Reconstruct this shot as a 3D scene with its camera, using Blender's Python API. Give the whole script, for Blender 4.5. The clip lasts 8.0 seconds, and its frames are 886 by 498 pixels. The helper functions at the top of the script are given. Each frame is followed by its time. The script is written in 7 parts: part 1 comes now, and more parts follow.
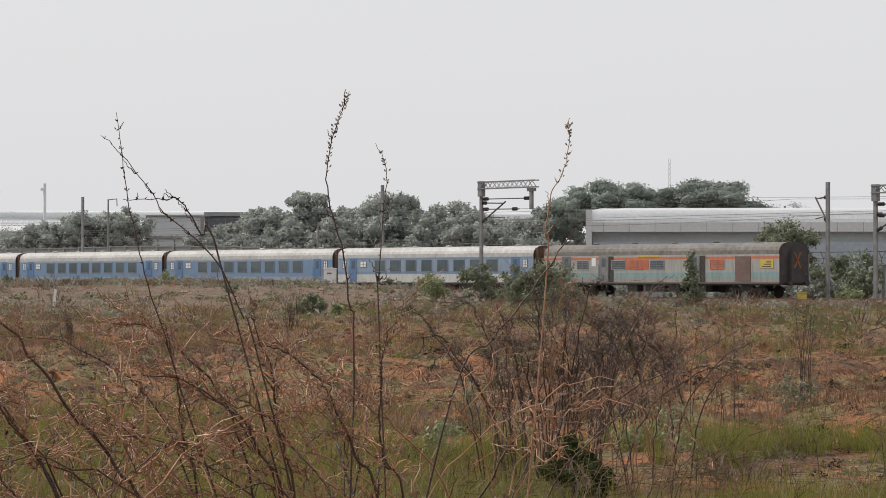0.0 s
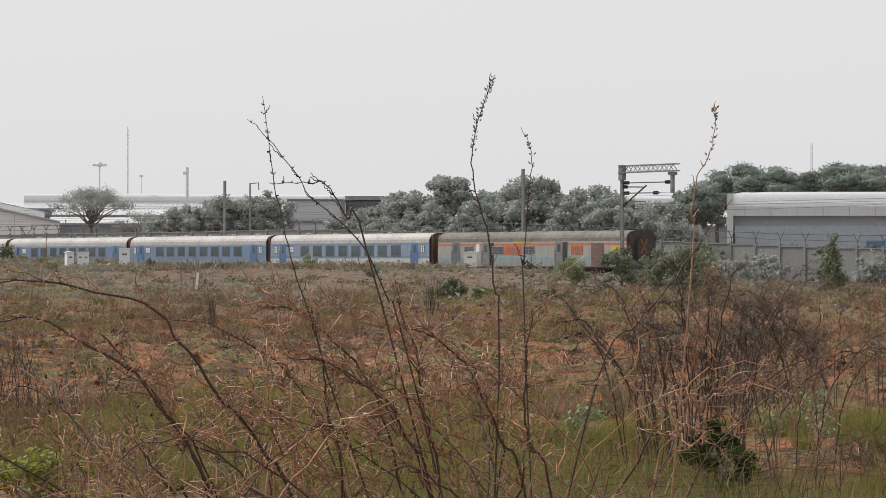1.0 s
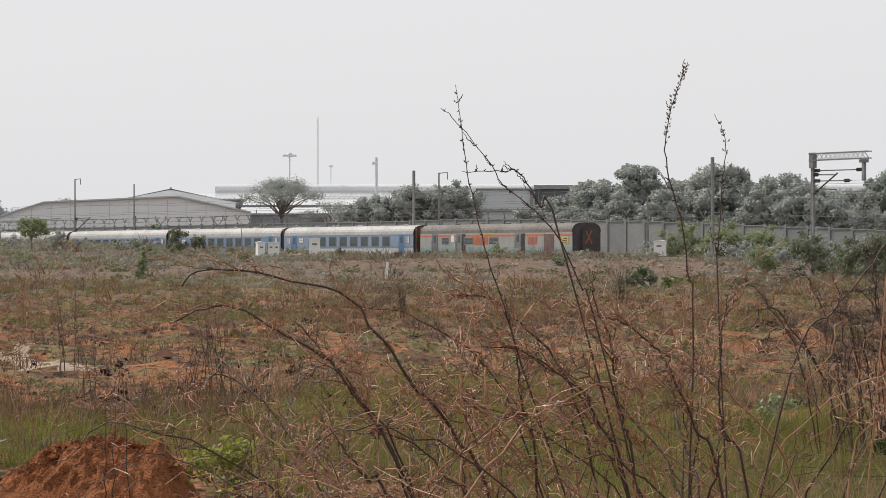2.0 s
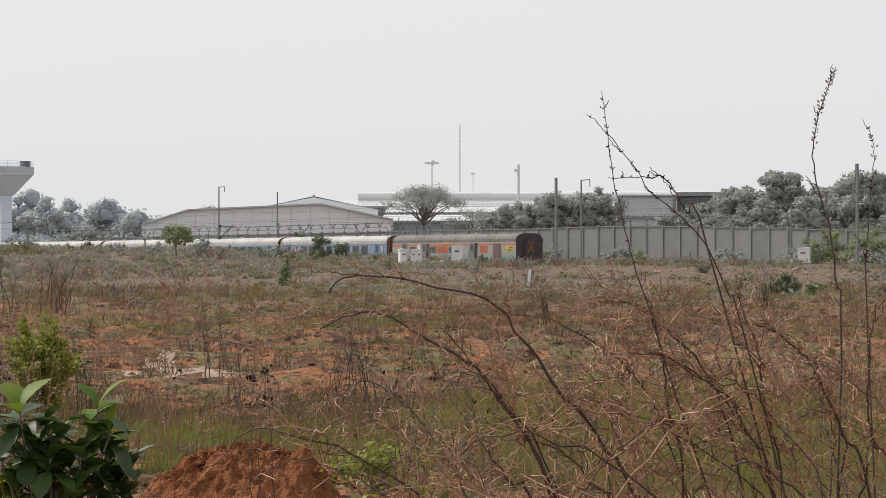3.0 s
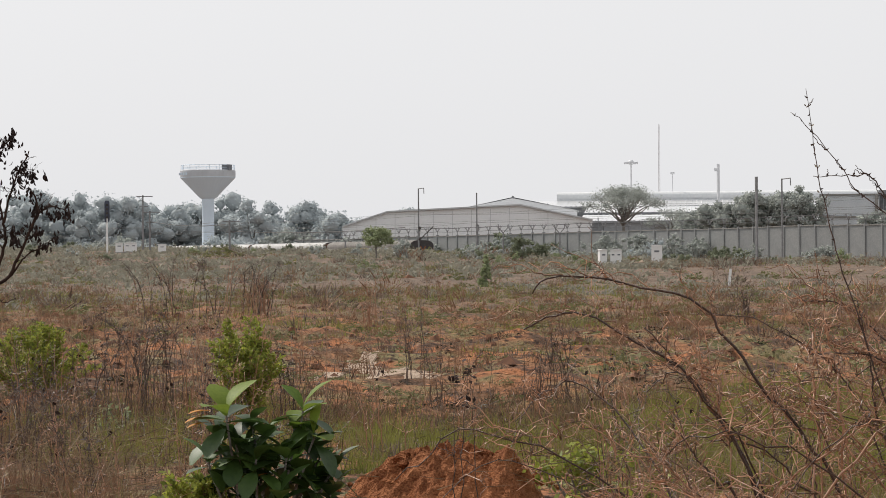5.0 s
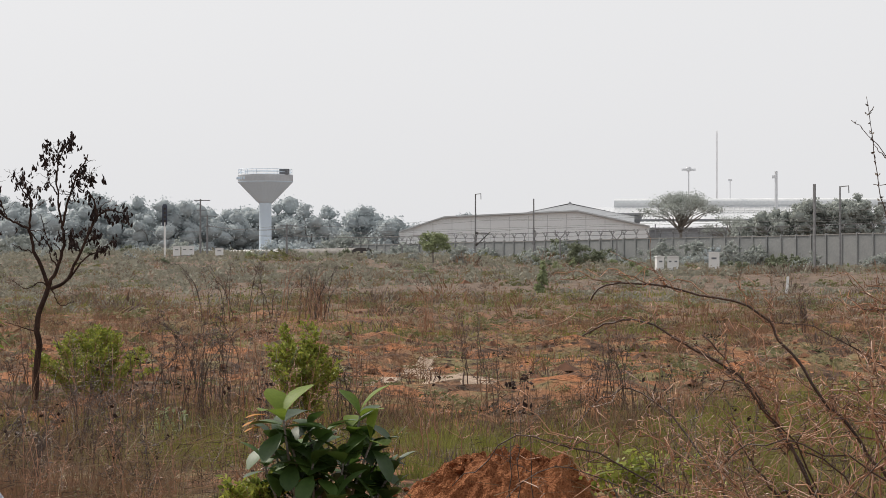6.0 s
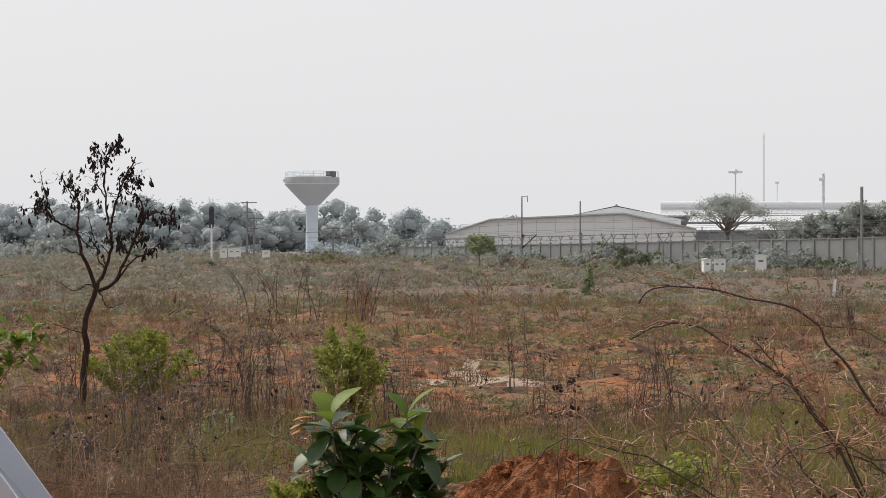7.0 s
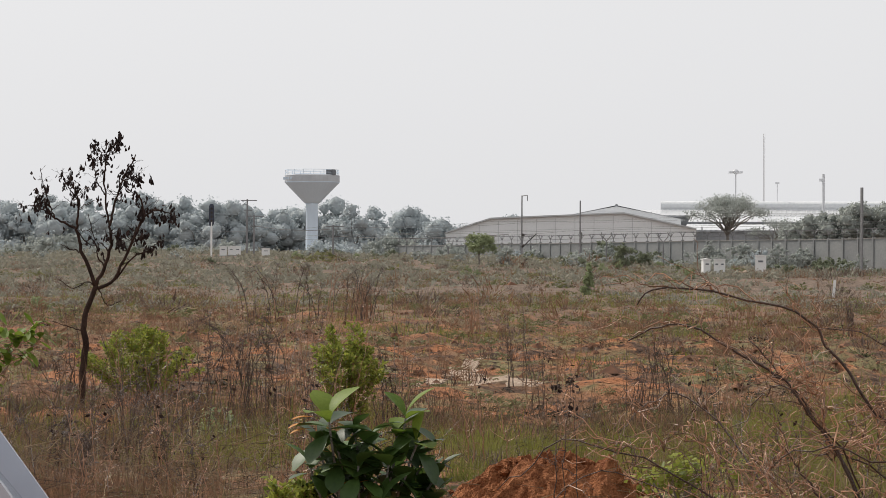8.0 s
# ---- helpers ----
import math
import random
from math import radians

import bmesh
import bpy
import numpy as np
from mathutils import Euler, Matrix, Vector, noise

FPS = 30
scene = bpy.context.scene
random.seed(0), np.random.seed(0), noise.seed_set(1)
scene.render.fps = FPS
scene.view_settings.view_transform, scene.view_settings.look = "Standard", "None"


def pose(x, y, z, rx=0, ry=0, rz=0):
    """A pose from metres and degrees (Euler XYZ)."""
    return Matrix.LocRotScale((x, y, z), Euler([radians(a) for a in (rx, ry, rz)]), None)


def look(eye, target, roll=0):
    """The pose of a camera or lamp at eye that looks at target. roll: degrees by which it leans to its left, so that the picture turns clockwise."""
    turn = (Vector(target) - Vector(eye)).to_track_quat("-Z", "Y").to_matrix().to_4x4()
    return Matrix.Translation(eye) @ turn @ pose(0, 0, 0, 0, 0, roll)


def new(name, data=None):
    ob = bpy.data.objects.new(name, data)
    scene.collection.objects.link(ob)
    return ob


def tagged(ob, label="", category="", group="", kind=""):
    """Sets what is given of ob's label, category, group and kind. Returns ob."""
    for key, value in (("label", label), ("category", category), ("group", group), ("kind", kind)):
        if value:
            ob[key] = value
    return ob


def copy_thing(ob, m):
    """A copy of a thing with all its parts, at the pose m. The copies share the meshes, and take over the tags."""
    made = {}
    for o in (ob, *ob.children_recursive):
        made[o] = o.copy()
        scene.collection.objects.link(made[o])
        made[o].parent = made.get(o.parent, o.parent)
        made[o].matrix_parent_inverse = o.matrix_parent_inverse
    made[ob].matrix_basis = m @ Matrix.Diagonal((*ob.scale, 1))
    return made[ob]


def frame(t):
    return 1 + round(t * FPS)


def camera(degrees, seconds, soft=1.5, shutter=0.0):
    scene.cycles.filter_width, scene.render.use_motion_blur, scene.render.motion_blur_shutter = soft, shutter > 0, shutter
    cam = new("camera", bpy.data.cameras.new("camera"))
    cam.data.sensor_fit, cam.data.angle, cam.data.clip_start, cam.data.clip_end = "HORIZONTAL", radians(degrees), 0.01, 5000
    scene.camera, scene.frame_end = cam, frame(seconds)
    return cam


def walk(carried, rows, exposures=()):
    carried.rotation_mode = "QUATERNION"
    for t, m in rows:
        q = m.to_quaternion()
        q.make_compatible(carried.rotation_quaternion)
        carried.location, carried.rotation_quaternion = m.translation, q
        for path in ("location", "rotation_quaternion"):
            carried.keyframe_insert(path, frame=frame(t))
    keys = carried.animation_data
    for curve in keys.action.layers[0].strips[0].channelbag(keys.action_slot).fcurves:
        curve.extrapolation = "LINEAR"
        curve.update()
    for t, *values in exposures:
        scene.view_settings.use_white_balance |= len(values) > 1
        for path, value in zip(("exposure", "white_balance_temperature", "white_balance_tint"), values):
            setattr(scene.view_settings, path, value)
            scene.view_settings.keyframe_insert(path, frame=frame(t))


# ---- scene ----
# ---------------------------------------------------------------- camera
EYE = 1.7
cam = camera(18.55, 8.0, soft=0.7)
ROWS = [
    (0.0, 0.000, 0.000, 0.716, -0.042),
    (0.5, -0.009, -0.001, 0.555, -0.099, 1.326),
    (1.0, -0.018, -0.001, 0.371, -0.127, 2.961),
    (1.5, -0.026, -0.002, 0.284, -0.014, 4.953),
    (2.0, -0.035, -0.005, 0.140, 0.034, 6.945),
    (2.2, -0.038, -0.006, 0.036, 0.036, 7.640),
    (3.3, -0.053, -0.008, 0.384, 0.056, 10.640),
    (3.5, -0.055, -0.008, 0.384, 0.058, 11.061),
    (4.0, -0.058, -0.007, 0.332, 0.112, 12.116),
    (4.5, -0.060, -0.007, 0.326, 0.291, 13.191),
    (5.0, -0.065, -0.008, 0.325, 0.379, 14.155),
    (6.5, -0.075, -0.005, 0.499, -0.088, 15.867),
    (7.0, -0.078, -0.004, 0.494, -0.047, 16.328),
    (7.5, -0.076, -0.003, 0.481, -0.128, 16.379),
    (8.0, -0.074, 0.002, 0.467, -0.333, 16.323),
]
walk(cam, [(r[0], pose(r[1], 0, EYE + r[2], 90 + r[3], r[4], r[5] if len(r) > 5 else 0)) for r in ROWS],
     ((0.0, -0.02), (1.5, 0.03), (3.5, 0.08), (5.0, 0.11), (6.5, 0.06), (8.0, 0.05)))

# ---------------------------------------------------------------- sky and sun
SUN_ELEV, SUN_AZ = 48.0, 62.0      # degrees; azimuth to the left of straight ahead
world = bpy.data.worlds.new("hazy_sky")
scene.world = world
world.use_nodes = True
wn, wl = world.node_tree.nodes, world.node_tree.links
wn.clear()
sky = wn.new("ShaderNodeTexSky")
sky.sky_type, sky.sun_disc = "NISHITA", False
sky.sun_elevation, sky.sun_rotation = radians(SUN_ELEV), radians(-SUN_AZ)
sky.dust_density, sky.air_density = 6.0, 1.5
dull = wn.new("ShaderNodeHueSaturation")
dull.inputs["Saturation"].default_value = 0.12
dull.inputs["Value"].default_value = 0.10
cloud = wn.new("ShaderNodeMix")
cloud.data_type = "RGBA"
# the haze is thickest towards the horizon
seen, up = wn.new("ShaderNodeTexCoord"), wn.new("ShaderNodeSeparateXYZ")
thick = wn.new("ShaderNodeMapRange")
thick.interpolation_type = "SMOOTHSTEP"
thick.inputs["From Min"].default_value, thick.inputs["From Max"].default_value = 0.10, 0.75
thick.inputs["To Min"].default_value, thick.inputs["To Max"].default_value = 0.86, 0.5
wl.new(seen.outputs["Generated"], up.inputs["Vector"])
wl.new(up.outputs["Z"], thick.inputs["Value"])
wl.new(thick.outputs["Result"], cloud.inputs["Factor"])
cloud.inputs["B"].default_value = (0.835, 0.835, 0.85, 1)
back = wn.new("ShaderNodeBackground")
back.inputs["Strength"].default_value = 1.0
wout = wn.new("ShaderNodeOutputWorld")
wl.new(sky.outputs["Color"], dull.inputs["Color"])
wl.new(dull.outputs["Color"], cloud.inputs["A"])
wl.new(cloud.outputs["Result"], back.inputs["Color"])
wl.new(back.outputs["Background"], wout.inputs["Surface"])

sun = new("sun", bpy.data.lights.new("sun", "SUN"))
sun.data.energy, sun.data.angle, sun.data.color = 2.9, radians(2), (1.0, 0.92, 0.82)
az, el = radians(SUN_AZ), radians(SUN_ELEV)
sun.matrix_world = look((0, 0, 60), Vector((0, 0, 60)) - Vector((-math.sin(az) * math.cos(el), math.cos(az) * math.cos(el), math.sin(el))))


# ---------------------------------------------------------------- materials
def surf(name, a, b, scale=2.0, rough=0.8, bump=0.0, metal=0.0, fine=18.0, island=0.0, per_object=0.0, trans=0.0, spec=0.3, deep=0.05):
    """A procedural surface: two tones mixed by coarse and fine noise, with relief."""
    m = bpy.data.materials.new(name)
    m.use_nodes = True
    n, l = m.node_tree.nodes, m.node_tree.links
    p = n["Principled BSDF"]
    p.inputs["Roughness"].default_value, p.inputs["Metallic"].default_value = rough, metal
    p.inputs["Specular IOR Level"].default_value = spec
    tc = n.new("ShaderNodeTexCoord")
    n1, n2 = n.new("ShaderNodeTexNoise"), n.new("ShaderNodeTexNoise")
    n1.inputs["Scale"].default_value, n2.inputs["Scale"].default_value = scale, scale * fine
    n1.inputs["Detail"].default_value = 5.0
    l.new(tc.outputs["Object"], n1.inputs["Vector"]), l.new(tc.outputs["Object"], n2.inputs["Vector"])
    add = n.new("ShaderNodeMath")
    add.operation = "ADD"
    l.new(n1.outputs["Fac"], add.inputs[0]), l.new(n2.outputs["Fac"], add.inputs[1])
    mr = n.new("ShaderNodeMapRange")
    mr.inputs["From Min"].default_value, mr.inputs["From Max"].default_value = 0.72, 1.28
    l.new(add.outputs[0], mr.inputs["Value"])
    fac = mr.outputs["Result"]
    for amount, node, sock in ((island, "ShaderNodeNewGeometry", "Random Per Island"), (per_object, "ShaderNodeObjectInfo", "Random")):
        if amount:
            g, mx = n.new(node), n.new("ShaderNodeMix")
            mx.inputs["Factor"].default_value = amount
            l.new(fac, mx.inputs["A"]), l.new(g.outputs[sock], mx.inputs["B"])
            fac = mx.outputs["Result"]
    mix = n.new("ShaderNodeMix")
    mix.data_type = "RGBA"
    mix.inputs["A"].default_value, mix.inputs["B"].default_value = (*a, 1), (*b, 1)
    l.new(fac, mix.inputs["Factor"])
    l.new(mix.outputs["Result"], p.inputs["Base Color"])
    if bump:
        bp = n.new("ShaderNodeBump")
        bp.inputs["Strength"].default_value = bump
        bp.inputs["Distance"].default_value = deep
        l.new(n2.outputs["Fac"], bp.inputs["Height"]), l.new(bp.outputs["Normal"], p.inputs["Normal"])
    if trans:
        t, ms, out = n.new("ShaderNodeBsdfTranslucent"), n.new("ShaderNodeMixShader"), n["Material Output"]
        ms.inputs["Fac"].default_value = trans
        l.new(mix.outputs["Result"], t.inputs["Color"])
        l.new(p.outputs["BSDF"], ms.inputs[1]), l.new(t.outputs["BSDF"], ms.inputs[2]), l.new(ms.outputs["Shader"], out.inputs["Surface"])
    return m


def banded(name, bands, scale=1.5, rough=0.45, dirt=(0.16, 0.14, 0.12), amount=0.3):
    """Coach paint: colour bands up the side, under streaky dust. bands: (height in metres, colour) from the bottom up."""
    m = bpy.data.materials.new(name)
    m.use_nodes = True
    n, l = m.node_tree.nodes, m.node_tree.links
    p = n["Principled BSDF"]
    p.inputs["Roughness"].default_value = rough
    tc, sep, mr = n.new("ShaderNodeTexCoord"), n.new("ShaderNodeSeparateXYZ"), n.new("ShaderNodeMath")
    mr.operation, mr.inputs[1].default_value = "DIVIDE", 5.0
    l.new(tc.outputs["Object"], sep.inputs["Vector"]), l.new(sep.outputs["Z"], mr.inputs[0])
    ramp = n.new("ShaderNodeValToRGB")
    ramp.color_ramp.interpolation = "CONSTANT"
    e = ramp.color_ramp.elements
    e[0].position, e[0].color = bands[0][0] / 5.0, (*bands[0][1], 1)
    e[1].position, e[1].color = bands[1][0] / 5.0, (*bands[1][1], 1)
    for z, c in bands[2:]:
        k = e.new(z / 5.0)
        k.color = (*c, 1)
    l.new(mr.outputs[0], ramp.inputs["Fac"])
    mp, nz = n.new("ShaderNodeMapping"), n.new("ShaderNodeTexNoise")
    mp.inputs["Scale"].default_value = (3.0, 3.0, 0.6)
    nz.inputs["Scale"].default_value, nz.inputs["Detail"].default_value = scale, 6.0
    l.new(tc.outputs["Object"], mp.inputs["Vector"]), l.new(mp.outputs["Vector"], nz.inputs["Vector"])
    k = n.new("ShaderNodeMapRange")
    k.inputs["From Min"].default_value, k.inputs["From Max"].default_value = 0.4, 0.75
    k.inputs["To Max"].default_value = amount
    l.new(nz.outputs["Fac"], k.inputs["Value"])
    mix = n.new("ShaderNodeMix")
    mix.data_type = "RGBA"
    mix.inputs["B"].default_value = (*dirt, 1)
    l.new(ramp.outputs["Color"], mix.inputs["A"]), l.new(k.outputs["Result"], mix.inputs["Factor"])
    l.new(mix.outputs["Result"], p.inputs["Base Color"])
    return m


def earth():
    """Red laterite soil with paler sandy flats, dry litter and a green flush."""
    m = bpy.data.materials.new("red_earth")
    m.use_nodes = True
    n, l = m.node_tree.nodes, m.node_tree.links
    p = n["Principled BSDF"]
    p.inputs["Roughness"].default_value, p.inputs["Specular IOR Level"].default_value = 0.95, 0.1
    tc = n.new("ShaderNodeTexCoord")

    def nz(scale, detail=6.0):
        k = n.new("ShaderNodeTexNoise")
        k.inputs["Scale"].default_value, k.inputs["Detail"].default_value = scale, detail
        l.new(tc.outputs["Object"], k.inputs["Vector"])
        return k.outputs["Fac"]

    def mixed(a, b, f, lo, hi):
        r, x = n.new("ShaderNodeMapRange"), n.new("ShaderNodeMix")
        r.inputs["From Min"].default_value, r.inputs["From Max"].default_value = lo, hi
        x.data_type = "RGBA"
        l.new(f, r.inputs["Value"]), l.new(r.outputs["Result"], x.inputs["Factor"])
        for s, c in (("A", a), ("B", b)):
            if isinstance(c, tuple):
                x.inputs[s].default_value = (*c, 1)
            else:
                l.new(c, x.inputs[s])
        return x.outputs["Result"]

    c = mixed((0.335, 0.138, 0.064), (0.22, 0.122, 0.072), nz(0.35), 0.38, 0.62)
    c = mixed(c, (0.40, 0.26, 0.165), nz(0.16, 8.0), 0.63, 0.74)
    c = mixed(c, (0.10, 0.064, 0.046), nz(1.3), 0.47, 0.62)
    c = mixed(c, (0.18, 0.15, 0.078), nz(1.1, 9.0), 0.48, 0.61)
    c = mixed(c, (0.085, 0.058, 0.046), nz(0.11, 4.0), 0.52, 0.70)
    c = mixed(c, (0.46, 0.22, 0.11), nz(9.0, 4.0), 0.60, 0.76)
    c = mixed(c, (0.05, 0.032, 0.025), nz(6.0, 9.0), 0.53, 0.66)
    c = mixed(c, (0.045, 0.03, 0.024), nz(24.0, 3.0), 0.58, 0.72)
    # soil greys with distance towards the railway: haze put into its colour
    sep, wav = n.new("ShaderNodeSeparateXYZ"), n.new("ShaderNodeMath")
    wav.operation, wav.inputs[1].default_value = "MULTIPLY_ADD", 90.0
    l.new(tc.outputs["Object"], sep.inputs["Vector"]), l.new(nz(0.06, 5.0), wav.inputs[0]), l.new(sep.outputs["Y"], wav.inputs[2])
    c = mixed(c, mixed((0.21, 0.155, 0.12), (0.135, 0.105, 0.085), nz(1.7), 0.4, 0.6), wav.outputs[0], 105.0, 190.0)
    l.new(c, p.inputs["Base Color"])
    bp = n.new("ShaderNodeBump")
    bp.inputs["Strength"].default_value, bp.inputs["Distance"].default_value = 1.0, 0.2
    l.new(nz(3.0, 8.0), bp.inputs["Height"])
    fine = n.new("ShaderNodeBump")
    fine.inputs["Strength"].default_value, fine.inputs["Distance"].default_value = 1.0, 0.06
    l.new(nz(13.0, 7.0), fine.inputs["Height"]), l.new(bp.outputs["Normal"], fine.inputs["Normal"]), l.new(fine.outputs["Normal"], p.inputs["Normal"])
    return m


M = {}
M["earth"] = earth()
M["mound"] = surf("fresh_red_soil", (0.17, 0.056, 0.025), (0.45, 0.19, 0.085), 4.0, 0.95, 1.0, spec=0.1)
M["sand"] = surf("pale_sandy_crust", (0.33, 0.24, 0.175), (0.54, 0.43, 0.34), 2.2, 0.95, 1.0, spec=0.1)
M["grass_green"] = surf("green_grass", (0.105, 0.12, 0.026), (0.34, 0.33, 0.085), 0.3, 0.7, island=0.6, trans=0.3)
# straw tone greyed and lightened: haze of the far field put into it
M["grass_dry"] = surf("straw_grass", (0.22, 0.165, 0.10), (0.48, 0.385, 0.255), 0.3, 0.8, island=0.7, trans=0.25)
M["grass_rust"] = surf("rusty_dry_weed", (0.15, 0.082, 0.052), (0.34, 0.205, 0.125), 0.3, 0.85, island=0.7, trans=0.15)
# pale end of the range paints sun highlights onto some of the twigs
M["twig"] = surf("red_brown_sunlit_bark", (0.021, 0.010, 0.006), (0.621, 0.328, 0.190), 7.0, 0.38, island=0.75, spec=0.5)
M["straw_dead"] = surf("dead_straw", (0.10, 0.068, 0.042), (0.36, 0.27, 0.165), 0.3, 0.8, island=0.8, trans=0.15)
M["dead_grass"] = surf("matted_dead_grass", (0.06, 0.043, 0.03), (0.24, 0.175, 0.11), 0.3, 0.9, island=0.8, trans=0.1)
M["twig_dark"] = surf("dark_bark", (0.011, 0.007, 0.005), (0.120, 0.064, 0.043), 7.0, 0.42, 0.4, island=0.35, spec=0.5)
M["leaf_glossy"] = surf("glossy_leaf", (0.012, 0.035, 0.01), (0.10, 0.175, 0.035), 3.0, 0.5, island=0.2, per_object=0.7, trans=0.25, spec=0.4)
M["dead_bark"] = surf("dead_tree_bark", (0.02, 0.014, 0.012), (0.085, 0.05, 0.038), 8.0, 0.8, 0.5, spec=0.1)
M["leaf_orange"] = surf("withered_leaf", (0.45, 0.16, 0.03), (0.55, 0.28, 0.06), 5.0, 0.6, trans=0.3)
M["leaf_dead"] = surf("dead_brown_leaf", (0.018, 0.012, 0.012), (0.06, 0.036, 0.03), 5.0, 0.8, island=0.7)
# bush green softened and lightened, haze mixed into the colour itself
M["leaf_bush"] = surf("haze_lightened_bush_leaf", (0.20, 0.24, 0.13), (0.35, 0.39, 0.22), 0.6, 0.9, island=0.5, trans=0.25)
M["leaf_scrub"] = surf("dull_scrub_leaf", (0.125, 0.145, 0.095), (0.25, 0.275, 0.185), 0.4, 0.9, island=0.5, trans=0.2)
# leaf colour lifted towards grey: distance haze is put into it
M["leaf_tree"] = surf("haze_tinted_tree_leaf", (0.34, 0.365, 0.345), (0.45, 0.475, 0.44), 0.25, 1.0, 0.5, island=0.15, trans=0.25, spec=0.0, deep=0.2)
# far foliage paled to blue-grey, so the haze sits in the base colour
M["leaf_far"] = surf("haze_tinted_wood_leaf", (0.43, 0.475, 0.495), (0.53, 0.575, 0.59), 0.14, 1.0, 0.5, island=0.12, trans=0.25, spec=0.0, deep=0.3)
M["bark"] = surf("grey_bark", (0.17, 0.155, 0.14), (0.28, 0.26, 0.235), 2.0, 0.9, 0.5)
M["steel"] = surf("galvanised_steel", (0.17, 0.17, 0.175), (0.29, 0.29, 0.295), 2.0, 0.6, metal=0.2)
# steel of the distant masts paled, with the haze put into its colour
M["pale_steel"] = surf("haze_paled_steel", (0.60, 0.61, 0.63), (0.70, 0.71, 0.73), 1.0, 0.6)
M["wire"] = surf("dark_wire", (0.05, 0.05, 0.05), (0.09, 0.09, 0.09), 1.0, 0.6)
M["concrete"] = surf("weathered_concrete", (0.20, 0.195, 0.185), (0.33, 0.32, 0.30), 0.35, 0.9, 0.3)
M["tower"] = surf("painted_concrete", (0.62, 0.73, 0.84), (0.69, 0.79, 0.89), 0.25, 0.8, 0.1)
M["tower_band"] = surf("faded_blue_paint", (0.44, 0.46, 0.49), (0.55, 0.57, 0.60), 0.6, 0.8)
M["sheet_white"] = surf("white_sheet_metal", (0.62, 0.64, 0.655), (0.72, 0.735, 0.745), 0.12, 0.5, metal=0.0)
M["sheet_grey"] = surf("grey_sheet_metal", (0.26, 0.27, 0.28), (0.36, 0.37, 0.385), 0.12, 0.55)
M["sheet_dark"] = surf("slate_cladding", (0.13, 0.14, 0.155), (0.20, 0.21, 0.23), 0.2, 0.6)
M["sheet_bright"] = surf("bare_roof_sheet", (0.74, 0.75, 0.76), (0.88, 0.88, 0.88), 0.15, 0.32, metal=0.85)
M["cabinet"] = surf("white_enamel", (0.76, 0.76, 0.75), (0.86, 0.86, 0.85), 1.2, 0.5)
# base lightened to teal-grey: the reflected sky is put into the glass colour
M["glass"] = surf("sky_painted_glass", (0.055, 0.075, 0.085), (0.10, 0.13, 0.145), 1.0, 0.12, spec=0.7)
M["dark"] = surf("sooty_steel", (0.035, 0.032, 0.03), (0.09, 0.08, 0.072), 2.5, 0.75)
M["rust"] = surf("rusted_steel", (0.10, 0.06, 0.045), (0.20, 0.12, 0.085), 2.0, 0.8)
M["ballast"] = surf("ballast_stone", (0.12, 0.11, 0.10), (0.27, 0.245, 0.22), 3.0, 0.95, 1.0)
M["blue"] = surf("faded_blue_door", (0.09, 0.17, 0.33), (0.13, 0.24, 0.43), 1.0, 0.5)
M["roof_pale"] = surf("dusty_pale_roof", (0.35, 0.345, 0.335), (0.52, 0.515, 0.505), 0.5, 0.6, fine=6)
M["roof_grimy"] = surf("grimy_brown_roof", (0.13, 0.12, 0.11), (0.23, 0.215, 0.20), 0.5, 0.75, fine=6)
M["orange"] = surf("orange_red_paint", (0.46, 0.12, 0.06), (0.60, 0.19, 0.095), 1.5, 0.55)
M["yellow"] = surf("faded_yellow_paint", (0.52, 0.40, 0.08), (0.64, 0.50, 0.12), 2.0, 0.6)
M["mark"] = surf("rust_orange_paint", (0.26, 0.09, 0.04), (0.36, 0.14, 0.06), 3.0, 0.7)
M["silver"] = surf("silver_car_paint", (0.56, 0.60, 0.70), (0.62, 0.66, 0.76), 0.5, 0.22, metal=0.4)
M["trim"] = surf("black_rubber_trim", (0.06, 0.05, 0.075), (0.08, 0.07, 0.095), 4.0, 0.5)
M["chrome"] = surf("chrome_strip", (0.85, 0.86, 0.88), (0.9, 0.9, 0.92), 4.0, 0.12, metal=1.0)
M["blue_coach"] = banded("blue_coach_paint", [(0.0, (0.20, 0.20, 0.20)), (1.25, (0.29, 0.34, 0.40)), (1.62, (0.165, 0.265, 0.415)), (3.02, (0.30, 0.36, 0.43)), (3.2, (0.44, 0.44, 0.43))])
M["white_coach"] = banded("blue_white_coach_paint", [(0.0, (0.20, 0.20, 0.20)), (1.15, (0.55, 0.56, 0.54)), (1.78, (0.18, 0.275, 0.41)), (2.02, (0.25, 0.33, 0.44)), (3.0, (0.18, 0.275, 0.41)), (3.2, (0.5, 0.5, 0.49))])
M["grey_coach"] = banded("grey_coach_paint", [(0.0, (0.16, 0.15, 0.14)), (1.15, (0.32, 0.315, 0.30)), (1.5, (0.23, 0.37, 0.38)), (1.85, (0.38, 0.375, 0.36)), (2.82, (0.58, 0.17, 0.08)), (3.0, (0.42, 0.40, 0.38)), (3.2, (0.3, 0.28, 0.26))], amount=0.45)


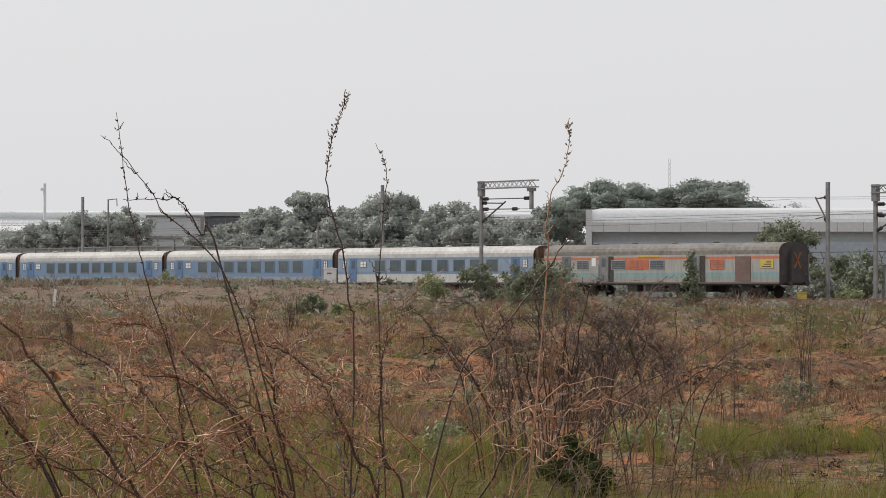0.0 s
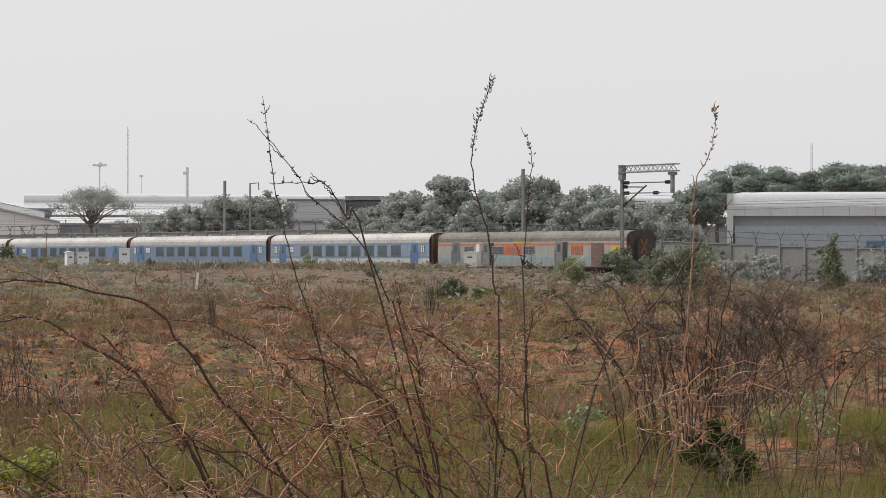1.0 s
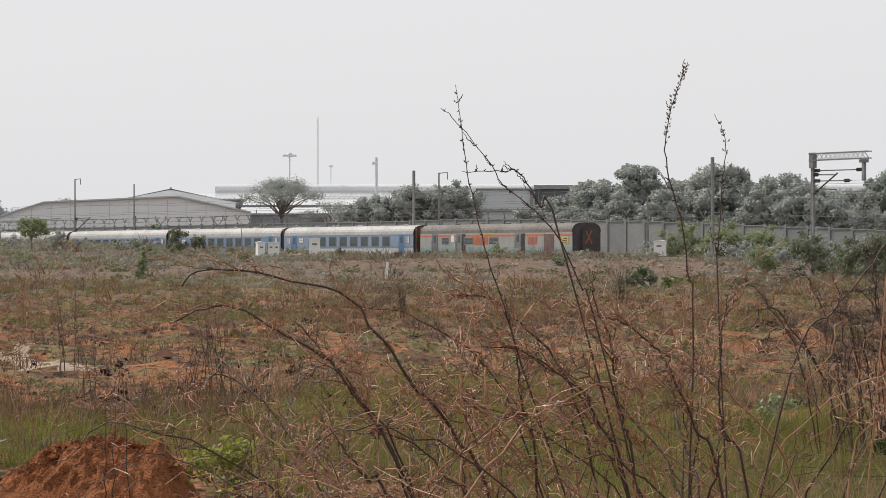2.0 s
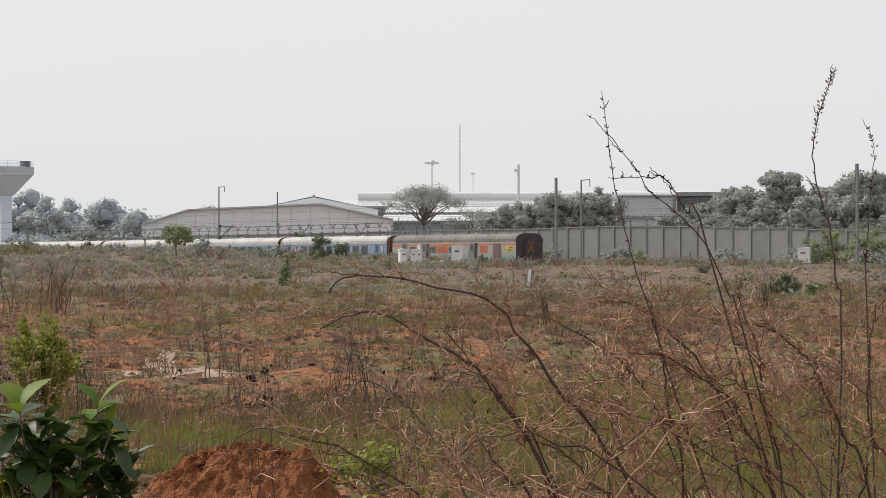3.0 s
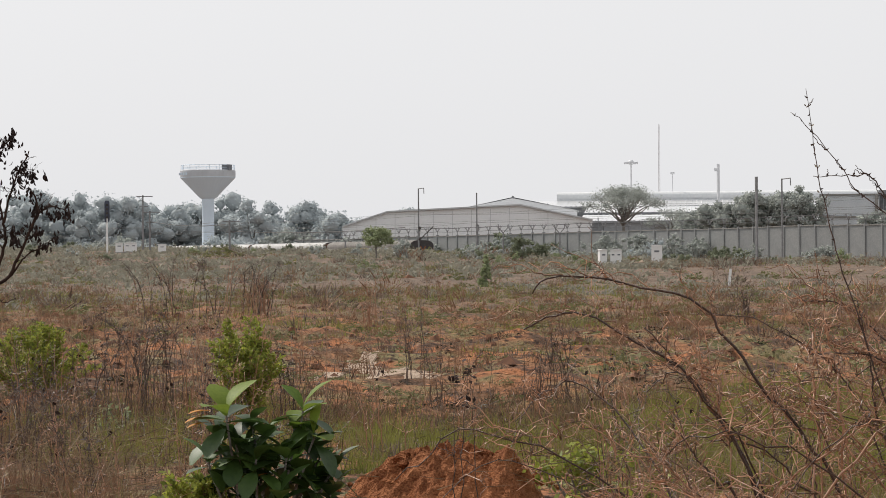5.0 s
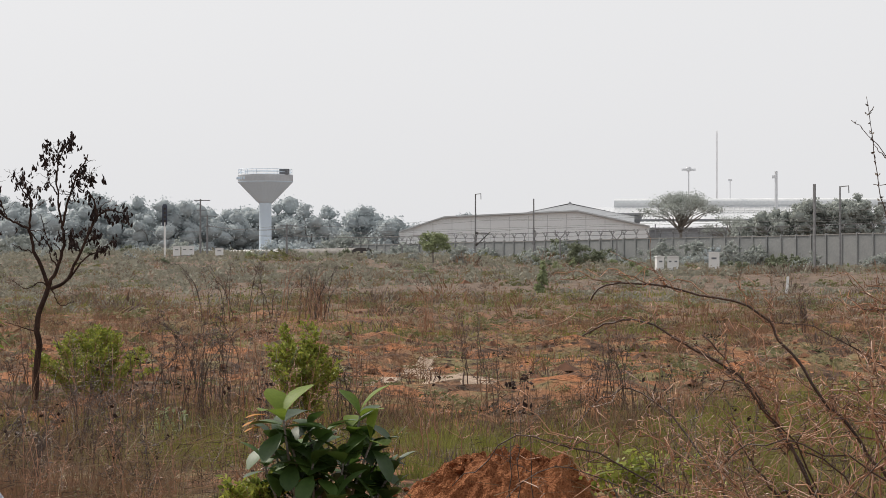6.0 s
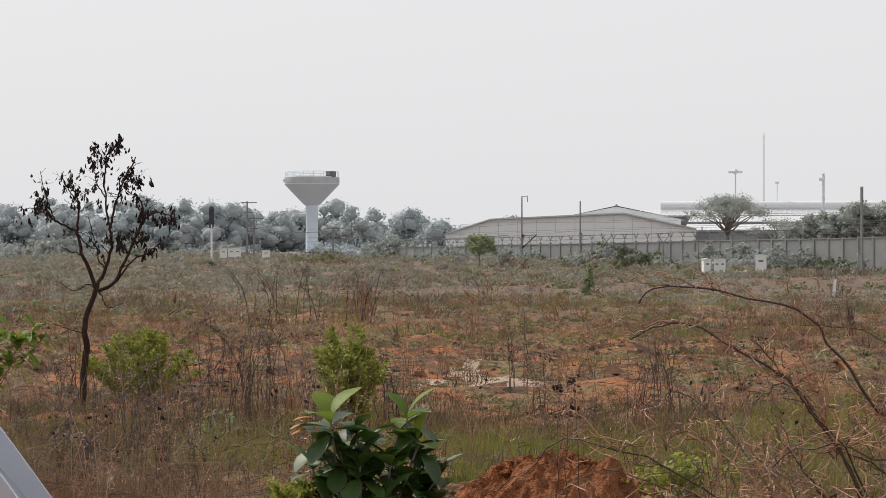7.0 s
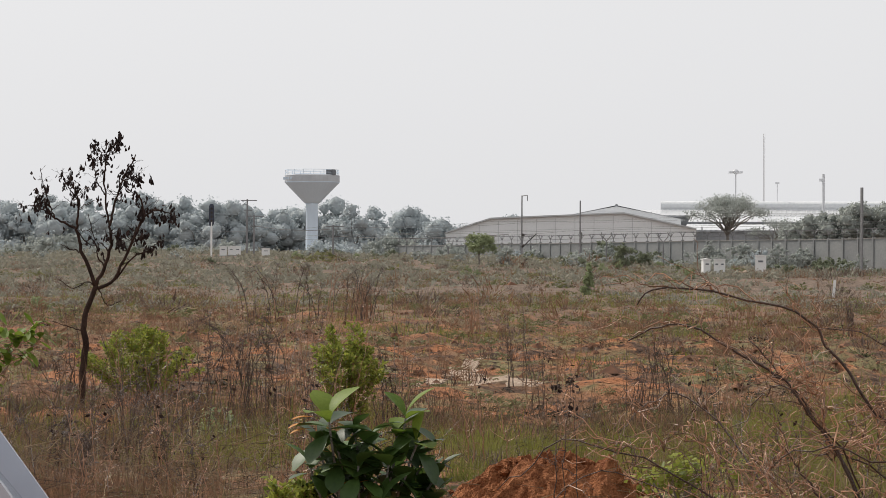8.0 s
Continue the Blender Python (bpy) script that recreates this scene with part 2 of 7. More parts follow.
# ---------------------------------------------------------------- mesh building
class Mesh:
    """Vertices and faces of one part."""

    def __init__(self):
        self.v, self.f = [], []

    def add(self, verts, faces):
        k = len(self.v)
        self.v += [tuple(p) for p in verts]
        self.f += [tuple(i + k for i in q) for q in faces]

    def box(self, c, s, m=None):
        hx, hy, hz = s[0] / 2, s[1] / 2, s[2] / 2
        vs = [Vector((c[0] + sx * hx, c[1] + sy * hy, c[2] + sz * hz)) for sx in (-1, 1) for sy in (-1, 1) for sz in (-1, 1)]
        if m:
            vs = [m @ p for p in vs]
        self.add(vs, [(0, 1, 3, 2), (4, 6, 7, 5), (0, 4, 5, 1), (2, 3, 7, 6), (0, 2, 6, 4), (1, 5, 7, 3)])

    def beam(self, a, b, w, h):
        """A square bar from a to b."""
        a, b = Vector(a), Vector(b)
        d = (b - a).normalized()
        side = d.cross(Vector((0, 0, 1)))
        side = Vector((1, 0, 0)) if side.length < 1e-3 else side.normalized()
        up = side.cross(d)
        vs = [p + side * sx * w / 2 + up * sz * h / 2 for p in (a, b) for sx, sz in ((-1, -1), (1, -1), (1, 1), (-1, 1))]
        self.add(vs, [(0, 3, 2, 1), (4, 5, 6, 7), (0, 1, 5, 4), (1, 2, 6, 5), (2, 3, 7, 6), (3, 0, 4, 7)])

    def tube(self, pts, radii, n=5, cap=True):
        """A round limb along pts."""
        pts = [Vector(p) for p in pts]
        rings = []
        for i, p in enumerate(pts):
            d = pts[min(i + 1, len(pts) - 1)] - pts[max(i - 1, 0)]
            d = d.normalized() if d.length > 1e-9 else Vector((0, 0, 1))
            a = d.cross(Vector((0.31, 0.94, 0.11))).normalized()
            b = d.cross(a)
            r = radii[i] if isinstance(radii, (list, tuple)) else radii
            rings.append([p + (a * math.cos(t) + b * math.sin(t)) * r for t in (2 * math.pi * j / n for j in range(n))])
        fs = []
        for i in range(len(pts) - 1):
            for j in range(n):
                k = (j + 1) % n
                fs.append((i * n + j, i * n + k, (i + 1) * n + k, (i + 1) * n + j))
        if cap:
            fs += [tuple(range(n - 1, -1, -1)), tuple((len(pts) - 1) * n + j for j in range(n))]
        self.add([q for r in rings for q in r], fs)

    def lathe(self, profile, n=32, c=(0, 0, 0)):
        """A turned body: profile of (radius, height)."""
        vs, fs = [], []
        for r, z in profile:
            vs += [(c[0] + r * math.cos(2 * math.pi * j / n), c[1] + r * math.sin(2 * math.pi * j / n), c[2] + z) for j in range(n)]
        for i in range(len(profile) - 1):
            for j in range(n):
                k = (j + 1) % n
                fs.append((i * n + j, i * n + k, (i + 1) * n + k, (i + 1) * n + j))
        fs += [tuple(range(n - 1, -1, -1)), tuple((len(profile) - 1) * n + j for j in range(n))]
        self.add(vs, fs)

    def extrude(self, outline, a, b, axis="x"):
        """A closed outline (u, z) drawn out along an axis from a to b."""
        k = len(outline)
        put = (lambda t, u, z: (t, u, z)) if axis == "x" else (lambda t, u, z: (u, t, z))
        self.add([put(t, u, z) for t in (a, b) for u, z in outline],
                 [tuple(range(k)), tuple(range(2 * k - 1, k - 1, -1))] + [(i, i + k, (i + 1) % k + k, (i + 1) % k) for i in range(k)])

    def data(self, name, material, smooth=False):
        me = bpy.data.meshes.new(name)
        me.from_pydata(self.v, [], self.f)
        me.materials.append(material)
        if smooth:
            me.polygons.foreach_set("use_smooth", [True] * len(me.polygons))
        me.update()
        return me


def part(name, mesh, material, parent=None, label="", smooth=False, kind=""):
    """Links a mesh as one object under its thing."""
    ob = new(name, mesh.data(name, material, smooth) if isinstance(mesh, Mesh) else mesh)
    if parent:
        ob.parent = parent
    return tagged(ob, label, "", "", kind)


def thing(name, m, label, category, group="", kind=""):
    ob = new(name)
    ob.empty_display_size = 0.3
    ob.matrix_world = m
    return tagged(ob, label, category, group, kind)


def fix_normals(ob):
    bm = bmesh.new()
    bm.from_mesh(ob.data)
    bmesh.ops.recalc_face_normals(bm, faces=bm.faces)
    bm.to_mesh(ob.data)
    bm.free()
    return ob


# ---------------------------------------------------------------- the lie of the land
TRACK_O, TRACK_D = Vector((25.4, 194.0, 0.0)), Vector((-0.656, 0.755, 0.0)).normalized()
TRACK_N = Vector((-TRACK_D.y, TRACK_D.x, 0))           # towards the viewer's side
TRACK_ANGLE = math.degrees(math.atan2(TRACK_D.y, TRACK_D.x))
RAIL = 0.62


def step(a, b, x):
    t = min(1.0, max(0.0, (x - a) / (b - a)))
    return t * t * (3 - 2 * t)


def along(x, y):
    """Metres along the line, and metres from it towards the viewer."""
    p = Vector((x, y, 0)) - TRACK_O
    return p.dot(TRACK_D), p.dot(TRACK_N)


def height(x, y):
    """Ground level."""
    s, n = along(x, y)
    d = math.hypot(x, y)
    crest = ((-400, 0.1), (-60, 0.12), (-30, 0.2), (-15, 0.24), (-1.5, 0.6), (7, 1.0), (19, 1.55), (65, 1.7), (85, 2.25), (127, 3.0), (182, 3.7), (300, 3.9), (900, 3.0))
    g = crest[-1][1]
    for (s0, h0), (s1, h1) in zip(crest, crest[1:]):
        if s < s1:
            g = h0 + (h1 - h0) * max(0.0, (s - s0) / (s1 - s0))
            break
    base = g * step(118, 30, n) * step(40, 110, d) if n > 0 else 0.4
    cut = step(26, 10, n) if n > 0 else step(-16, -8, n)
    base = base * (1 - cut) + (RAIL - 0.32) * cut
    back = step(-9, -19, n)
    base += back * (2.4 * step(10, 110, s) - 0.7)
    r = noise.noise(Vector((x * 0.05, y * 0.05, 3.1))) * 0.22 * step(20, 60, d) + noise.noise(Vector((x * 0.33, y * 0.33, 7.7))) * 0.12 + (noise.noise(Vector((x * 0.9, y * 0.9, 1.7))) * 0.10 + abs(noise.noise(Vector((x * 1.7, y * 1.7, 4.7)))) * 0.10) * step(16, 30, d) * (1 + 1.7 * step(24, 34, d) * step(130, 85, d))
    # two silted flats lie smoother than the rest
    calm = max(math.exp(-((x + 11.0) / 1.6) ** 2 - ((y - 40.0) / 4.0) ** 2), math.exp(-((x + 14.5) / 1.3) ** 2 - ((y - 49.0) / 3.5) ** 2))
    return base + r * (1 - cut) * (1 - 0.5 * back) * (1 - 0.85 * calm)


GRID = {}


def surface(x, y):
    """Level of the ground sheet itself, between its corners."""
    xs, ys, z = GRID["xs"], GRID["ys"], GRID["z"]
    i, j = int(np.searchsorted(xs, x)) - 1, int(np.searchsorted(ys, y)) - 1
    u, v, w = (x - xs[i]) / (xs[i + 1] - xs[i]), (y - ys[j]) / (ys[j + 1] - ys[j]), len(xs)
    low = z[j * w + i] * (1 - u) + z[j * w + i + 1] * u
    return low * (1 - v) + (z[(j + 1) * w + i] * (1 - u) + z[(j + 1) * w + i + 1] * u) * v


def ground():
    def axis(a, b, dense_a, dense_b, step_size, grow):
        out = list(np.arange(dense_a, dense_b, step_size))
        for sign, end in ((1, b), (-1, a)):
            p, st, extra = (dense_b if sign > 0 else dense_a), step_size, []
            while (p < end if sign > 0 else p > end):
                p += sign * st
                st *= grow
                extra.append(p)
            out = out + extra if sign > 0 else extra[::-1] + out
        return sorted(set(round(float(q), 3) for q in out))

    ys = [-2500.0, -900.0, -300.0, -100.0, -40.0] + list(np.arange(-20, 12, 4.0)) + list(np.arange(12, 60, 0.36)) + list(np.arange(60, 180, 1.5)) + list(np.arange(180, 420, 4.0)) + [440, 480, 540, 620, 740, 900, 1200, 1800, 2700, 4200]
    xs = axis(-2600, 2600, -28.0, 9.0, 0.38, 1.08)
    vs = [(x, y, height(x, y)) for y in ys for x in xs]
    w = len(xs)
    fs = [(j * w + i, j * w + i + 1, (j + 1) * w + i + 1, (j + 1) * w + i) for j in range(len(ys) - 1) for i in range(w - 1)]
    GRID.update(xs=xs, ys=[float(q) for q in ys], z=[v[2] for v in vs])
    me = Mesh()
    me.v, me.f = vs, fs
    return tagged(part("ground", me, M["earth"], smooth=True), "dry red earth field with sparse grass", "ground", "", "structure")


ground()
def on_line(s, n, z=None, turn=0.0):
    """Pose beside the line: s metres along it, n metres towards the viewer; x points along the line."""
    p = TRACK_O + TRACK_D * s + TRACK_N * n
    return pose(p.x, p.y, height(p.x, p.y) if z is None else z, 0, 0, TRACK_ANGLE + turn)


# ---------------------------------------------------------------- railway
def railway():
    for k, n in enumerate((0.0, 5.6)):
        bed = Mesh()
        outline = [(-2.6, -0.75), (-1.7, -0.2), (1.7, -0.2), (2.6, -0.75)]
        bed.extrude(outline, -420, 700)
        t = thing("railway_track", on_line(0, n, RAIL), "rusty rails on sleepers in stone ballast", "railway track", "tracks", "structure")
        part("ballast", bed, M["ballast"], t)
        for side in (-0.88, 0.88):
            r = Mesh()
            r.extrude([(side - 0.07, -0.17), (side - 0.035, -0.04), (side - 0.035, 0.0), (side + 0.035, 0.0), (side + 0.035, -0.04), (side + 0.07, -0.17)], -420, 700)
            part("rail", r, M["rust"], t)
        sl = Mesh()
        for i in range(-60, 300):
            sl.box((i * 0.65, 0, -0.19), (0.25, 2.6, 0.12))
        part("sleepers", sl, M["concrete"], t, kind="stuff")


railway()


# ---------------------------------------------------------------- train
COACH_L, COACH_W, COACH_H = 24.6, 3.24, 4.04


def coach_section(inset=0.0):
    """Half-round roof over upright sides, as (y, z)."""
    w = COACH_W / 2 - inset
    pts = [(-w, 1.05), (-w, 3.16)]
    for i in range(1, 12):
        a = math.pi - math.pi * i / 12
        pts.append((w * math.copysign(abs(math.cos(a)) ** 0.62, math.cos(a)), 3.16 + (COACH_H - 3.16 - inset) * math.sin(a) ** 0.8))
    pts += [(w, 3.16), (w, 1.05)]
    return pts


def shell(mesh, sec, a, b, closed=False):
    k = len(sec)
    mesh.add([(x, y, z) for x in (a, b) for y, z in sec], [(i, i + 1, i + 1 + k, i + k) for i in range(k - 1)])


WHEEL = Mesh()
WHEEL.lathe([(0.0, -0.07), (0.46, -0.07), (0.49, -0.05), (0.455, -0.03), (0.455, 0.07), (0.2, 0.06), (0.0, 0.06)], 16)


def bogie(parent, x):
    fr = Mesh()
    for y in (-1.02, 1.02):
        fr.box((x, y, 0.62), (3.4, 0.16, 0.22))
        fr.box((x, y, 0.80), (1.1, 0.22, 0.30))
        for dx in (-1.28, 1.28):
            fr.box((x + dx, y, 0.48), (0.42, 0.24, 0.34))
        fr.tube([(x, y, 0.45), (x, y, 1.0)], 0.17, 8)
    fr.box((x, 0, 0.66), (0.5, 2.0, 0.2))
    b = part("bogie", fr, M["dark"], parent, "sooty black steel bogie")
    wd = WHEEL.data("wheel", M["dark"])
    for dx in (-1.28, 1.28):
        for y in (-0.86, 0.86):
            w = part("wheel", wd, None, b)
            w.matrix_local = pose(x + dx, y, 0.46, 90, 0, 0)


def plate(x0, x1, z0, z1, y, th=0.02):
    m = Mesh()
    m.box(((x0 + x1) / 2, y, (z0 + z1) / 2), (x1 - x0, th, z1 - z0))
    return m


def window(parent, x, w, z0, z1, side, pane, frame_mat, bars=0, label=""):
    """A fixed coach window: raised frame, sunk pane, grille bars if it has them."""
    y = side * (COACH_W / 2)
    fr = Mesh()
    for cx, sx in ((x - w / 2, 0.05), (x + w / 2, 0.05)):
        fr.box((cx, y, (z0 + z1) / 2), (sx, 0.05, z1 - z0 + 0.05))
    for cz in (z0, z1):
        fr.box((x, y, cz), (w + 0.05, 0.05, 0.05))
    win = part("window", fr, frame_mat, parent, label)
    part("pane", plate(x - w / 2, x + w / 2, z0, z1, y, 0.03), pane, win)
    if bars:
        g = Mesh()
        for i in range(bars):
            z = z0 + (z1 - z0) * (i + 1) / (bars + 1)
            g.box((x, y + side * 0.02, z), (w, 0.02, 0.025))
        g.box((x, y + side * 0.022, (z0 + z1) / 2), (0.05, 0.02, z1 - z0))
        part("grille", g, M["steel"], win)


def door(parent, x, side, mat, w=0.92, label=""):
    y = side * (COACH_W / 2)
    m = Mesh()
    m.box((x, y, 2.12), (w, 0.03, 2.0))
    d = part("door", m, mat, parent, label)
    part("pane", plate(x - 0.2, x + 0.2, 2.3, 2.95, y + side * 0.012), M["glass"], d)
    for dx in (-w / 2 - 0.05, w / 2 + 0.05):
        h = Mesh()
        h.tube([(x + dx, y + side * 0.06, 1.3), (x + dx, y + side * 0.06, 2.5)], 0.018, 5)
        part("handrail", h, M["steel"], d)
    st = Mesh()
    for i in range(3):
        st.box((x, y - side * 0.12, 0.95 - 0.27 * i), (0.6, 0.22, 0.03))
    for dx in (-0.3, 0.3):
        st.box((x + dx, y - side * 0.12, 0.72), (0.03, 0.2, 0.62))
    part("steps", st, M["dark"], d)


M["luggage"] = surf("grimy_red_brown_paint", (0.13, 0.085, 0.08), (0.24, 0.165, 0.15), 0.8, 0.7)


M["end"] = surf("sooty_grey_paint", (0.05, 0.044, 0.044), (0.10, 0.09, 0.088), 1.5, 0.8)


def coach(kind, label):
    """x runs forwards along the train; its rear buffer beam is at x = 0, the rail top at z = 0."""
    t = thing("passenger_coach", pose(0, 0, 0), label, "train coach", "coaches of the train")
    paint = M[{"blue": "blue_coach", "white": "white_coach", "grey": "grey_coach"}[kind]]
    roof = M["roof_grimy" if kind == "grey" else "roof_pale"]
    sec = coach_section()
    a, b = 0.08, COACH_L - 0.08
    for sgn, nm in ((-1, "side_wall"), (1, "side_wall")):
        m = Mesh()
        y = sgn * (COACH_W / 2 - 0.03)
        m.box(((a + b) / 2, y, 2.105), (b - a, 0.06, 2.11))
        part(nm, m, paint, t)
    m = Mesh()
    shell(m, sec[1:-1], a, b)
    r = part("roof", m, roof, t, smooth=False)
    for i in range(14):
        rib = Mesh()
        arc = [(p[0] * 1.002, p[1] + 0.008) for p in sec[1:-1]]
        shell(rib, arc, a + 0.8 + i * 1.66, a + 0.86 + i * 1.66)
        part("rib", rib, roof, r)
    for i in range(5):
        v = Mesh()
        v.lathe([(0.0, 0.0), (0.2, 0.0), (0.26, 0.08), (0.22, 0.13), (0.0, 0.15)], 10, (3.2 + i * 4.2, 0.35, COACH_H - 0.04))
        part("vent", v, roof, r)
    for x, sg in ((a, 1), (b, -1)):
        e = Mesh()
        k = len(sec)
        e.add([(x + sg * 0.004, p[0], p[1]) for p in sec], [tuple(range(k)) if sg > 0 else tuple(range(k - 1, -1, -1))])
        end = part("end_wall", e, M["end"], t, "sooty dark end wall")
        g = Mesh()
        g.box((x - sg * 0.16, 0, 2.2), (0.32, 1.25, 2.25))
        part("gangway", g, M["end"], end)
        if not (x == a and kind == "grey"):
            cv = Mesh()
            cv.box((x - sg * 0.16, 0, 2.42), (0.3, 2.8, 2.85))
            part("bellows", cv, M["rust"], end)
        for y in (-0.88, 0.88):
            bf = Mesh()
            bf.tube([(x, y, 1.08), (x - sg * 0.45, y, 1.08), (x - sg * 0.46, y, 1.08), (x - sg * 0.52, y, 1.08)], [0.09, 0.09, 0.22, 0.22], 10)
            part("buffer", bf, M["dark"], end)
    u = Mesh()
    u.box((COACH_L / 2, 0, 1.0), (b - a, 3.0, 0.16))
    under = part("underframe", u, M["dark"], t)
    for x, w in ((8.2, 1.6), (10.6, 1.1), (12.6, 2.0), (15.0, 1.0)):
        q = Mesh()
        for y in (-1.1, 1.1):
            q.box((x, y, 0.68), (w, 0.7, 0.5))
        part("equipment_box", q, M["dark"], under)
    bogie(t, 3.6), bogie(t, COACH_L - 3.6)
    for side in (-1, 1):
        if kind in ("blue", "white"):
            pane = M["glass"]
            for i in range(8):
                window(t, 4.9 + i * 2.0, 1.3, 2.02, 2.96, side, pane, M["steel"])
            for x in (1.0, COACH_L - 1.0):
                window(t, x, 0.5, 2.3, 2.95, side, M["cabinet"], M["steel"], 2)
            for x in (2.15, COACH_L - 2.15):
                door(t, x, side, M["blue"], 0.95, "deep blue coach door")
            window(t, COACH_L - 3.5, 0.8, 2.4, 2.9, side, M["cabinet"], M["steel"], 1)
        else:
            for x, w, pn, bars in ((12.2, 1.45, "glass", 4), (14.3, 1.2, "orange", 3), (16.3, 1.5, "glass", 4), (20.2, 1.2, "glass", 4), (6.1, 1.35, "orange", 3)):
                window(t, x, w, 2.12, 2.78, side, M[pn], M["sheet_grey"] if pn == "glass" else M["orange"], bars, "orange shuttered window" if pn == "orange" else "")
            for x0, x1 in ((13.1, 13.6), (15.0, 15.45)):
                part("colour_panel", plate(x0, x1, 2.1, 2.8, side * (COACH_W / 2 + 0.004), 0.012), M["orange"], t, "faded orange panel between windows")
            # flat dark plates stand in for the shade of open door recesses
            for x in (7.55, 17.1):
                part("recess_shade_plate", plate(x - 0.28, x + 0.28, 1.15, 3.1, side * (COACH_W / 2 + 0.004), 0.012), M["dark"], t, "dark plate standing in for shade beside the coach door")
            for x in (8.35, 17.9):
                door(t, x, side, M["steel"], 0.95, "grey coach door")
            door(t, 22.0, side, M["sheet_dark"], 1.0, "dark coach door")
            part("luggage_door", plate(2.8, 4.3, 1.2, 3.02, side * COACH_W / 2, 0.05), M["luggage"], t, "faded grey-brown sliding luggage door")
            part("notice_board", plate(18.75, 19.2, 2.35, 2.98, side * (COACH_W / 2 + 0.01)), M["cabinet"], t, "white notice board")
            for x0, x1 in ((12.0, 12.9), (13.05, 14.2)):
                part("name_board", plate(x0, x1, 3.03, 3.17, side * (COACH_W / 2 + 0.01)), M["yellow"], t, "yellow name board")
            part("sign_panel", plate(0.6, 1.9, 2.15, 2.75, side * (COACH_W / 2 + 0.01)), M["yellow"], t, "yellow painted panel with unreadable marks")
            for k in range(3):
                part("mark_bar", plate(0.8, 1.7 - 0.2 * k, 2.25 + 0.16 * k, 2.31 + 0.16 * k, side * (COACH_W / 2 + 0.024), 0.01), M["dark"], t)
    if kind == "grey":
        for y0, y1 in ((-0.42, 0.42), (0.42, -0.42)):
            x = Mesh()
            x.beam((-0.25, y0 * 0.8, 2.15), (-0.25, y1 * 0.8, 3.3), 0.02, 0.13)
            part("cross_mark", x, M["mark"], t, "painted last-vehicle cross")
        for y in (-1.25, 1.25):
            lm = Mesh()
            lm.tube([(0.2, y, 1.75), (0.08, y, 1.75)], 0.09, 8)
            part("tail_lamp", lm, M["rust"], t)
    return t


TRAIN = []


def train():
    grey = coach("grey", "grey luggage coach with orange stripe and cross on its sooty end")
    white = coach("white", "light blue coach with white lower band and pale roof")
    blue = coach("blue", "blue passenger coach, sky reflection tinted into its windows, dusty pale roof")
    TRAIN.extend([grey, white, blue])
    for i in range(3, 9):
        TRAIN.append(copy_thing(blue, pose(0, 0, 0)))


train()
TRAIN_ROWS = ((0.0, 0.3), (1.0, 31.6), (2.0, 64.0), (3.5, 113.6), (4.5, 148.0), (5.0, 165.4), (8.0, 270.0))


# ---------------------------------------------------------------- overhead line
def insulator(parent, a, b, r=0.15):
    a, b = Vector(a), Vector(b)
    pts, rad = [], []
    for i in range(9):
        pts.append(a.lerp(b, i / 8))
        rad.append(r if i % 2 else r * 0.5)
    m = Mesh()
    m.tube(pts, rad, 8)
    part("insulator", m, M["dark"], parent, "dark porcelain insulator")


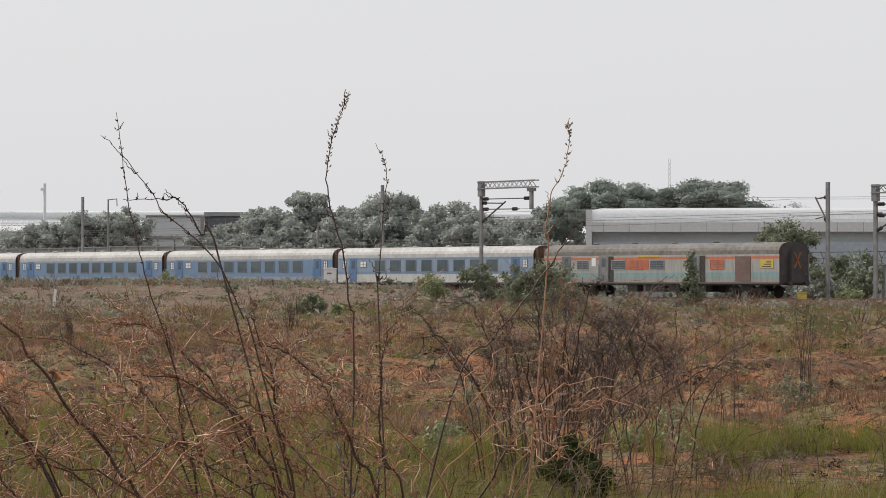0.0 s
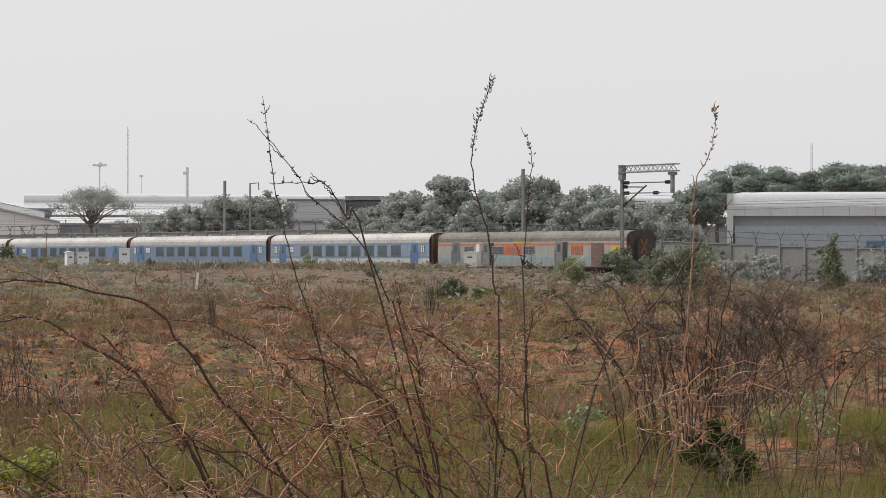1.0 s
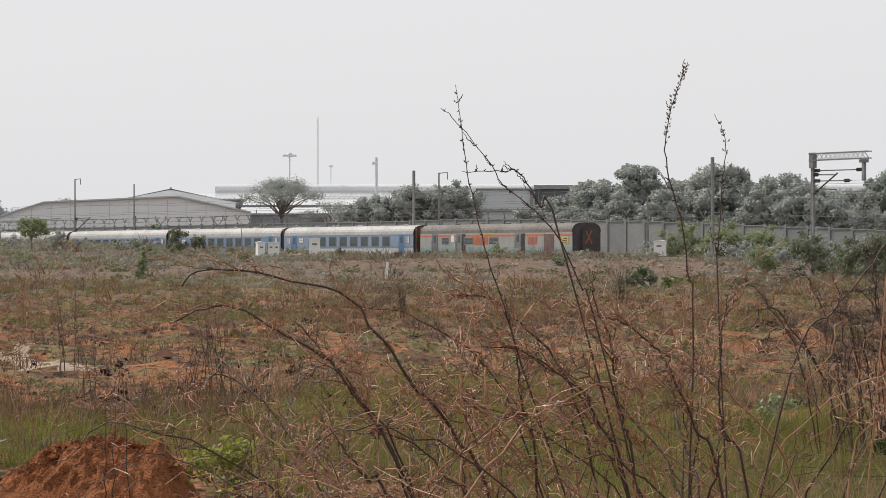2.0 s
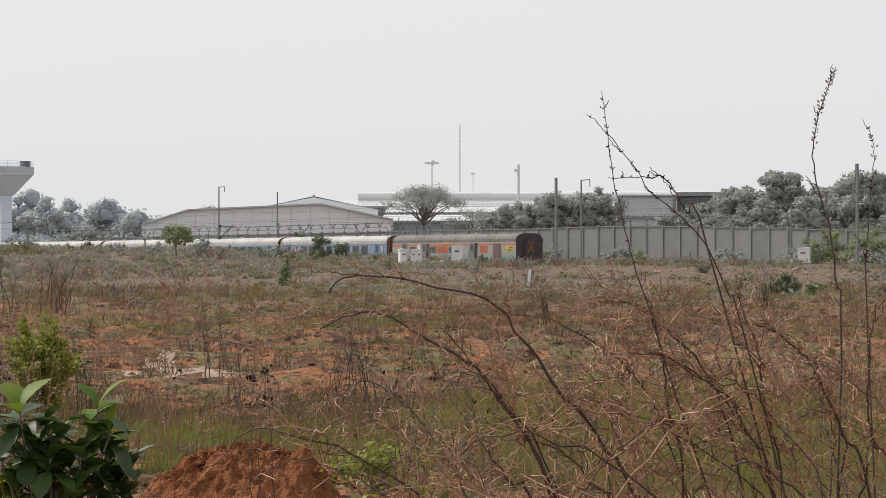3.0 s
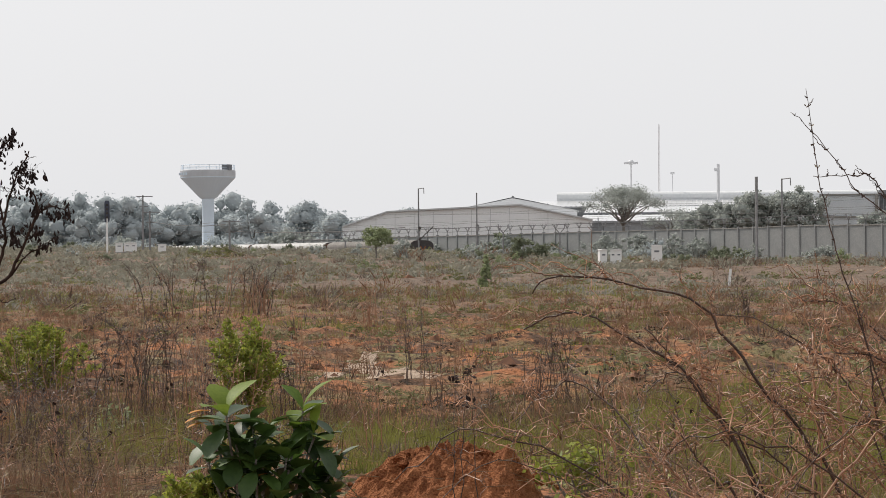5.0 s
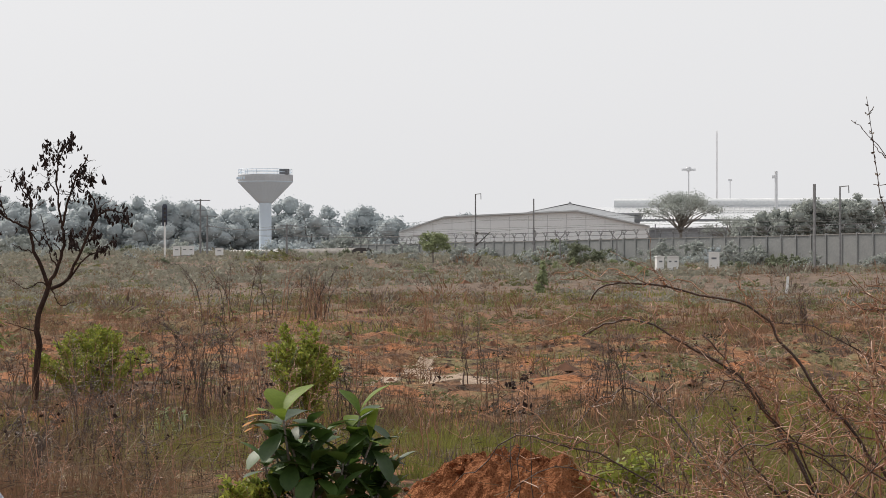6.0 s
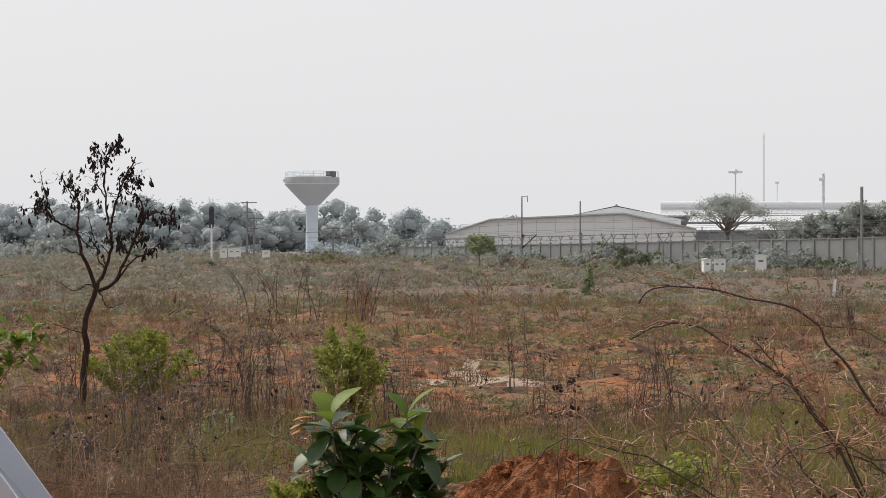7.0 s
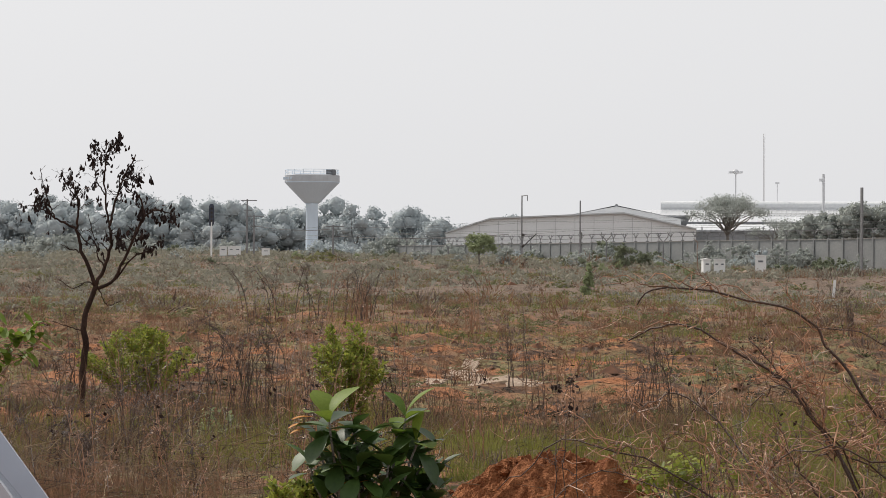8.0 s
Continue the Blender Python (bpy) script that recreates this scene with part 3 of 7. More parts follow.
def mast(s, n, h, style, label, arms=()):
    """A line-side mast. styles: lattice, pole, hook, boom."""
    t = thing("overhead_line_mast", on_line(s, n), label, "mast", "overhead line masts")
    m = Mesh()
    if style in ("lattice", "boom"):
        w = 0.22
        for dx in (-w / 2, w / 2):
            m.box((dx, 0, h / 2 - 0.3), (0.07, 0.16, h + 0.6))
        k = int(h / 0.45)
        for i in range(k):
            z = i * h / k
            sg = 1 if i % 2 else -1
            m.beam((-sg * w / 2, 0, z), (sg * w / 2, 0, z + h / k), 0.02, 0.05)
        m.box((0, 0.07, h * 0.5), (w, 0.02, h))
    else:
        m.tube([(0, 0, -0.4), (0, 0, h)], [0.12, 0.075], 8)
    part("post", m, M["steel"], t)
    f = Mesh()
    f.box((0, 0, 0.1), (0.7, 0.7, 0.5))
    part("footing", f, M["concrete"], t)
    if style == "hook":
        b = Mesh()
        b.tube([(0, 0, h - 0.05), (-1.45, 0, h), (-1.5, 0, h - 0.7)], 0.05, 6)
        part("hook_arm", b, M["steel"], t)
    if style == "boom":
        L, bm = 6.1, Mesh()
        for dz in (0.0, 0.52):
            for dy in (-0.2, 0.2):
                bm.box((-L / 2, dy, h - 0.55 + dz), (L + 0.5, 0.08, 0.09))
        for i in range(12):
            x = -L * i / 12
            for dy in (-0.2, 0.2):
                bm.beam((x, dy, h - 0.55 + (0.52 if i % 2 else 0)), (x - L / 12, dy, h - 0.55 + (0 if i % 2 else 0.52)), 0.03, 0.05)
        part("boom", bm, M["steel"], t)
        d = Mesh()
        d.box((-L + 0.35, 0, h - 1.5), (0.24, 0.24, 1.5))
        d.box((-L + 0.35, 0, h - 0.75), (0.75, 0.3, 0.25))
        part("drop_arm", d, M["steel"], t)
        for z, x1 in ((h - 1.35, -L + 0.35), (h - 2.15, -L * 0.72)):
            cr = Mesh()
            cr.tube([(0, 0, z), (x1, 0, z - 0.04)], 0.045, 5)
            rod = part("cross_rod", cr, M["wire"], t)
            insulator(rod, (-0.25, 0, z), (-0.8, 0, z))
            insulator(rod, (x1 + 0.25, 0, z - 0.04), (x1 + 0.8, 0, z - 0.04))
        g = Mesh()
        g.box((0, 0, h - 0.55), (0.45, 0.4, 1.2))
        part("head_plate", g, M["steel"], t)
    for z, reach, dirn, rise in arms:
        b = Mesh()
        b.tube([(0, 0, z), (dirn[0] * reach * 1.08, dirn[1] * reach * 1.08, z + rise)], 0.065, 5)
        b.tube([(0, 0, z + rise - 0.05), (dirn[0] * reach, dirn[1] * reach, z + rise - 0.12)], 0.05, 5)
        b.tube([(dirn[0] * reach * 0.35, dirn[1] * reach * 0.35, z + 0.45), (dirn[0] * reach * 1.05, dirn[1] * reach * 1.05, z + 0.35)], 0.045, 5)
        br = part("bracket_arm", b, M["wire"], t)
        insulator(br, (dirn[0] * 0.15, dirn[1] * 0.15, z + 0.1), (dirn[0] * 0.6, dirn[1] * 0.6, z + 0.32))
        insulator(br, (dirn[0] * 0.15, dirn[1] * 0.15, z + rise - 0.05), (dirn[0] * 0.6, dirn[1] * 0.6, z + rise - 0.07))
    return t


def masts():
    right, leftw = (-1.0, 0.0), (0.85, -0.5)

    def at_xy(x, y):
        return along(x, y)

    for x, y, top, style, arms, label in (
        (3.0, 212.0, 9.6, "boom", ((6.1, 2.6, right, 1.6),), "grey lattice mast with a truss boom and drop arm"),
        (-5.2, 233.0, 10.1, "lattice", ((6.2, 2.0, leftw, 1.3), (3.4, 2.0, leftw, 1.3)), "grey riveted steel overhead line mast"),
        (-32.1, 260.0, 9.7, "hook", (), "slim grey pole with a hooked top arm"),
        (-35.3, 265.7, 10.1, "lattice", ((6.3, 2.2, leftw, 1.3), (4.0, 2.2, leftw, 1.3)), "grey riveted steel overhead line mast"),
        (-83.1, 317.3, 10.9, "hook", ((4.3, 3.6, right, 1.6), (4.3, 2.2, leftw, 1.3)), "slim grey pole with a hooked top arm"),
        (-73.5, 307.4, 10.0, "pole", ((4.3, 3.4, leftw, 1.7),), "slim grey overhead line pole"),
        (-12.2, 265.0, 7.5, "pole", (), "slim grey pole between the tracks"),
        (27.4, 193.1, 8.9, "lattice", ((5.7, 2.6, leftw, 1.9),), "grey riveted steel overhead line mast"),
        (30.4, 190.6, 8.6, "boom", ((5.0, 2.2, right, 1.3),), "grey lattice mast with a truss boom and drop arm"),
    ):
        s, n = at_xy(x, y)
        mast(s, n, top - height(x, y), style, label, arms)


masts()


def wires():
    for n, z, sag in ((0.3, 5.9, 0.0), (0.3, 7.1, 0.35), (5.9, 5.9, 0.0), (5.9, 7.1, 0.35), (-6.0, 6.2, 0.5)):
        m = Mesh()
        pts = []
        for i in range(0, 161):
            s = -200 + i * 4.0
            u = (s / 54.0) % 1.0
            pts.append((s, 0, -sag * 4 * u * (1 - u)))
        m.tube(pts, 0.012, 4)
        ob = part("overhead_wire", m, M["wire"])
        ob.matrix_world = on_line(0, n, RAIL + z)
        tagged(ob, "thin dark overhead wire strung along the line", "wire", "overhead wires")


wires()


# ---------------------------------------------------------------- boundary wall
def boundary_wall():
    t = thing("boundary_wall", pose(0, 0, 0), "weathered grey concrete panel wall with barbed wire arms", "wall", "", "structure")
    n, w = -20.0, 3.0
    pan = Mesh()
    pan.box((w / 2, 0, 1.2), (w - 0.16, 0.12, 4.4))
    pd = pan.data("panel", M["wall_panel"])
    po = Mesh()
    po.box((0, 0, 1.3), (0.26, 0.3, 4.6))
    pod = po.data("wall_post", M["wall_panel"])
    cap = Mesh()
    cap.box((w / 2, 0, 3.44), (w, 0.26, 0.1))
    cd = cap.data("coping", M["concrete"])
    arm = Mesh()
    for sg in (-1, 1):
        arm.beam((0, 0, 3.5), (0, 0, 3.95), 0.05, 0.05)
        arm.beam((0, 0, 3.95), (0, sg * 0.45, 4.6), 0.05, 0.05)
        arm.beam((0, 0, 3.95), (sg * 0.4, 0, 4.6), 0.05, 0.05)
    ad = arm.data("wire_arm", M["steel"])
    for i in range(-30, 84):
        s = i * w
        m = on_line(s, n)
        z0 = 0.5 * (height(*m.translation.xy) + height(*on_line(s + w, n).translation.xy))
        m.translation.z = z0
        for nm, d in (("panel", pd), ("wall_post", pod), ("coping", cd), ("wire_arm", ad)):
            ob = new(nm, d)
            ob.parent = t
            ob.matrix_local = m
    for k, (dy, z) in enumerate(((-0.4, 4.5), (0.0, 4.0), (0.4, 4.5))):
        m = Mesh()
        pts = []
        for i in range(-30, 84):
            q = on_line(i * w, n + dy)
            pts.append((q.translation.x, q.translation.y, height(*on_line(i * w, n).translation.xy) + z))
        m.tube(pts, 0.03, 3)
        part("barbed_wire", m, M["steel"], t)


M["wall_panel"] = surf("stained_concrete_panel", (0.19, 0.20, 0.205), (0.31, 0.315, 0.31), 0.5, 0.9, 0.3, per_object=0.35)
boundary_wall()


# ---------------------------------------------------------------- water tower
def water_tower():
    t = thing("water_tower", pose(-170.2, 491.4, 1.2), "pale concrete water tower with a conical tank and rail", "water tower")
    m = Mesh()
    m.lathe([(1.75, -1.5), (1.55, 0), (1.2, 0.5), (1.16, 13.0), (1.3, 13.4)], 28)
    part("shaft", m, M["tower"], t, smooth=True)
    m = Mesh()
    m.lathe([(1.3, 13.3), (1.7, 13.6), (5.15, 17.2), (5.25, 17.3), (5.25, 17.45)], 40)
    part("tank_cone", m, M["tower"], t)
    m = Mesh()
    m.lathe([(5.27, 17.45), (5.27, 18.65), (5.15, 18.75), (0.4, 18.95)], 40)
    part("tank_rim", m, M["tower_band"], t, "faded blue painted tank rim")
    bars = Mesh()
    for j in range(6):
        a = radians(-165 + j * 9)
        bars.box((5.3 * math.cos(a), 5.3 * math.sin(a), 18.05), (0.5, 0.06, 0.45), None)
    part("lettering_bars", bars, M["tower"], t, "row of pale unreadable letters")
    for j in range(16):
        a = 2 * math.pi * j / 16
        p = Mesh()
        p.tube([(5.1 * math.cos(a), 5.1 * math.sin(a), 18.6), (5.1 * math.cos(a), 5.1 * math.sin(a), 19.75)], 0.05, 5)
        part("rail_post", p, M["tower"], t)
    for z in (19.2, 19.72):
        r = Mesh()
        r.tube([(5.1 * math.cos(2 * math.pi * j / 32), 5.1 * math.sin(2 * math.pi * j / 32), z) for j in range(33)], 0.045, 4)
        part("guard_rail", r, M["tower"], t)
    h = Mesh()
    h.box((4.3, -1.4, 19.2), (1.5, 1.6, 1.1))
    part("hatch_box", h, M["sheet_dark"], t, "dark access hatch box")


water_tower()


# ---------------------------------------------------------------- works buildings
def corrugated(length, run, drop, pitch=0.9):
    """A ribbed roof sheet from its high edge (y = 0) down to (y = -run, z = -drop)."""
    m = Mesh()
    k = int(length / pitch)
    vs, fs = [], []
    for i in range(k + 1):
        for q, dz in ((0.0, 0.0), (0.72, 0.0), (0.8, 0.07), (0.92, 0.07)):
            x = min(length, (i + q) * pitch)
            vs += [(x, 0, dz), (x, -run, dz - drop)]
    n = len(vs) // 2
    fs = [(2 * i, 2 * i + 1, 2 * i + 3, 2 * i + 2) for i in range(n - 1)]
    m.add(vs, fs)
    return m


def shed_right():
    """A long works hall with a rounded bright parapet over a deep canopy."""
    t = thing("works_hall", pose(17.6, 329.5, 0.8, 0, 0, -6.0), "long white works hall with grey canopy and bright rounded roof edge", "building")
    L, H = 95.0, 9.8
    m = Mesh()
    m.box((L / 2, 12.2, H / 2 - 1.2), (L, 25, H - 0.6))
    part("wall", m, M["sheet_white"], t)
    m = Mesh()
    out = [(-2.6, H - 2.75), (-2.6, H - 1.6), (-2.45, H - 1.6), (2.0, H - 1.6), (2.0, H - 2.75)]
    m.extrude(out, 0.6, L)
    part("canopy", m, M["sheet_white"], t, "grey clad canopy fascia")
    m = Mesh()
    out = [(-2.2, H - 1.75)] + [(-1.1 - 1.1 * math.cos(radians(a)), H - 1.2 + 1.2 * math.sin(radians(a)) * 0.95) for a in range(0, 91, 15)] + [(26, H + 0.9), (26, H - 1.75)]
    m.extrude(out, 0.6, L)
    part("roof", m, M["sheet_bright"], t, "bare bright metal roof")
    m = Mesh()
    m.box((0.25, -0.6, H / 2 - 0.5), (0.7, 4.6, H + 1.0))
    part("end_pier", m, M["sheet_white"], t)
    m = Mesh()
    m.box((L / 2 + 0.4, -0.7, 1.65), (L - 0.8, 3.4, 8.3))
    part("front_wall", m, M["shade_toned_wall"], t, "bluish front wall, canopy shade put into its colour")
    for x in (17.5, 38.0):
        p = Mesh()
        p.box((x, -2.42, 3.6), (2.2, 0.12, 1.0))
        part("window", p, M["blue"], t, "blue tinted strip window")
    for i in range(30):
        p = Mesh()
        p.box((2 + i * 3.1, -2.62, H - 2.17), (0.05, 0.05, 1.1))
        part("cladding_joint", p, M["sheet_grey"], t)


# bluish wall toned down: shade below the canopy averaged into its colour
M["shade_toned_wall"] = surf("canopy_shaded_wall_paint", (0.36, 0.41, 0.46), (0.46, 0.51, 0.56), 0.15, 0.6)
M["sheet_bright_wall"] = surf("pale_wall_paint", (0.80, 0.81, 0.82), (0.86, 0.87, 0.875), 0.15, 0.6)
shed_right()


def shed_long():
    """Stepped sheds: a barrel-roofed hall over two lower lean-to roofs."""
    t = thing("factory_shed", pose(-97.7, 470.0, 1.5, 0, 0, 7.8), "long grey factory shed with stepped white roofs and barrel ridge", "building")
    L = 125.0
    b = Mesh()
    prof = [(1.0 * math.cos(radians(a)), 11.9 + 0.85 * math.sin(radians(a))) for a in range(-90, 271, 20)]
    b.extrude(prof[:-1], 0, L)
    part("barrel_ridge", b, M["sheet_white"], t, "grey barrel-vaulted ridge")
    for k, (z, y, x0, run) in enumerate(((11.2, -1.0, -4.0, 9.0), (9.9, -12.0, 6.0, 9.0), (8.3, -24.0, 6.0, 9.0))):
        sh = corrugated(L - x0, run, 1.15)
        r = part("roof", sh, M["sheet_bright"], t, "bright bare metal roof sheeting")
        r.matrix_local = pose(x0, y, z)
        w = Mesh()
        w.box((x0 + (L - x0) / 2, y - run + 2.0, z / 2 - 1.3), (L - x0 - 0.6, 3.5, z - 0.4))
        part("wall", w, M["sheet_grey"], t)
        g = Mesh()
        g.box((x0 + (L - x0) / 2, y - run - 0.1, z - 1.3), (L - x0, 0.25, 0.3))
        part("gutter", g, M["sheet_grey"], t)
        for i in range(12):
            p = Mesh()
            p.tube([(x0 + 3 + i * 10, y - run - 0.2, z - 0.6), (x0 + 3 + i * 10, y - run - 0.2, -1)], 0.1, 6)
            part("downpipe", p, M["sheet_grey"], t)
    m = Mesh()
    m.box((L / 2, 8, 5.2), (L, 18, 12.4))
    part("main_wall", m, M["sheet_white"], t)


shed_long()


M["sheet_roof"] = surf("pale_grey_roof_sheet", (0.50, 0.51, 0.52), (0.58, 0.59, 0.60), 0.1, 0.55)


def warehouse(m, length, half, eave, ridge, label, hip=0.0):
    """A gabled or hipped store: x along the ridge."""
    t = thing("warehouse", m, label, "building", "warehouses")
    w = Mesh()
    out = [(-half, -2), (-half, eave), (0, ridge - 0.15), (half, eave), (half, -2)]
    w.extrude(out, 0.3, length - 0.3) if not hip else w.box((length / 2, 0, eave / 2 - 1), (length - 1, 2 * half - 1, eave + 1.8))
    part("wall", w, M["sheet_bright_wall"], t)
    for sg in (-1, 1):
        r = Mesh()
        r.add([(0, sg * (half + 0.4), eave - 0.1), (length, sg * (half + 0.4), eave - 0.1), (length - hip, 0, ridge), (hip, 0, ridge)], [(0, 1, 2, 3) if sg < 0 else (3, 2, 1, 0)])
        ob = part("roof", r, M["sheet_roof"], t, "pale sheet metal roof")
        for i in range(int(length / 3)):
            x = 1.5 + i * 3.0
            u = 1.0 if hip == 0 else min(1.0, x / hip, (length - x) / hip)
            s = Mesh()
            s.beam((x, sg * (half + 0.4), eave - 0.05), (x, sg * (half + 0.4) * (1 - u), eave - 0.05 + (ridge - eave) * u), 0.05, 0.05)
            part("seam", s, M["sheet_grey"], ob)
    if hip:
        for x0, x1 in ((0, hip), (length, length - hip)):
            r = Mesh()
            r.add([(x0, -half - 0.4, eave - 0.1), (x0, half + 0.4, eave - 0.1), (x1, 0, ridge)], [(0, 1, 2)])
            part("roof", r, M["sheet_roof"], t)
    c = Mesh()
    c.tube([(hip, 0, ridge + 0.05), (length - hip, 0, ridge + 0.05)], 0.2, 6)
    part("ridge_cap", c, M["sheet_grey"], t)
    return t


def wide_store():
    """A broad store whose front wall follows its low, unevenly pitched roof."""
    t = thing("warehouse", pose(-104.2, 413.0, 1.2, 0, 0, 14.2), "wide pale grey sheet metal warehouse with a low broken-pitch roof", "building", "warehouses")
    line = ((-15.8, 6.5), (-8.7, 8.8), (12.1, 9.75), (23.5, 7.3))
    m = Mesh()
    m.extrude([(-15.4, -2.0)] + [(u, z - 0.1) for u, z in line] + [(23.0, -2.0)], 0.0, 40.0, "y")
    fix_normals(part("wall", m, M["sheet_bright_wall"], t))
    for (u0, z0), (u1, z1) in zip(line, line[1:]):
        m = Mesh()
        m.extrude([(u0, z0 - 0.08), (u1, z1 - 0.08), (u1, z1 + 0.14), (u0, z0 + 0.14)], -0.6, 40.6, "y")
        fix_normals(part("roof", m, M["sheet_roof"], t, "pale sheet metal roof"))
    for i in range(12):
        u = -13.5 + i * 3.0
        z = next(z0 + (z1 - z0) * (u - u0) / (u1 - u0) for (u0, z0), (u1, z1) in zip(line, line[1:]) if u <= u1)
        m = Mesh()
        m.box((u, -0.03, z / 2 - 1.2), (0.07, 0.06, z + 1.6))
        part("seam", m, M["sheet_roof"], t)


wide_store()
warehouse(pose(-97.2, 432.0, 1.2, 0, 0, 102), 45.0, 10.5, 9.2, 11.4, "pale gabled sheet metal warehouse")


def block_house():
    t = thing("concrete_block_house", pose(-36.4, 333.0, 1.6, 0, 0, 6), "grey-beige concrete frame building with ledges", "building")
    m = Mesh()
    m.box((3.45, 4, 3.7), (6.9, 8, 9.4))
    part("wall", m, M["concrete_warm"], t)
    for z in (2.6, 5.6, 8.3):
        s = Mesh()
        s.box((3.45, 0.05, z), (7.1, 0.5, 0.16))
        part("ledge", s, M["concrete"], t)
    for x in (0.1, 6.8):
        s = Mesh()
        s.box((x, -0.05, 3.7), (0.4, 0.5, 9.2))
        part("pilaster", s, M["concrete"], t)
    for x in (1.7, 5.0):
        for z in (1.2, 4.0):
            s = Mesh()
            s.box((x, -0.02, z), (1.2, 0.12, 1.1))
            part("window", s, M["sheet_dark"], t)
    t = thing("slate_hall", pose(-29.3, 335.0, 1.6, 0, 0, 6), "slate-grey sheet-clad hall with pale roof edge", "building")
    m = Mesh()
    m.box((3.4, 9, 3.6), (6.8, 16, 9.6))
    part("wall", m, M["sheet_dark"], t)
    s = Mesh()
    s.box((3.4, 9, 8.6), (7.2, 16.8, 0.5))
    part("roof", s, M["sheet_grey"], t)
    for i in range(4):
        s = Mesh()
        s.box((0.4 + i * 2, 0.97, 3.6), (0.08, 0.06, 9.2))
        part("cladding_joint", s, M["sheet_grey"], t)


M["concrete_warm"] = surf("pale_weathered_concrete", (0.54, 0.58, 0.61), (0.68, 0.71, 0.735), 0.4, 0.9, 0.3)
block_house()


# ---------------------------------------------------------------- tall masts of the works
def tall_masts():
    t = thing("floodlight_mast", pose(-83.1, 462.6, 1.5), "tall grey floodlight mast with a round lamp head", "light mast")
    m = Mesh()
    m.tube([(0, 0, -1), (0, 0, 17.4)], [0.2, 0.12], 8)
    part("pole", m, M["pale_steel"], t)
    m = Mesh()
    m.lathe([(0.3, 17.2), (0.5, 17.5), (0.5, 17.75), (0.3, 18.0)], 12)
    part("head_ring", m, M["pale_steel"], t)
    for j in range(6):
        a = 2 * math.pi * j / 6
        l = Mesh()
        l.box((0.95 * math.cos(a), 0.95 * math.sin(a), 17.5), (0.5, 0.35, 0.35))
        part("floodlight", l, M["pale_steel"], t)
    for nm, x, y, z, h, r, lab, cat in (
        ("chimney", -68.3, 465.0, 1.5, 17.2, 0.27, "slim grey steel chimney stack with a cowl", "chimney"),
        ("thin_mast", -77.7, 473.7, 1.5, 16.0, 0.08, "thin pole with a small cross head", "mast"),
    ):
        t = thing(nm, pose(x, y, z), lab, cat)
        m = Mesh()
        m.tube([(0, 0, -1), (0, 0, h)], [r * 1.1, r], 8)
        part("pole", m, M["pale_steel"], t)
        m = Mesh()
        m.box((-r, 0, h - 1.0), (r * 3, r * 2.4, 0.5)) if nm == "chimney" else m.box((0, 0, h), (0.7, 0.2, 0.35))
        part("head", m, M["pale_steel"], t)
    for x, y, h, w, lab in ((-100.0, 591.6, 31.0, 0.4, "tall thin lattice radio mast"), (34.9, 418.6, 19.6, 0.35, "slim lattice mast with a lamp bracket")):
        t = thing("lattice_mast", pose(x, y, 1.3), lab, "mast")
        for a in range(3):
            m = Mesh()
            c, s_ = math.cos(a * 2.094) * w / 2, math.sin(a * 2.094) * w / 2
            m.tube([(c, s_, -1), (c, s_, h)], 0.03, 4)
            part("leg", m, M["pale_steel"], t)
        m = Mesh()
        for i in range(int(h / 0.8)):
            for a in range(3):
                c, s_ = math.cos(a * 2.094) * w / 2, math.sin(a * 2.094) * w / 2
                c2, s2 = math.cos((a + 1) * 2.094) * w / 2, math.sin((a + 1) * 2.094) * w / 2
                m.beam((c, s_, i * 0.8), (c2, s2, i * 0.8 + 0.8), 0.03, 0.03)
        part("bracing", m, M["pale_steel"], t)


tall_masts()


# ---------------------------------------------------------------- plants
def tri_object(name, co, material, label, category):
    """One joined mesh of loose triangles; co: (n, 3, 3)."""
    me = bpy.data.meshes.new(name)
    n = len(co)
    me.vertices.add(3 * n)
    me.vertices.foreach_set("co", co.astype(np.float32).ravel())
    me.loops.add(3 * n)
    me.loops.foreach_set("vertex_index", np.arange(3 * n, dtype=np.int32))
    me.polygons.add(n)
    me.polygons.foreach_set("loop_start", np.arange(0, 3 * n, 3, dtype=np.int32))
    me.polygons.foreach_set("loop_total", np.full(n, 3, dtype=np.int32))
    me.materials.append(material)
    me.update()
    me.validate()
    return tagged(new(name, me), label, category, "", "stuff")


def blades(spots, rng, count, length, width, spread, lean):
    """Grass tufts at spots (n, 3): count blades each; length, width, spread as arrays per tuft."""
    n = len(spots)
    rep = np.repeat(np.arange(n), count)
    k = len(rep)
    a = rng.uniform(0, 2 * np.pi, k)
    r = np.sqrt(rng.uniform(0, 1, k)) * spread[rep]
    base = spots[rep] + np.stack([np.cos(a) * r, np.sin(a) * r, np.full(k, -0.02)], 1)
    L = length[rep] * rng.uniform(0.45, 1.1, k)
    b = a + rng.normal(0, 0.9, k)
    out = rng.uniform(0.05, 1, k) * lean * L
    tip = base + np.stack([np.cos(b) * out, np.sin(b) * out, L], 1)
    c = rng.uniform(0, np.pi, k)
    w = (width[rep] * rng.uniform(0.6, 1.4, k))[:, None] * np.stack([np.cos(c), 0.4 * np.sin(c), np.zeros(k)], 1)
    mid = base * 0.45 + tip * 0.55 + np.stack([np.zeros(k), np.zeros(k), 0.12 * L], 1)
    low = np.stack([base - w, base + w, mid], 1)
    high = np.stack([mid * 0.8 + base * 0.2 - w * 0.6, mid * 0.8 + base * 0.2 + w * 0.6, tip], 1)
    return np.concatenate([low, high])


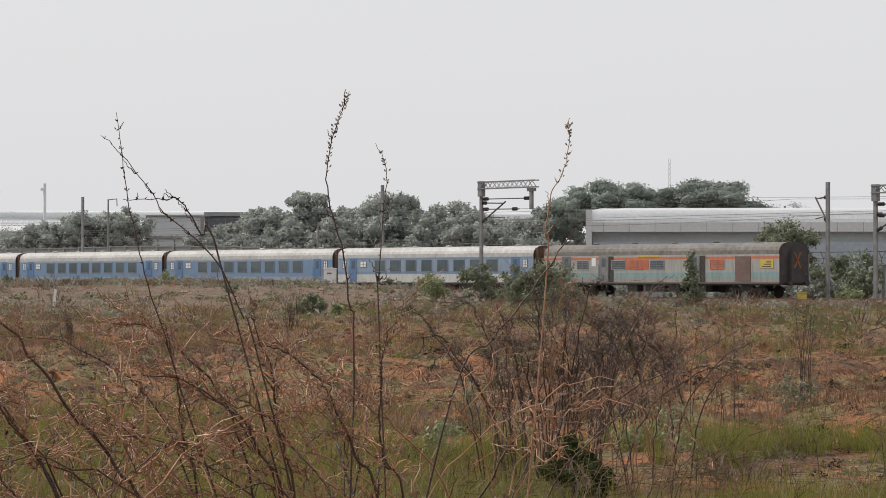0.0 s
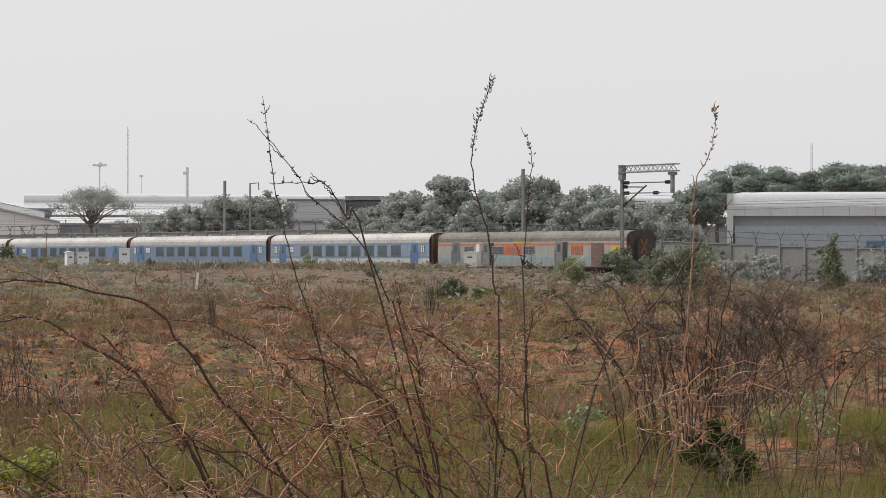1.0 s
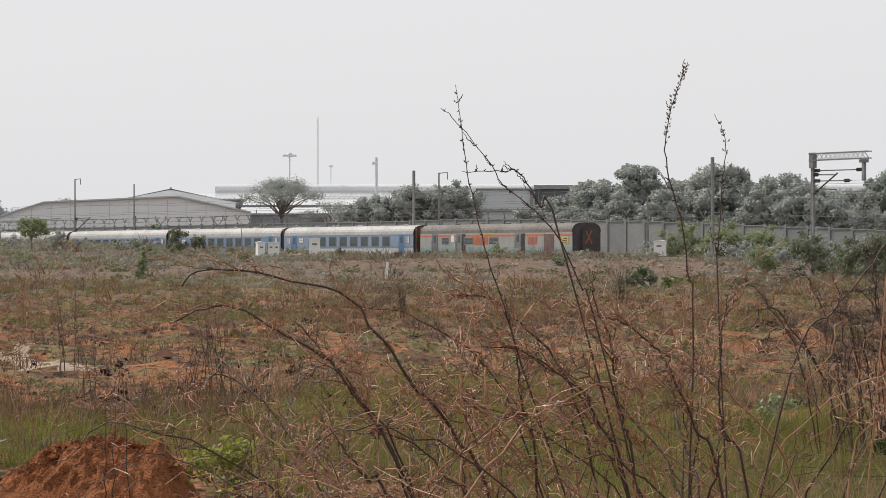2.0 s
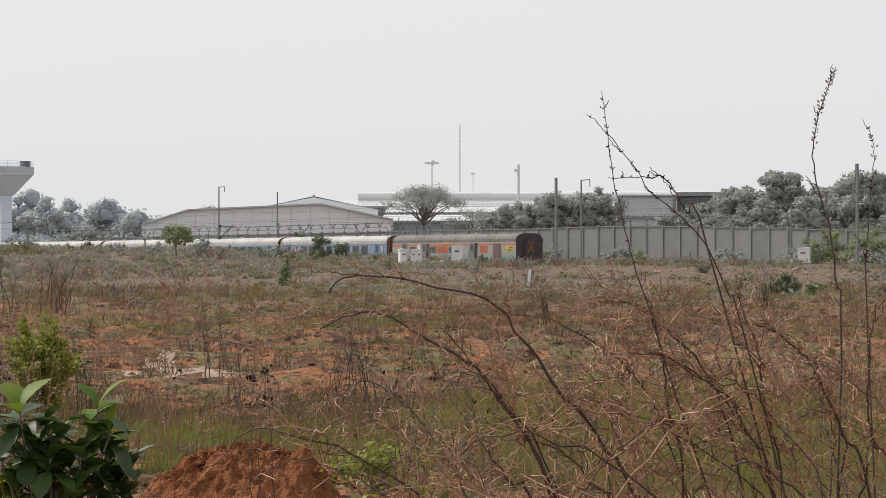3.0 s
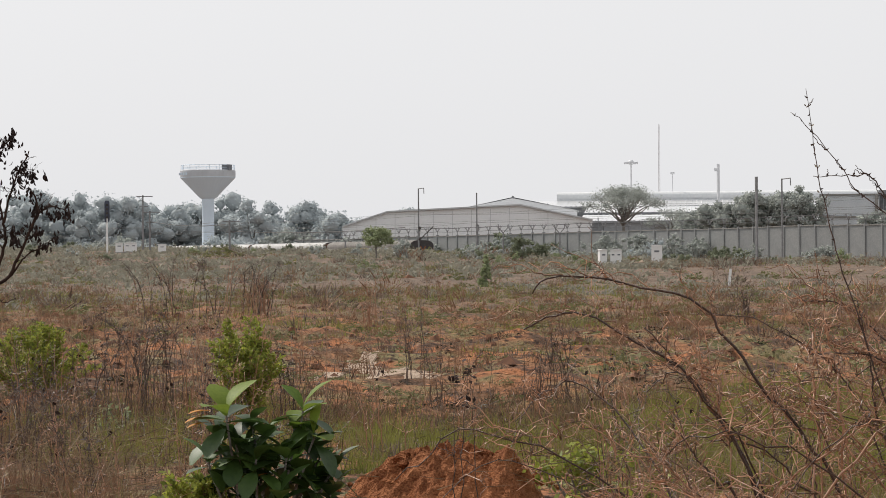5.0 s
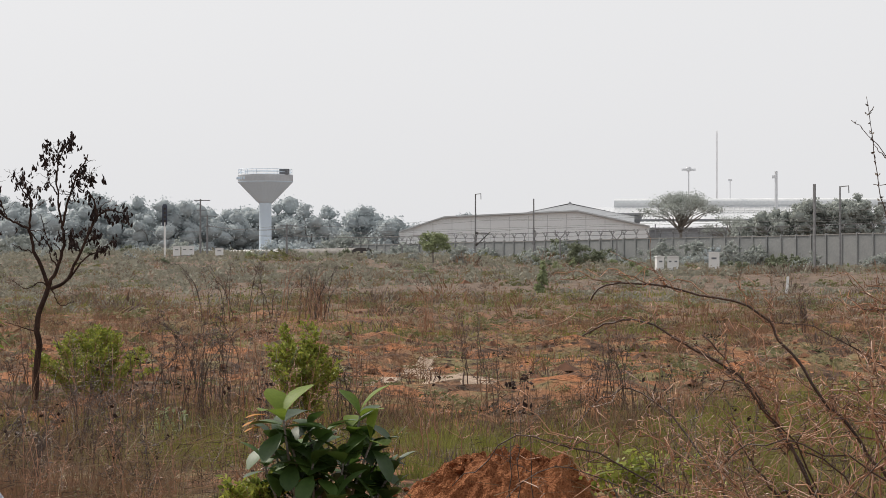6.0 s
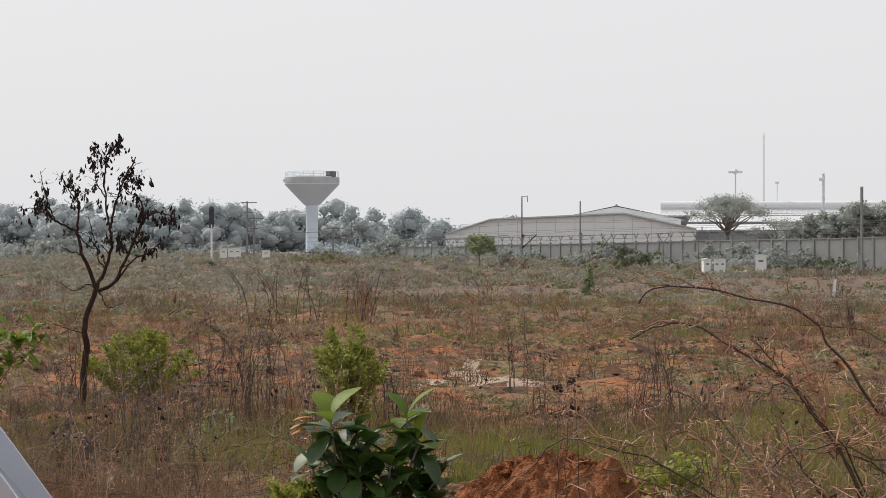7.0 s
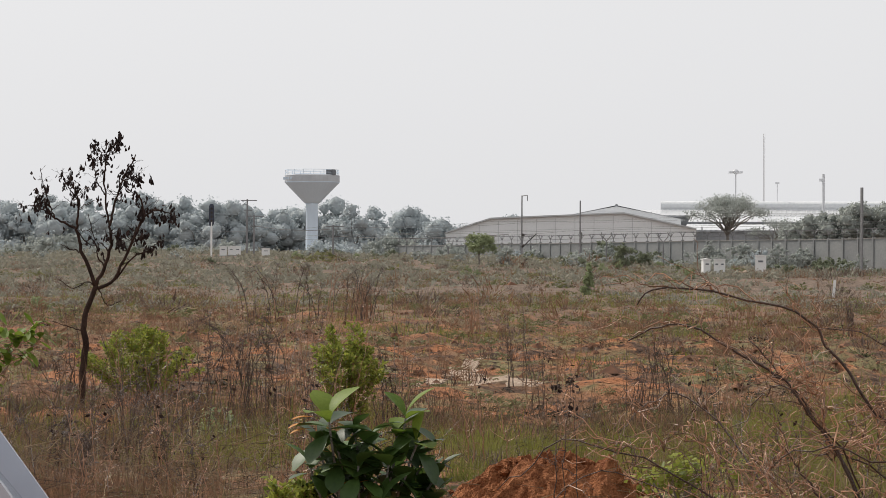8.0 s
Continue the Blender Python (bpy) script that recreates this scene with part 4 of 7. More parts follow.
def scatter(rng, n, d0, d1, a0=-12.5, a1=28.5, power=1.0):
    """Random ground spots over the field, by distance band; a: degrees left of straight ahead."""
    u = rng.uniform(0, 1, n) ** power
    d = np.sqrt(d0 ** 2 + u * (d1 ** 2 - d0 ** 2))
    a = np.radians(rng.uniform(a0, a1, n))
    return np.stack([-d * np.sin(a), d * np.cos(a)], 1), d


def patch(x, y, scale, seed):
    return noise.noise(Vector((x * scale, y * scale, seed)))


M["grass_bright"] = surf("bright_grass", (0.11, 0.13, 0.028), (0.33, 0.32, 0.09), 0.8, 0.6, island=0.7, trans=0.35)


def field_grass():
    """Tufts and low cushions, thinner with distance, with bare earth between them."""
    rng = np.random.default_rng(11)
    green, dry, rust, dead = [], [], [], []
    for n, d0, d1, cnt in ((4200, 15, 22, 30), (6500, 22, 34, 26), (9000, 34, 80, 18), (12500, 80, 150, 9), (9000, 150, 400, 8)):
        xy, d = scatter(rng, n, d0, d1)
        kinds = ([], [], [], [])
        for (x, y), dd in zip(xy, d):
            s, nn = along(x, y)
            if -8 < nn < 7.5 or math.hypot(x + 13.8, (y - 48.6) * 0.5) < 0.9 or math.hypot(x + 10.9, (y - 39.8) * 0.5) < 0.9 or math.hypot(x + 4.76, y - 18.7) < 1.0:
                continue
            p1, p2, p3 = patch(x, y, 0.16, 5.0), patch(x, y, 0.07, 9.0), patch(x, y, 0.6, 2.0)
            lush = (0.56 if x > -5.5 else 0.42) * math.exp(-((dd - 25.0) / 5.0) ** 2) * (0.6 + 2.6 * patch(x, y, 0.55, 61.0)) + (0.14 if dd > 65 else -0.08)
            lush -= 0.35 * step(0.9, 1.8, x) * step(26.0, 24.0, dd)
            bare = patch(x, y, 0.13, 21.0) + 0.5 * patch(x, y, 0.45, 8.0) - 0.12 * step(70, 110, dd)
            if bare > 0.12 + 0.3 * lush + 0.5 * step(95, 150, dd) + (0.22 if dd < 21 else 0.0) or (30 < dd < 60 and rng.random() < 0.3):
                continue
            v = p1 * 0.9 + p3 * 0.5 + lush + (0.08 if dd > 21 else -0.12) + rng.normal(0, 0.15)
            k = 0 if v > (0.28 if dd < 80 else 0.2 - 0.2 * step(100, 170, dd)) else 2 if p2 + rng.normal(0, 0.2) > (0.05 if dd < 80 else 0.2) else 1
            if math.hypot((x + 10.6 * y / 38.0) / 2.2, (y - 38.0) / 11.0) < 1 and rng.random() < 0.7:
                continue
            if k == 2 and dd < 27 and x > -6.5:
                k = 0 if rng.random() < 0.7 else 1
            if 62 < dd < 135 and 0.06 < -x / y < 0.17 and p1 > -0.25 and rng.random() < 0.55:
                k = 2
            if k == 1 and dd < 40 and x < -5.0:
                k = 3
            low = 0.45 if rng.random() < 0.6 and dd > 32 else 1.0
            kinds[k].append((x, y, height(x, y), low))
        for lst, store, L, sp, ln in zip(kinds, (green, dry, rust, dead), (0.19, 0.14, 0.21, 0.2), (0.17, 0.2, 0.15, 0.2), (0.6, 0.9, 0.75, 0.9)):
            if lst:
                q = np.array(lst)
                pts, low = q[:, :3], q[:, 3]
                dist = np.hypot(pts[:, 0], pts[:, 1])
                size = rng.lognormal(0, 0.45, len(pts))
                store.append(blades(pts, rng, cnt, L * size * low, 0.0012 + dist * 0.00013, sp * size / np.sqrt(low) * (1 + (dist > 60) * 1.0 + (dist > 150) * 0.3), ln))
    spots = np.array([(x, y, height(x, y)) for x, y in ((1.75, 27.2), (2.1, 27.6), (2.5, 27.0), (2.95, 27.5), (3.25, 27.0), (3.5, 26.4), (3.8, 27.0), (4.05, 26.6), (4.3, 26.9), (1.3, 26.4), (0.4, 25.6), (-0.6, 25.2), (-1.5, 26.0), (0.0, 24.4), (-2.4, 25.0), (-3.1, 26.6), (2.75, 26.4), (1.9, 26.2))])
    q = np.stack([rng.uniform(-6.2, 1.2, 60), rng.uniform(20.0, 26.5, 60)], 1)
    q = [(x, y, height(x, y)) for x, y in q if math.hypot(x + 4.9, y - 19.2) > 1.6 and patch(x, y, 0.5, 91.0) > 0.0]
    near = []
    for i in range(60):
        x = rng.uniform(1.35, 4.7)
        y = 24.0 + 0.5 * (x - 1.4) + abs(rng.normal(0, 0.9))
        if patch(x, y, 1.1, 33.0) < 0.08:
            continue
        near.append((x, y, height(x, y)))
    spots = np.concatenate([spots, np.array(q), np.array(near)])
    k = len(spots)
    tri_object("tall_grass", blades(spots, rng, 230, rng.uniform(0.18, 0.46, k), np.full(k, 0.0042), rng.uniform(0.1, 0.28, k), 0.7), M["grass_bright"], "tall bright yellow-green grass tufts", "grass")
    tri_object("green_grass", np.concatenate(green), M["grass_green"], "yellow-green grass tufts over the field", "grass")
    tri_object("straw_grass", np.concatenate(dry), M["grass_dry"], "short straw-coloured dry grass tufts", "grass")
    tri_object("dead_grass", np.concatenate(dead), M["dead_grass"], "dark brown dead grass matted on the ground", "grass")
    tri_object("rusty_weeds", np.concatenate(rust), M["grass_rust"], "rust-brown dry weeds over the field", "weeds")


field_grass()


def litter():
    """Clods, stones and dead leaf litter lying on the soil."""
    rng = np.random.default_rng(19)
    out = []
    for n, d0, d1, sz in ((4500, 18, 36, 0.02), (5200, 36, 80, 0.05), (3500, 80, 200, 0.1)):
        xy, d = scatter(rng, n, d0, d1)
        for x, y in xy:
            if along(x, y)[1] < 8:
                continue
            c = np.array((x, y, height(x, y)))
            r = sz * rng.lognormal(0, 0.5)
            a = rng.uniform(0, 6.28)
            ring = [c + np.array((math.cos(a + q * 1.57), math.sin(a + q * 1.57), -0.15)) * r * rng.uniform(0.7, 1.2) for q in range(4)]
            top = c + np.array((rng.normal(0, 0.2), rng.normal(0, 0.2), rng.uniform(0.2, 0.5))) * r
            out += [(ring[q], ring[(q + 1) % 4], top) for q in range(4)]
    # broken heaps of turned soil
    for n, d0, d1, sz in ((2200, 28, 60, 0.042), (2600, 50, 110, 0.075)):
        xy, d = scatter(rng, n * 3, d0, d1)
        kept = 0
        for x, y in xy:
            if kept >= n:
                break
            if along(x, y)[1] < 12 or patch(x, y, 0.12, 71.0) + 0.6 * patch(x, y, 0.4, 15.0) + rng.normal(0, 0.12) < 0.12:
                continue
            kept += 1
            c, r = np.array((x, y, height(x, y))), sz * min(2.2, rng.lognormal(0, 0.4))
            low = [c + np.array((math.cos(q * 1.047) * 1.0, math.sin(q * 1.047) * 1.0, -0.3)) * r * rng.uniform(0.7, 1.2) for q in range(6)]
            up = [c + np.array((math.cos(q * 1.047 + 0.5) * 0.6, math.sin(q * 1.047 + 0.5) * 0.6, 0.5)) * r * rng.uniform(0.6, 1.15) for q in range(6)]
            top = c + np.array((rng.normal(0, 0.15), rng.normal(0, 0.15), rng.uniform(0.5, 0.75))) * r
            for q in range(6):
                w = (q + 1) % 6
                out += [(low[q], low[w], up[q]), (low[w], up[w], up[q]), (up[q], up[w], top)]
    tri_object("soil_clods", np.array(out), M["clod"], "loose dark clods and litter on red soil", "clods")


M["clod"] = surf("dark_clod", (0.06, 0.037, 0.03), (0.27, 0.135, 0.08), 0.5, 0.95, island=0.8, spec=0.1)
litter()


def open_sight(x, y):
    """True on the camera's bearings to the relay cabinets, kept clear to fit its view."""
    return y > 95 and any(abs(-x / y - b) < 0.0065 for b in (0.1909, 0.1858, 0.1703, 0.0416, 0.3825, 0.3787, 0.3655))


def clumps():
    """Low twiggy and leafy cushions that break up the field."""
    rng = np.random.default_rng(29)
    for name, mat, label, n, flat, leafy in (("twiggy_clumps", "clump_brown", "low grey-brown twiggy clumps over the field", 1300, 0.75, False), ("olive_cushions", "clump_olive", "low olive-green leafy cushions over the field", 3200, 0.5, True), ("dark_weeds", "clump_dark", "low dark withered weeds over the field", 1700, 0.7, True), ("rusty_clumps", "grass_rust", "rust-red dry weed clumps over the field", 800, 0.9, False)):
        co = []
        for d0, d1, share, size in ((19, 36, 0.10, 0.15), (36, 80, 0.28, 0.19), (80, 150, 0.34, 0.30), (150, 290, 0.28, 0.42)):
            k = int(n * share)
            if name == "dark_weeds":
                if d0 > 60:
                    continue
                size *= 0.62
            xy, d = scatter(rng, k * 3, d0, d1)
            kept = 0
            for x, y in xy:
                if kept >= k:
                    break
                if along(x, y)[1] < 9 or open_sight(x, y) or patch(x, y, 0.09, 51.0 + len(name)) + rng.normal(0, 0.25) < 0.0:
                    continue
                kept += 1
                r = size * rng.lognormal(0, 0.4)
                m = 60 if leafy else 90
                a, q = rng.uniform(0, 2 * np.pi, m), np.sqrt(rng.uniform(0, 1, m))
                z = rng.uniform(0, 1, m) * np.sqrt(np.clip(1.05 - q ** 2, 0, 1)) * flat * r
                p = np.stack([x + np.cos(a) * q * r, y + np.sin(a) * q * r, np.full(m, height(x, y)) + z], 1)
                if leafy:
                    e = rng.normal(0, 1, (m, 3)) * np.array((1, 1, 0.8))
                    f = rng.normal(0, 1, (m, 3)) * np.array((1, 1, 0.5))
                    h = 0.12 * r
                else:
                    e = np.stack([np.cos(a) * q, np.sin(a) * q, np.full(m, 1.1)], 1) + rng.normal(0, 0.45, (m, 3))
                    f = rng.normal(0, 0.06, (m, 3))
                    h = 0.30 * r
                co.append(np.stack([p - f * h, p + f * h, p + e * h], 1))
        tri_object(name, np.concatenate(co), M[mat], label, "weeds")


M["clump_brown"] = surf("grey_brown_twig", (0.078, 0.057, 0.047), (0.243, 0.184, 0.149), 0.4, 0.9, island=0.6)
M["clump_dark"] = surf("dark_weed_leaf", (0.013, 0.013, 0.008), (0.064, 0.056, 0.034), 0.3, 0.8, island=0.7, trans=0.15)
M["clump_olive"] = surf("olive_weed_leaf", (0.10, 0.105, 0.045), (0.23, 0.225, 0.11), 0.3, 0.8, island=0.6, trans=0.3)
clumps()


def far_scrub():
    """Low scrub that closes over the far end of the field; haze is put into its grey-green."""
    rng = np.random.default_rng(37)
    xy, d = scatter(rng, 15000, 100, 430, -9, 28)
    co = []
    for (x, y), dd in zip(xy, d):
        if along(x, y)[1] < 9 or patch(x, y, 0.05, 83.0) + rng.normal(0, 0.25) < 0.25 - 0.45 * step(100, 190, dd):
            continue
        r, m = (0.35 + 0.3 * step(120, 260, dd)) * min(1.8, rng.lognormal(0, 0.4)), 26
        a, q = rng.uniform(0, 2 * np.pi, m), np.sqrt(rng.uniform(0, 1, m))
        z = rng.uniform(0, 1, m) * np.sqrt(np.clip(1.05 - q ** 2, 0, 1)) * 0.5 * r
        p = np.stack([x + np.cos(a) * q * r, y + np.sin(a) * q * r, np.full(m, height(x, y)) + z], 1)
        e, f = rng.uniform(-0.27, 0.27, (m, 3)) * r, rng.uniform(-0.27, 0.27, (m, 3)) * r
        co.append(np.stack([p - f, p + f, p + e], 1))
    tri_object("low_scrub", np.concatenate(co), M["clump_far"], "low scrub covering the far field, haze put into its grey-green", "scrub")


# base tones raised and greyed to imitate haze on the far field
M["clump_far"] = surf("haze_greyed_scrub_leaf", (0.20, 0.195, 0.155), (0.34, 0.325, 0.26), 0.1, 0.9, island=0.6, trans=0.3)
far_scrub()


def dry_stalks():
    """Thin upright dead stalks with side twigs, in drifts."""
    rng = np.random.default_rng(5)
    out = []
    for n, d0, d1, hh, wid in ((100, 13.5, 32, 0.5, 0.0025), (420, 32, 80, 0.5, 0.005), (700, 80, 230, 0.55, 0.010)):
        xy, d = scatter(rng, n * 3, d0, d1)
        kept = 0
        for (x, y), dd in zip(xy, d):
            if kept >= n:
                break
            if patch(x, y, 0.11, 33.0) + rng.normal(0, 0.14) < 0.08 or along(x, y)[1] < 8 or (abs(x / y + 0.25) < 0.05 and dd < 19.5):
                continue
            kept += 1
            z = height(x, y)
            for j in range(7):
                h = hh * rng.uniform(0.4, 1.35)
                b = np.array((x + rng.normal(0, 0.10), y + rng.normal(0, 0.10), z - 0.02))
                tp = b + np.array((rng.normal(0, 0.3), rng.normal(0, 0.3), 1.0)) * h
                w = np.array((wid * rng.uniform(0.6, 1.2), 0, 0))
                out.append((b - w, b + w, tp))
                for i in range(6):
                    u = rng.uniform(0.35, 0.95)
                    c = b + (tp - b) * u
                    e = c + np.array((rng.normal(0, 0.16), rng.normal(0, 0.16), rng.uniform(0.02, 0.2))) * h
                    out.append((c - w * 0.6 + np.array((0, 0, wid)), c + w * 0.6 - np.array((0, 0, wid)), e))
    tri_object("dry_stalks", np.array(out), M["grass_rust"], "thin dead rust-brown stalks standing in the field", "weeds")
    for name, mat, n, a0, a1, label in (("straw_stalks", "straw_dead", 480, -6, 28, "tangled straw-coloured dead grass stalks"), ("dark_stalks", "twig_dark", 120, -12, 28, "dark thin dead weed stalks"), ("bare_stalks", "twig_dark", 120, 15.5, 28, "bare dark dead weed stems")):
        out = []
        xy, d = scatter(rng, n, 15.5, 24.0, a0, a1) if name != "bare_stalks" else scatter(rng, n, 20.0, 42.0, a0, a1)
        for (x, y), dd in zip(xy, d):
            if math.hypot(x + 5.1, y - 19.2) < 1.1 or (abs(x / y + 0.25) < 0.05 and dd < 19.5) or patch(x, y, 0.5, 44.0) + rng.normal(0, 0.25) < -0.1:
                continue
            z, hh = height(x, y), (0.75 if dd < 19.5 else 0.5) * rng.uniform(0.6, 1.2)
            for j in range(5):
                b = np.array((x + rng.normal(0, 0.13), y + rng.normal(0, 0.13), z - 0.02))
                k = rng.normal(0, 0.8 if name == "straw_stalks" else 0.55, 2)
                h = hh * rng.uniform(0.45, 1.2)
                mid = b + np.array((k[0] * 0.35, k[1] * 0.35, 0.62)) * h
                tp = b + np.array((k[0] * 1.1, k[1] * 1.1, 1.0 - 0.35 * abs(k[0]))) * h
                w = np.array((0.00013 * dd * rng.uniform(0.6, 1.3), 0, 0))
                out += [(b - w, b + w, mid + w * 0.8), (b - w, mid + w * 0.8, mid - w * 0.8), (mid - w, mid + w, tp)]
                for i in range(5):
                    u = rng.uniform(0.2, 0.95)
                    c = b + (mid - b) * u if rng.random() < 0.5 else mid + (tp - mid) * u
                    e = c + np.array((rng.normal(0, 0.22), rng.normal(0, 0.2), rng.uniform(-0.05, 0.2))) * h
                    out.append((c - w * 0.6 + np.array((0, 0, 0.0022)), c + w * 0.6 - np.array((0, 0, 0.0022)), e))
        tri_object(name, np.array(out), M[mat], label, "weeds")


dry_stalks()


def leaf_cloud(rng, centres, radii, n, size, flat=0.8, dense=0.0, loose=0.38):
    """Leaf quads round clump centres, as loose quads in one mesh."""
    w = np.array([r ** 2 for r in radii])
    pick = rng.choice(len(centres), n, p=w / w.sum())
    c, r = np.array(centres, float)[pick], np.array(radii, float)[pick]
    d = rng.normal(0, 1, (n, 3))
    d /= np.linalg.norm(d, axis=1)[:, None]
    rr = r * np.clip(np.abs(rng.normal(0.64, 0.34, n)), 0, 1.35)
    p = c + d * rr[:, None] * np.array((1, 1, flat))
    s = (size * rng.uniform(0.6, 1.4, n))[:, None]
    out = d + rng.normal(0, loose, (n, 3)) + np.array((0, 0, 0.25))
    out /= np.linalg.norm(out, axis=1)[:, None]
    u = np.cross(out, rng.normal(0, 1, (n, 3)))
    u /= np.linalg.norm(u, axis=1)[:, None]
    v = np.cross(out, u)
    m = Mesh()
    if loose > 1:
        m.v = np.stack([p - u * s, p + v * s * 0.9, p + u * s], 1).reshape(-1, 3).tolist()
        m.f = np.arange(3 * n).reshape(-1, 3).tolist()
    else:
        m.v = np.stack([p - u * s, p + v * s * 0.6, p + u * s, p - v * s * 0.6], 1).reshape(-1, 3).tolist()
        m.f = np.arange(4 * n).reshape(-1, 4).tolist()
    if dense:
        # the packed leaf mass inside each clump
        for c, r in zip(centres, radii):
            vs, k = [], (7 if n > 800 else 5)
            for i in range(5):
                e = -math.pi / 2 + math.pi * i / 4
                for j in range(k):
                    q = r * dense * rng.uniform(0.6, 1.25)
                    a = 2 * math.pi * (j + 0.5 * (i % 2)) / k
                    vs.append((c[0] + q * math.cos(e) * math.cos(a), c[1] + q * math.cos(e) * math.sin(a), c[2] + q * math.sin(e) * flat))
            m.add(vs, [(i * k + j, i * k + (j + 1) % k, (i + 1) * k + (j + 1) % k, (i + 1) * k + j) for i in range(4) for j in range(k)])
    return m


def crown_mass(rng, centres, radii, n, size, flat, core):
    """A far crown: overlapping uneven clumps under a coat of small drooping leaves, with loose sprays at the edge."""
    C, R = np.array(centres, float), np.array(radii, float)
    pick = rng.choice(len(C), 3 * n, p=R ** 2 / (R ** 2).sum())
    d = rng.normal(0, 1, (3 * n, 3))
    d /= np.linalg.norm(d, axis=1)[:, None]
    far_out = np.where(rng.random(3 * n) < 0.15, rng.uniform(1.05, 1.32, 3 * n), rng.uniform(core, 1.06, 3 * n))
    squash = np.array((1, 1, flat))
    p = C[pick] + d * (R[pick] * far_out)[:, None] * squash
    free = np.ones(len(p), bool)
    for c, r in zip(C, R):
        free &= np.linalg.norm((p - c) / squash, axis=1) > r * core * 0.97
    p, d = p[free][:n], d[free][:n]
    k = len(p)
    out = d * 0.3 + rng.normal(0, 0.6, (k, 3)) + np.array((0, 0, 0.35))
    out /= np.linalg.norm(out, axis=1)[:, None]
    u = np.cross(out, rng.normal(0, 1, (k, 3)))
    u /= np.linalg.norm(u, axis=1)[:, None]
    v = np.cross(out, u)
    s = (size * rng.uniform(0.5, 1.4, k))[:, None]
    m = Mesh()
    m.v = np.stack([p - u * s, p + v * s * 1.2, p + u * s], 1).reshape(-1, 3).tolist()
    m.f = np.arange(3 * k).reshape(-1, 3).tolist()
    rings, seg = (5, 6) if len(C) > 26 else (4, 6)
    for c, r in zip(C, R):
        vs = []
        for i in range(rings):
            e = -math.pi / 2 + math.pi * i / (rings - 1)
            for j in range(seg):
                q = r * core * rng.uniform(0.66, 1.2)
                a = 2 * math.pi * (j + 0.5 * (i % 2)) / seg
                vs.append((c[0] + q * math.cos(e) * math.cos(a), c[1] + q * math.cos(e) * math.sin(a), c[2] + q * math.sin(e) * flat))
        m.add(vs, [(i * seg + j, i * seg + (j + 1) % seg, (i + 1) * seg + (j + 1) % seg, (i + 1) * seg + j) for i in range(rings - 1) for j in range(seg)])
    return m


def wobble(rng, pts, k, amp):
    """A smooth run through pts with k steps and a zigzag of its own."""
    pts = [np.array(p, float) for p in pts]
    P = [2 * pts[0] - pts[1]] + pts + [2 * pts[-1] - pts[-2]]
    out = []
    n = len(pts) - 1
    for i in range(k + 1):
        t = i / k * n
        j = min(int(t), n - 1)
        u = t - j
        a, b, c, d = P[j], P[j + 1], P[j + 2], P[j + 3]
        q = 0.5 * (2 * b + (c - a) * u + (2 * a - 5 * b + 4 * c - d) * u * u + (3 * b - a - 3 * c + d) * u ** 3)
        out.append(q + rng.normal(0, amp, 3) * (0.3 if i in (0, k) else 1.0))
    return out


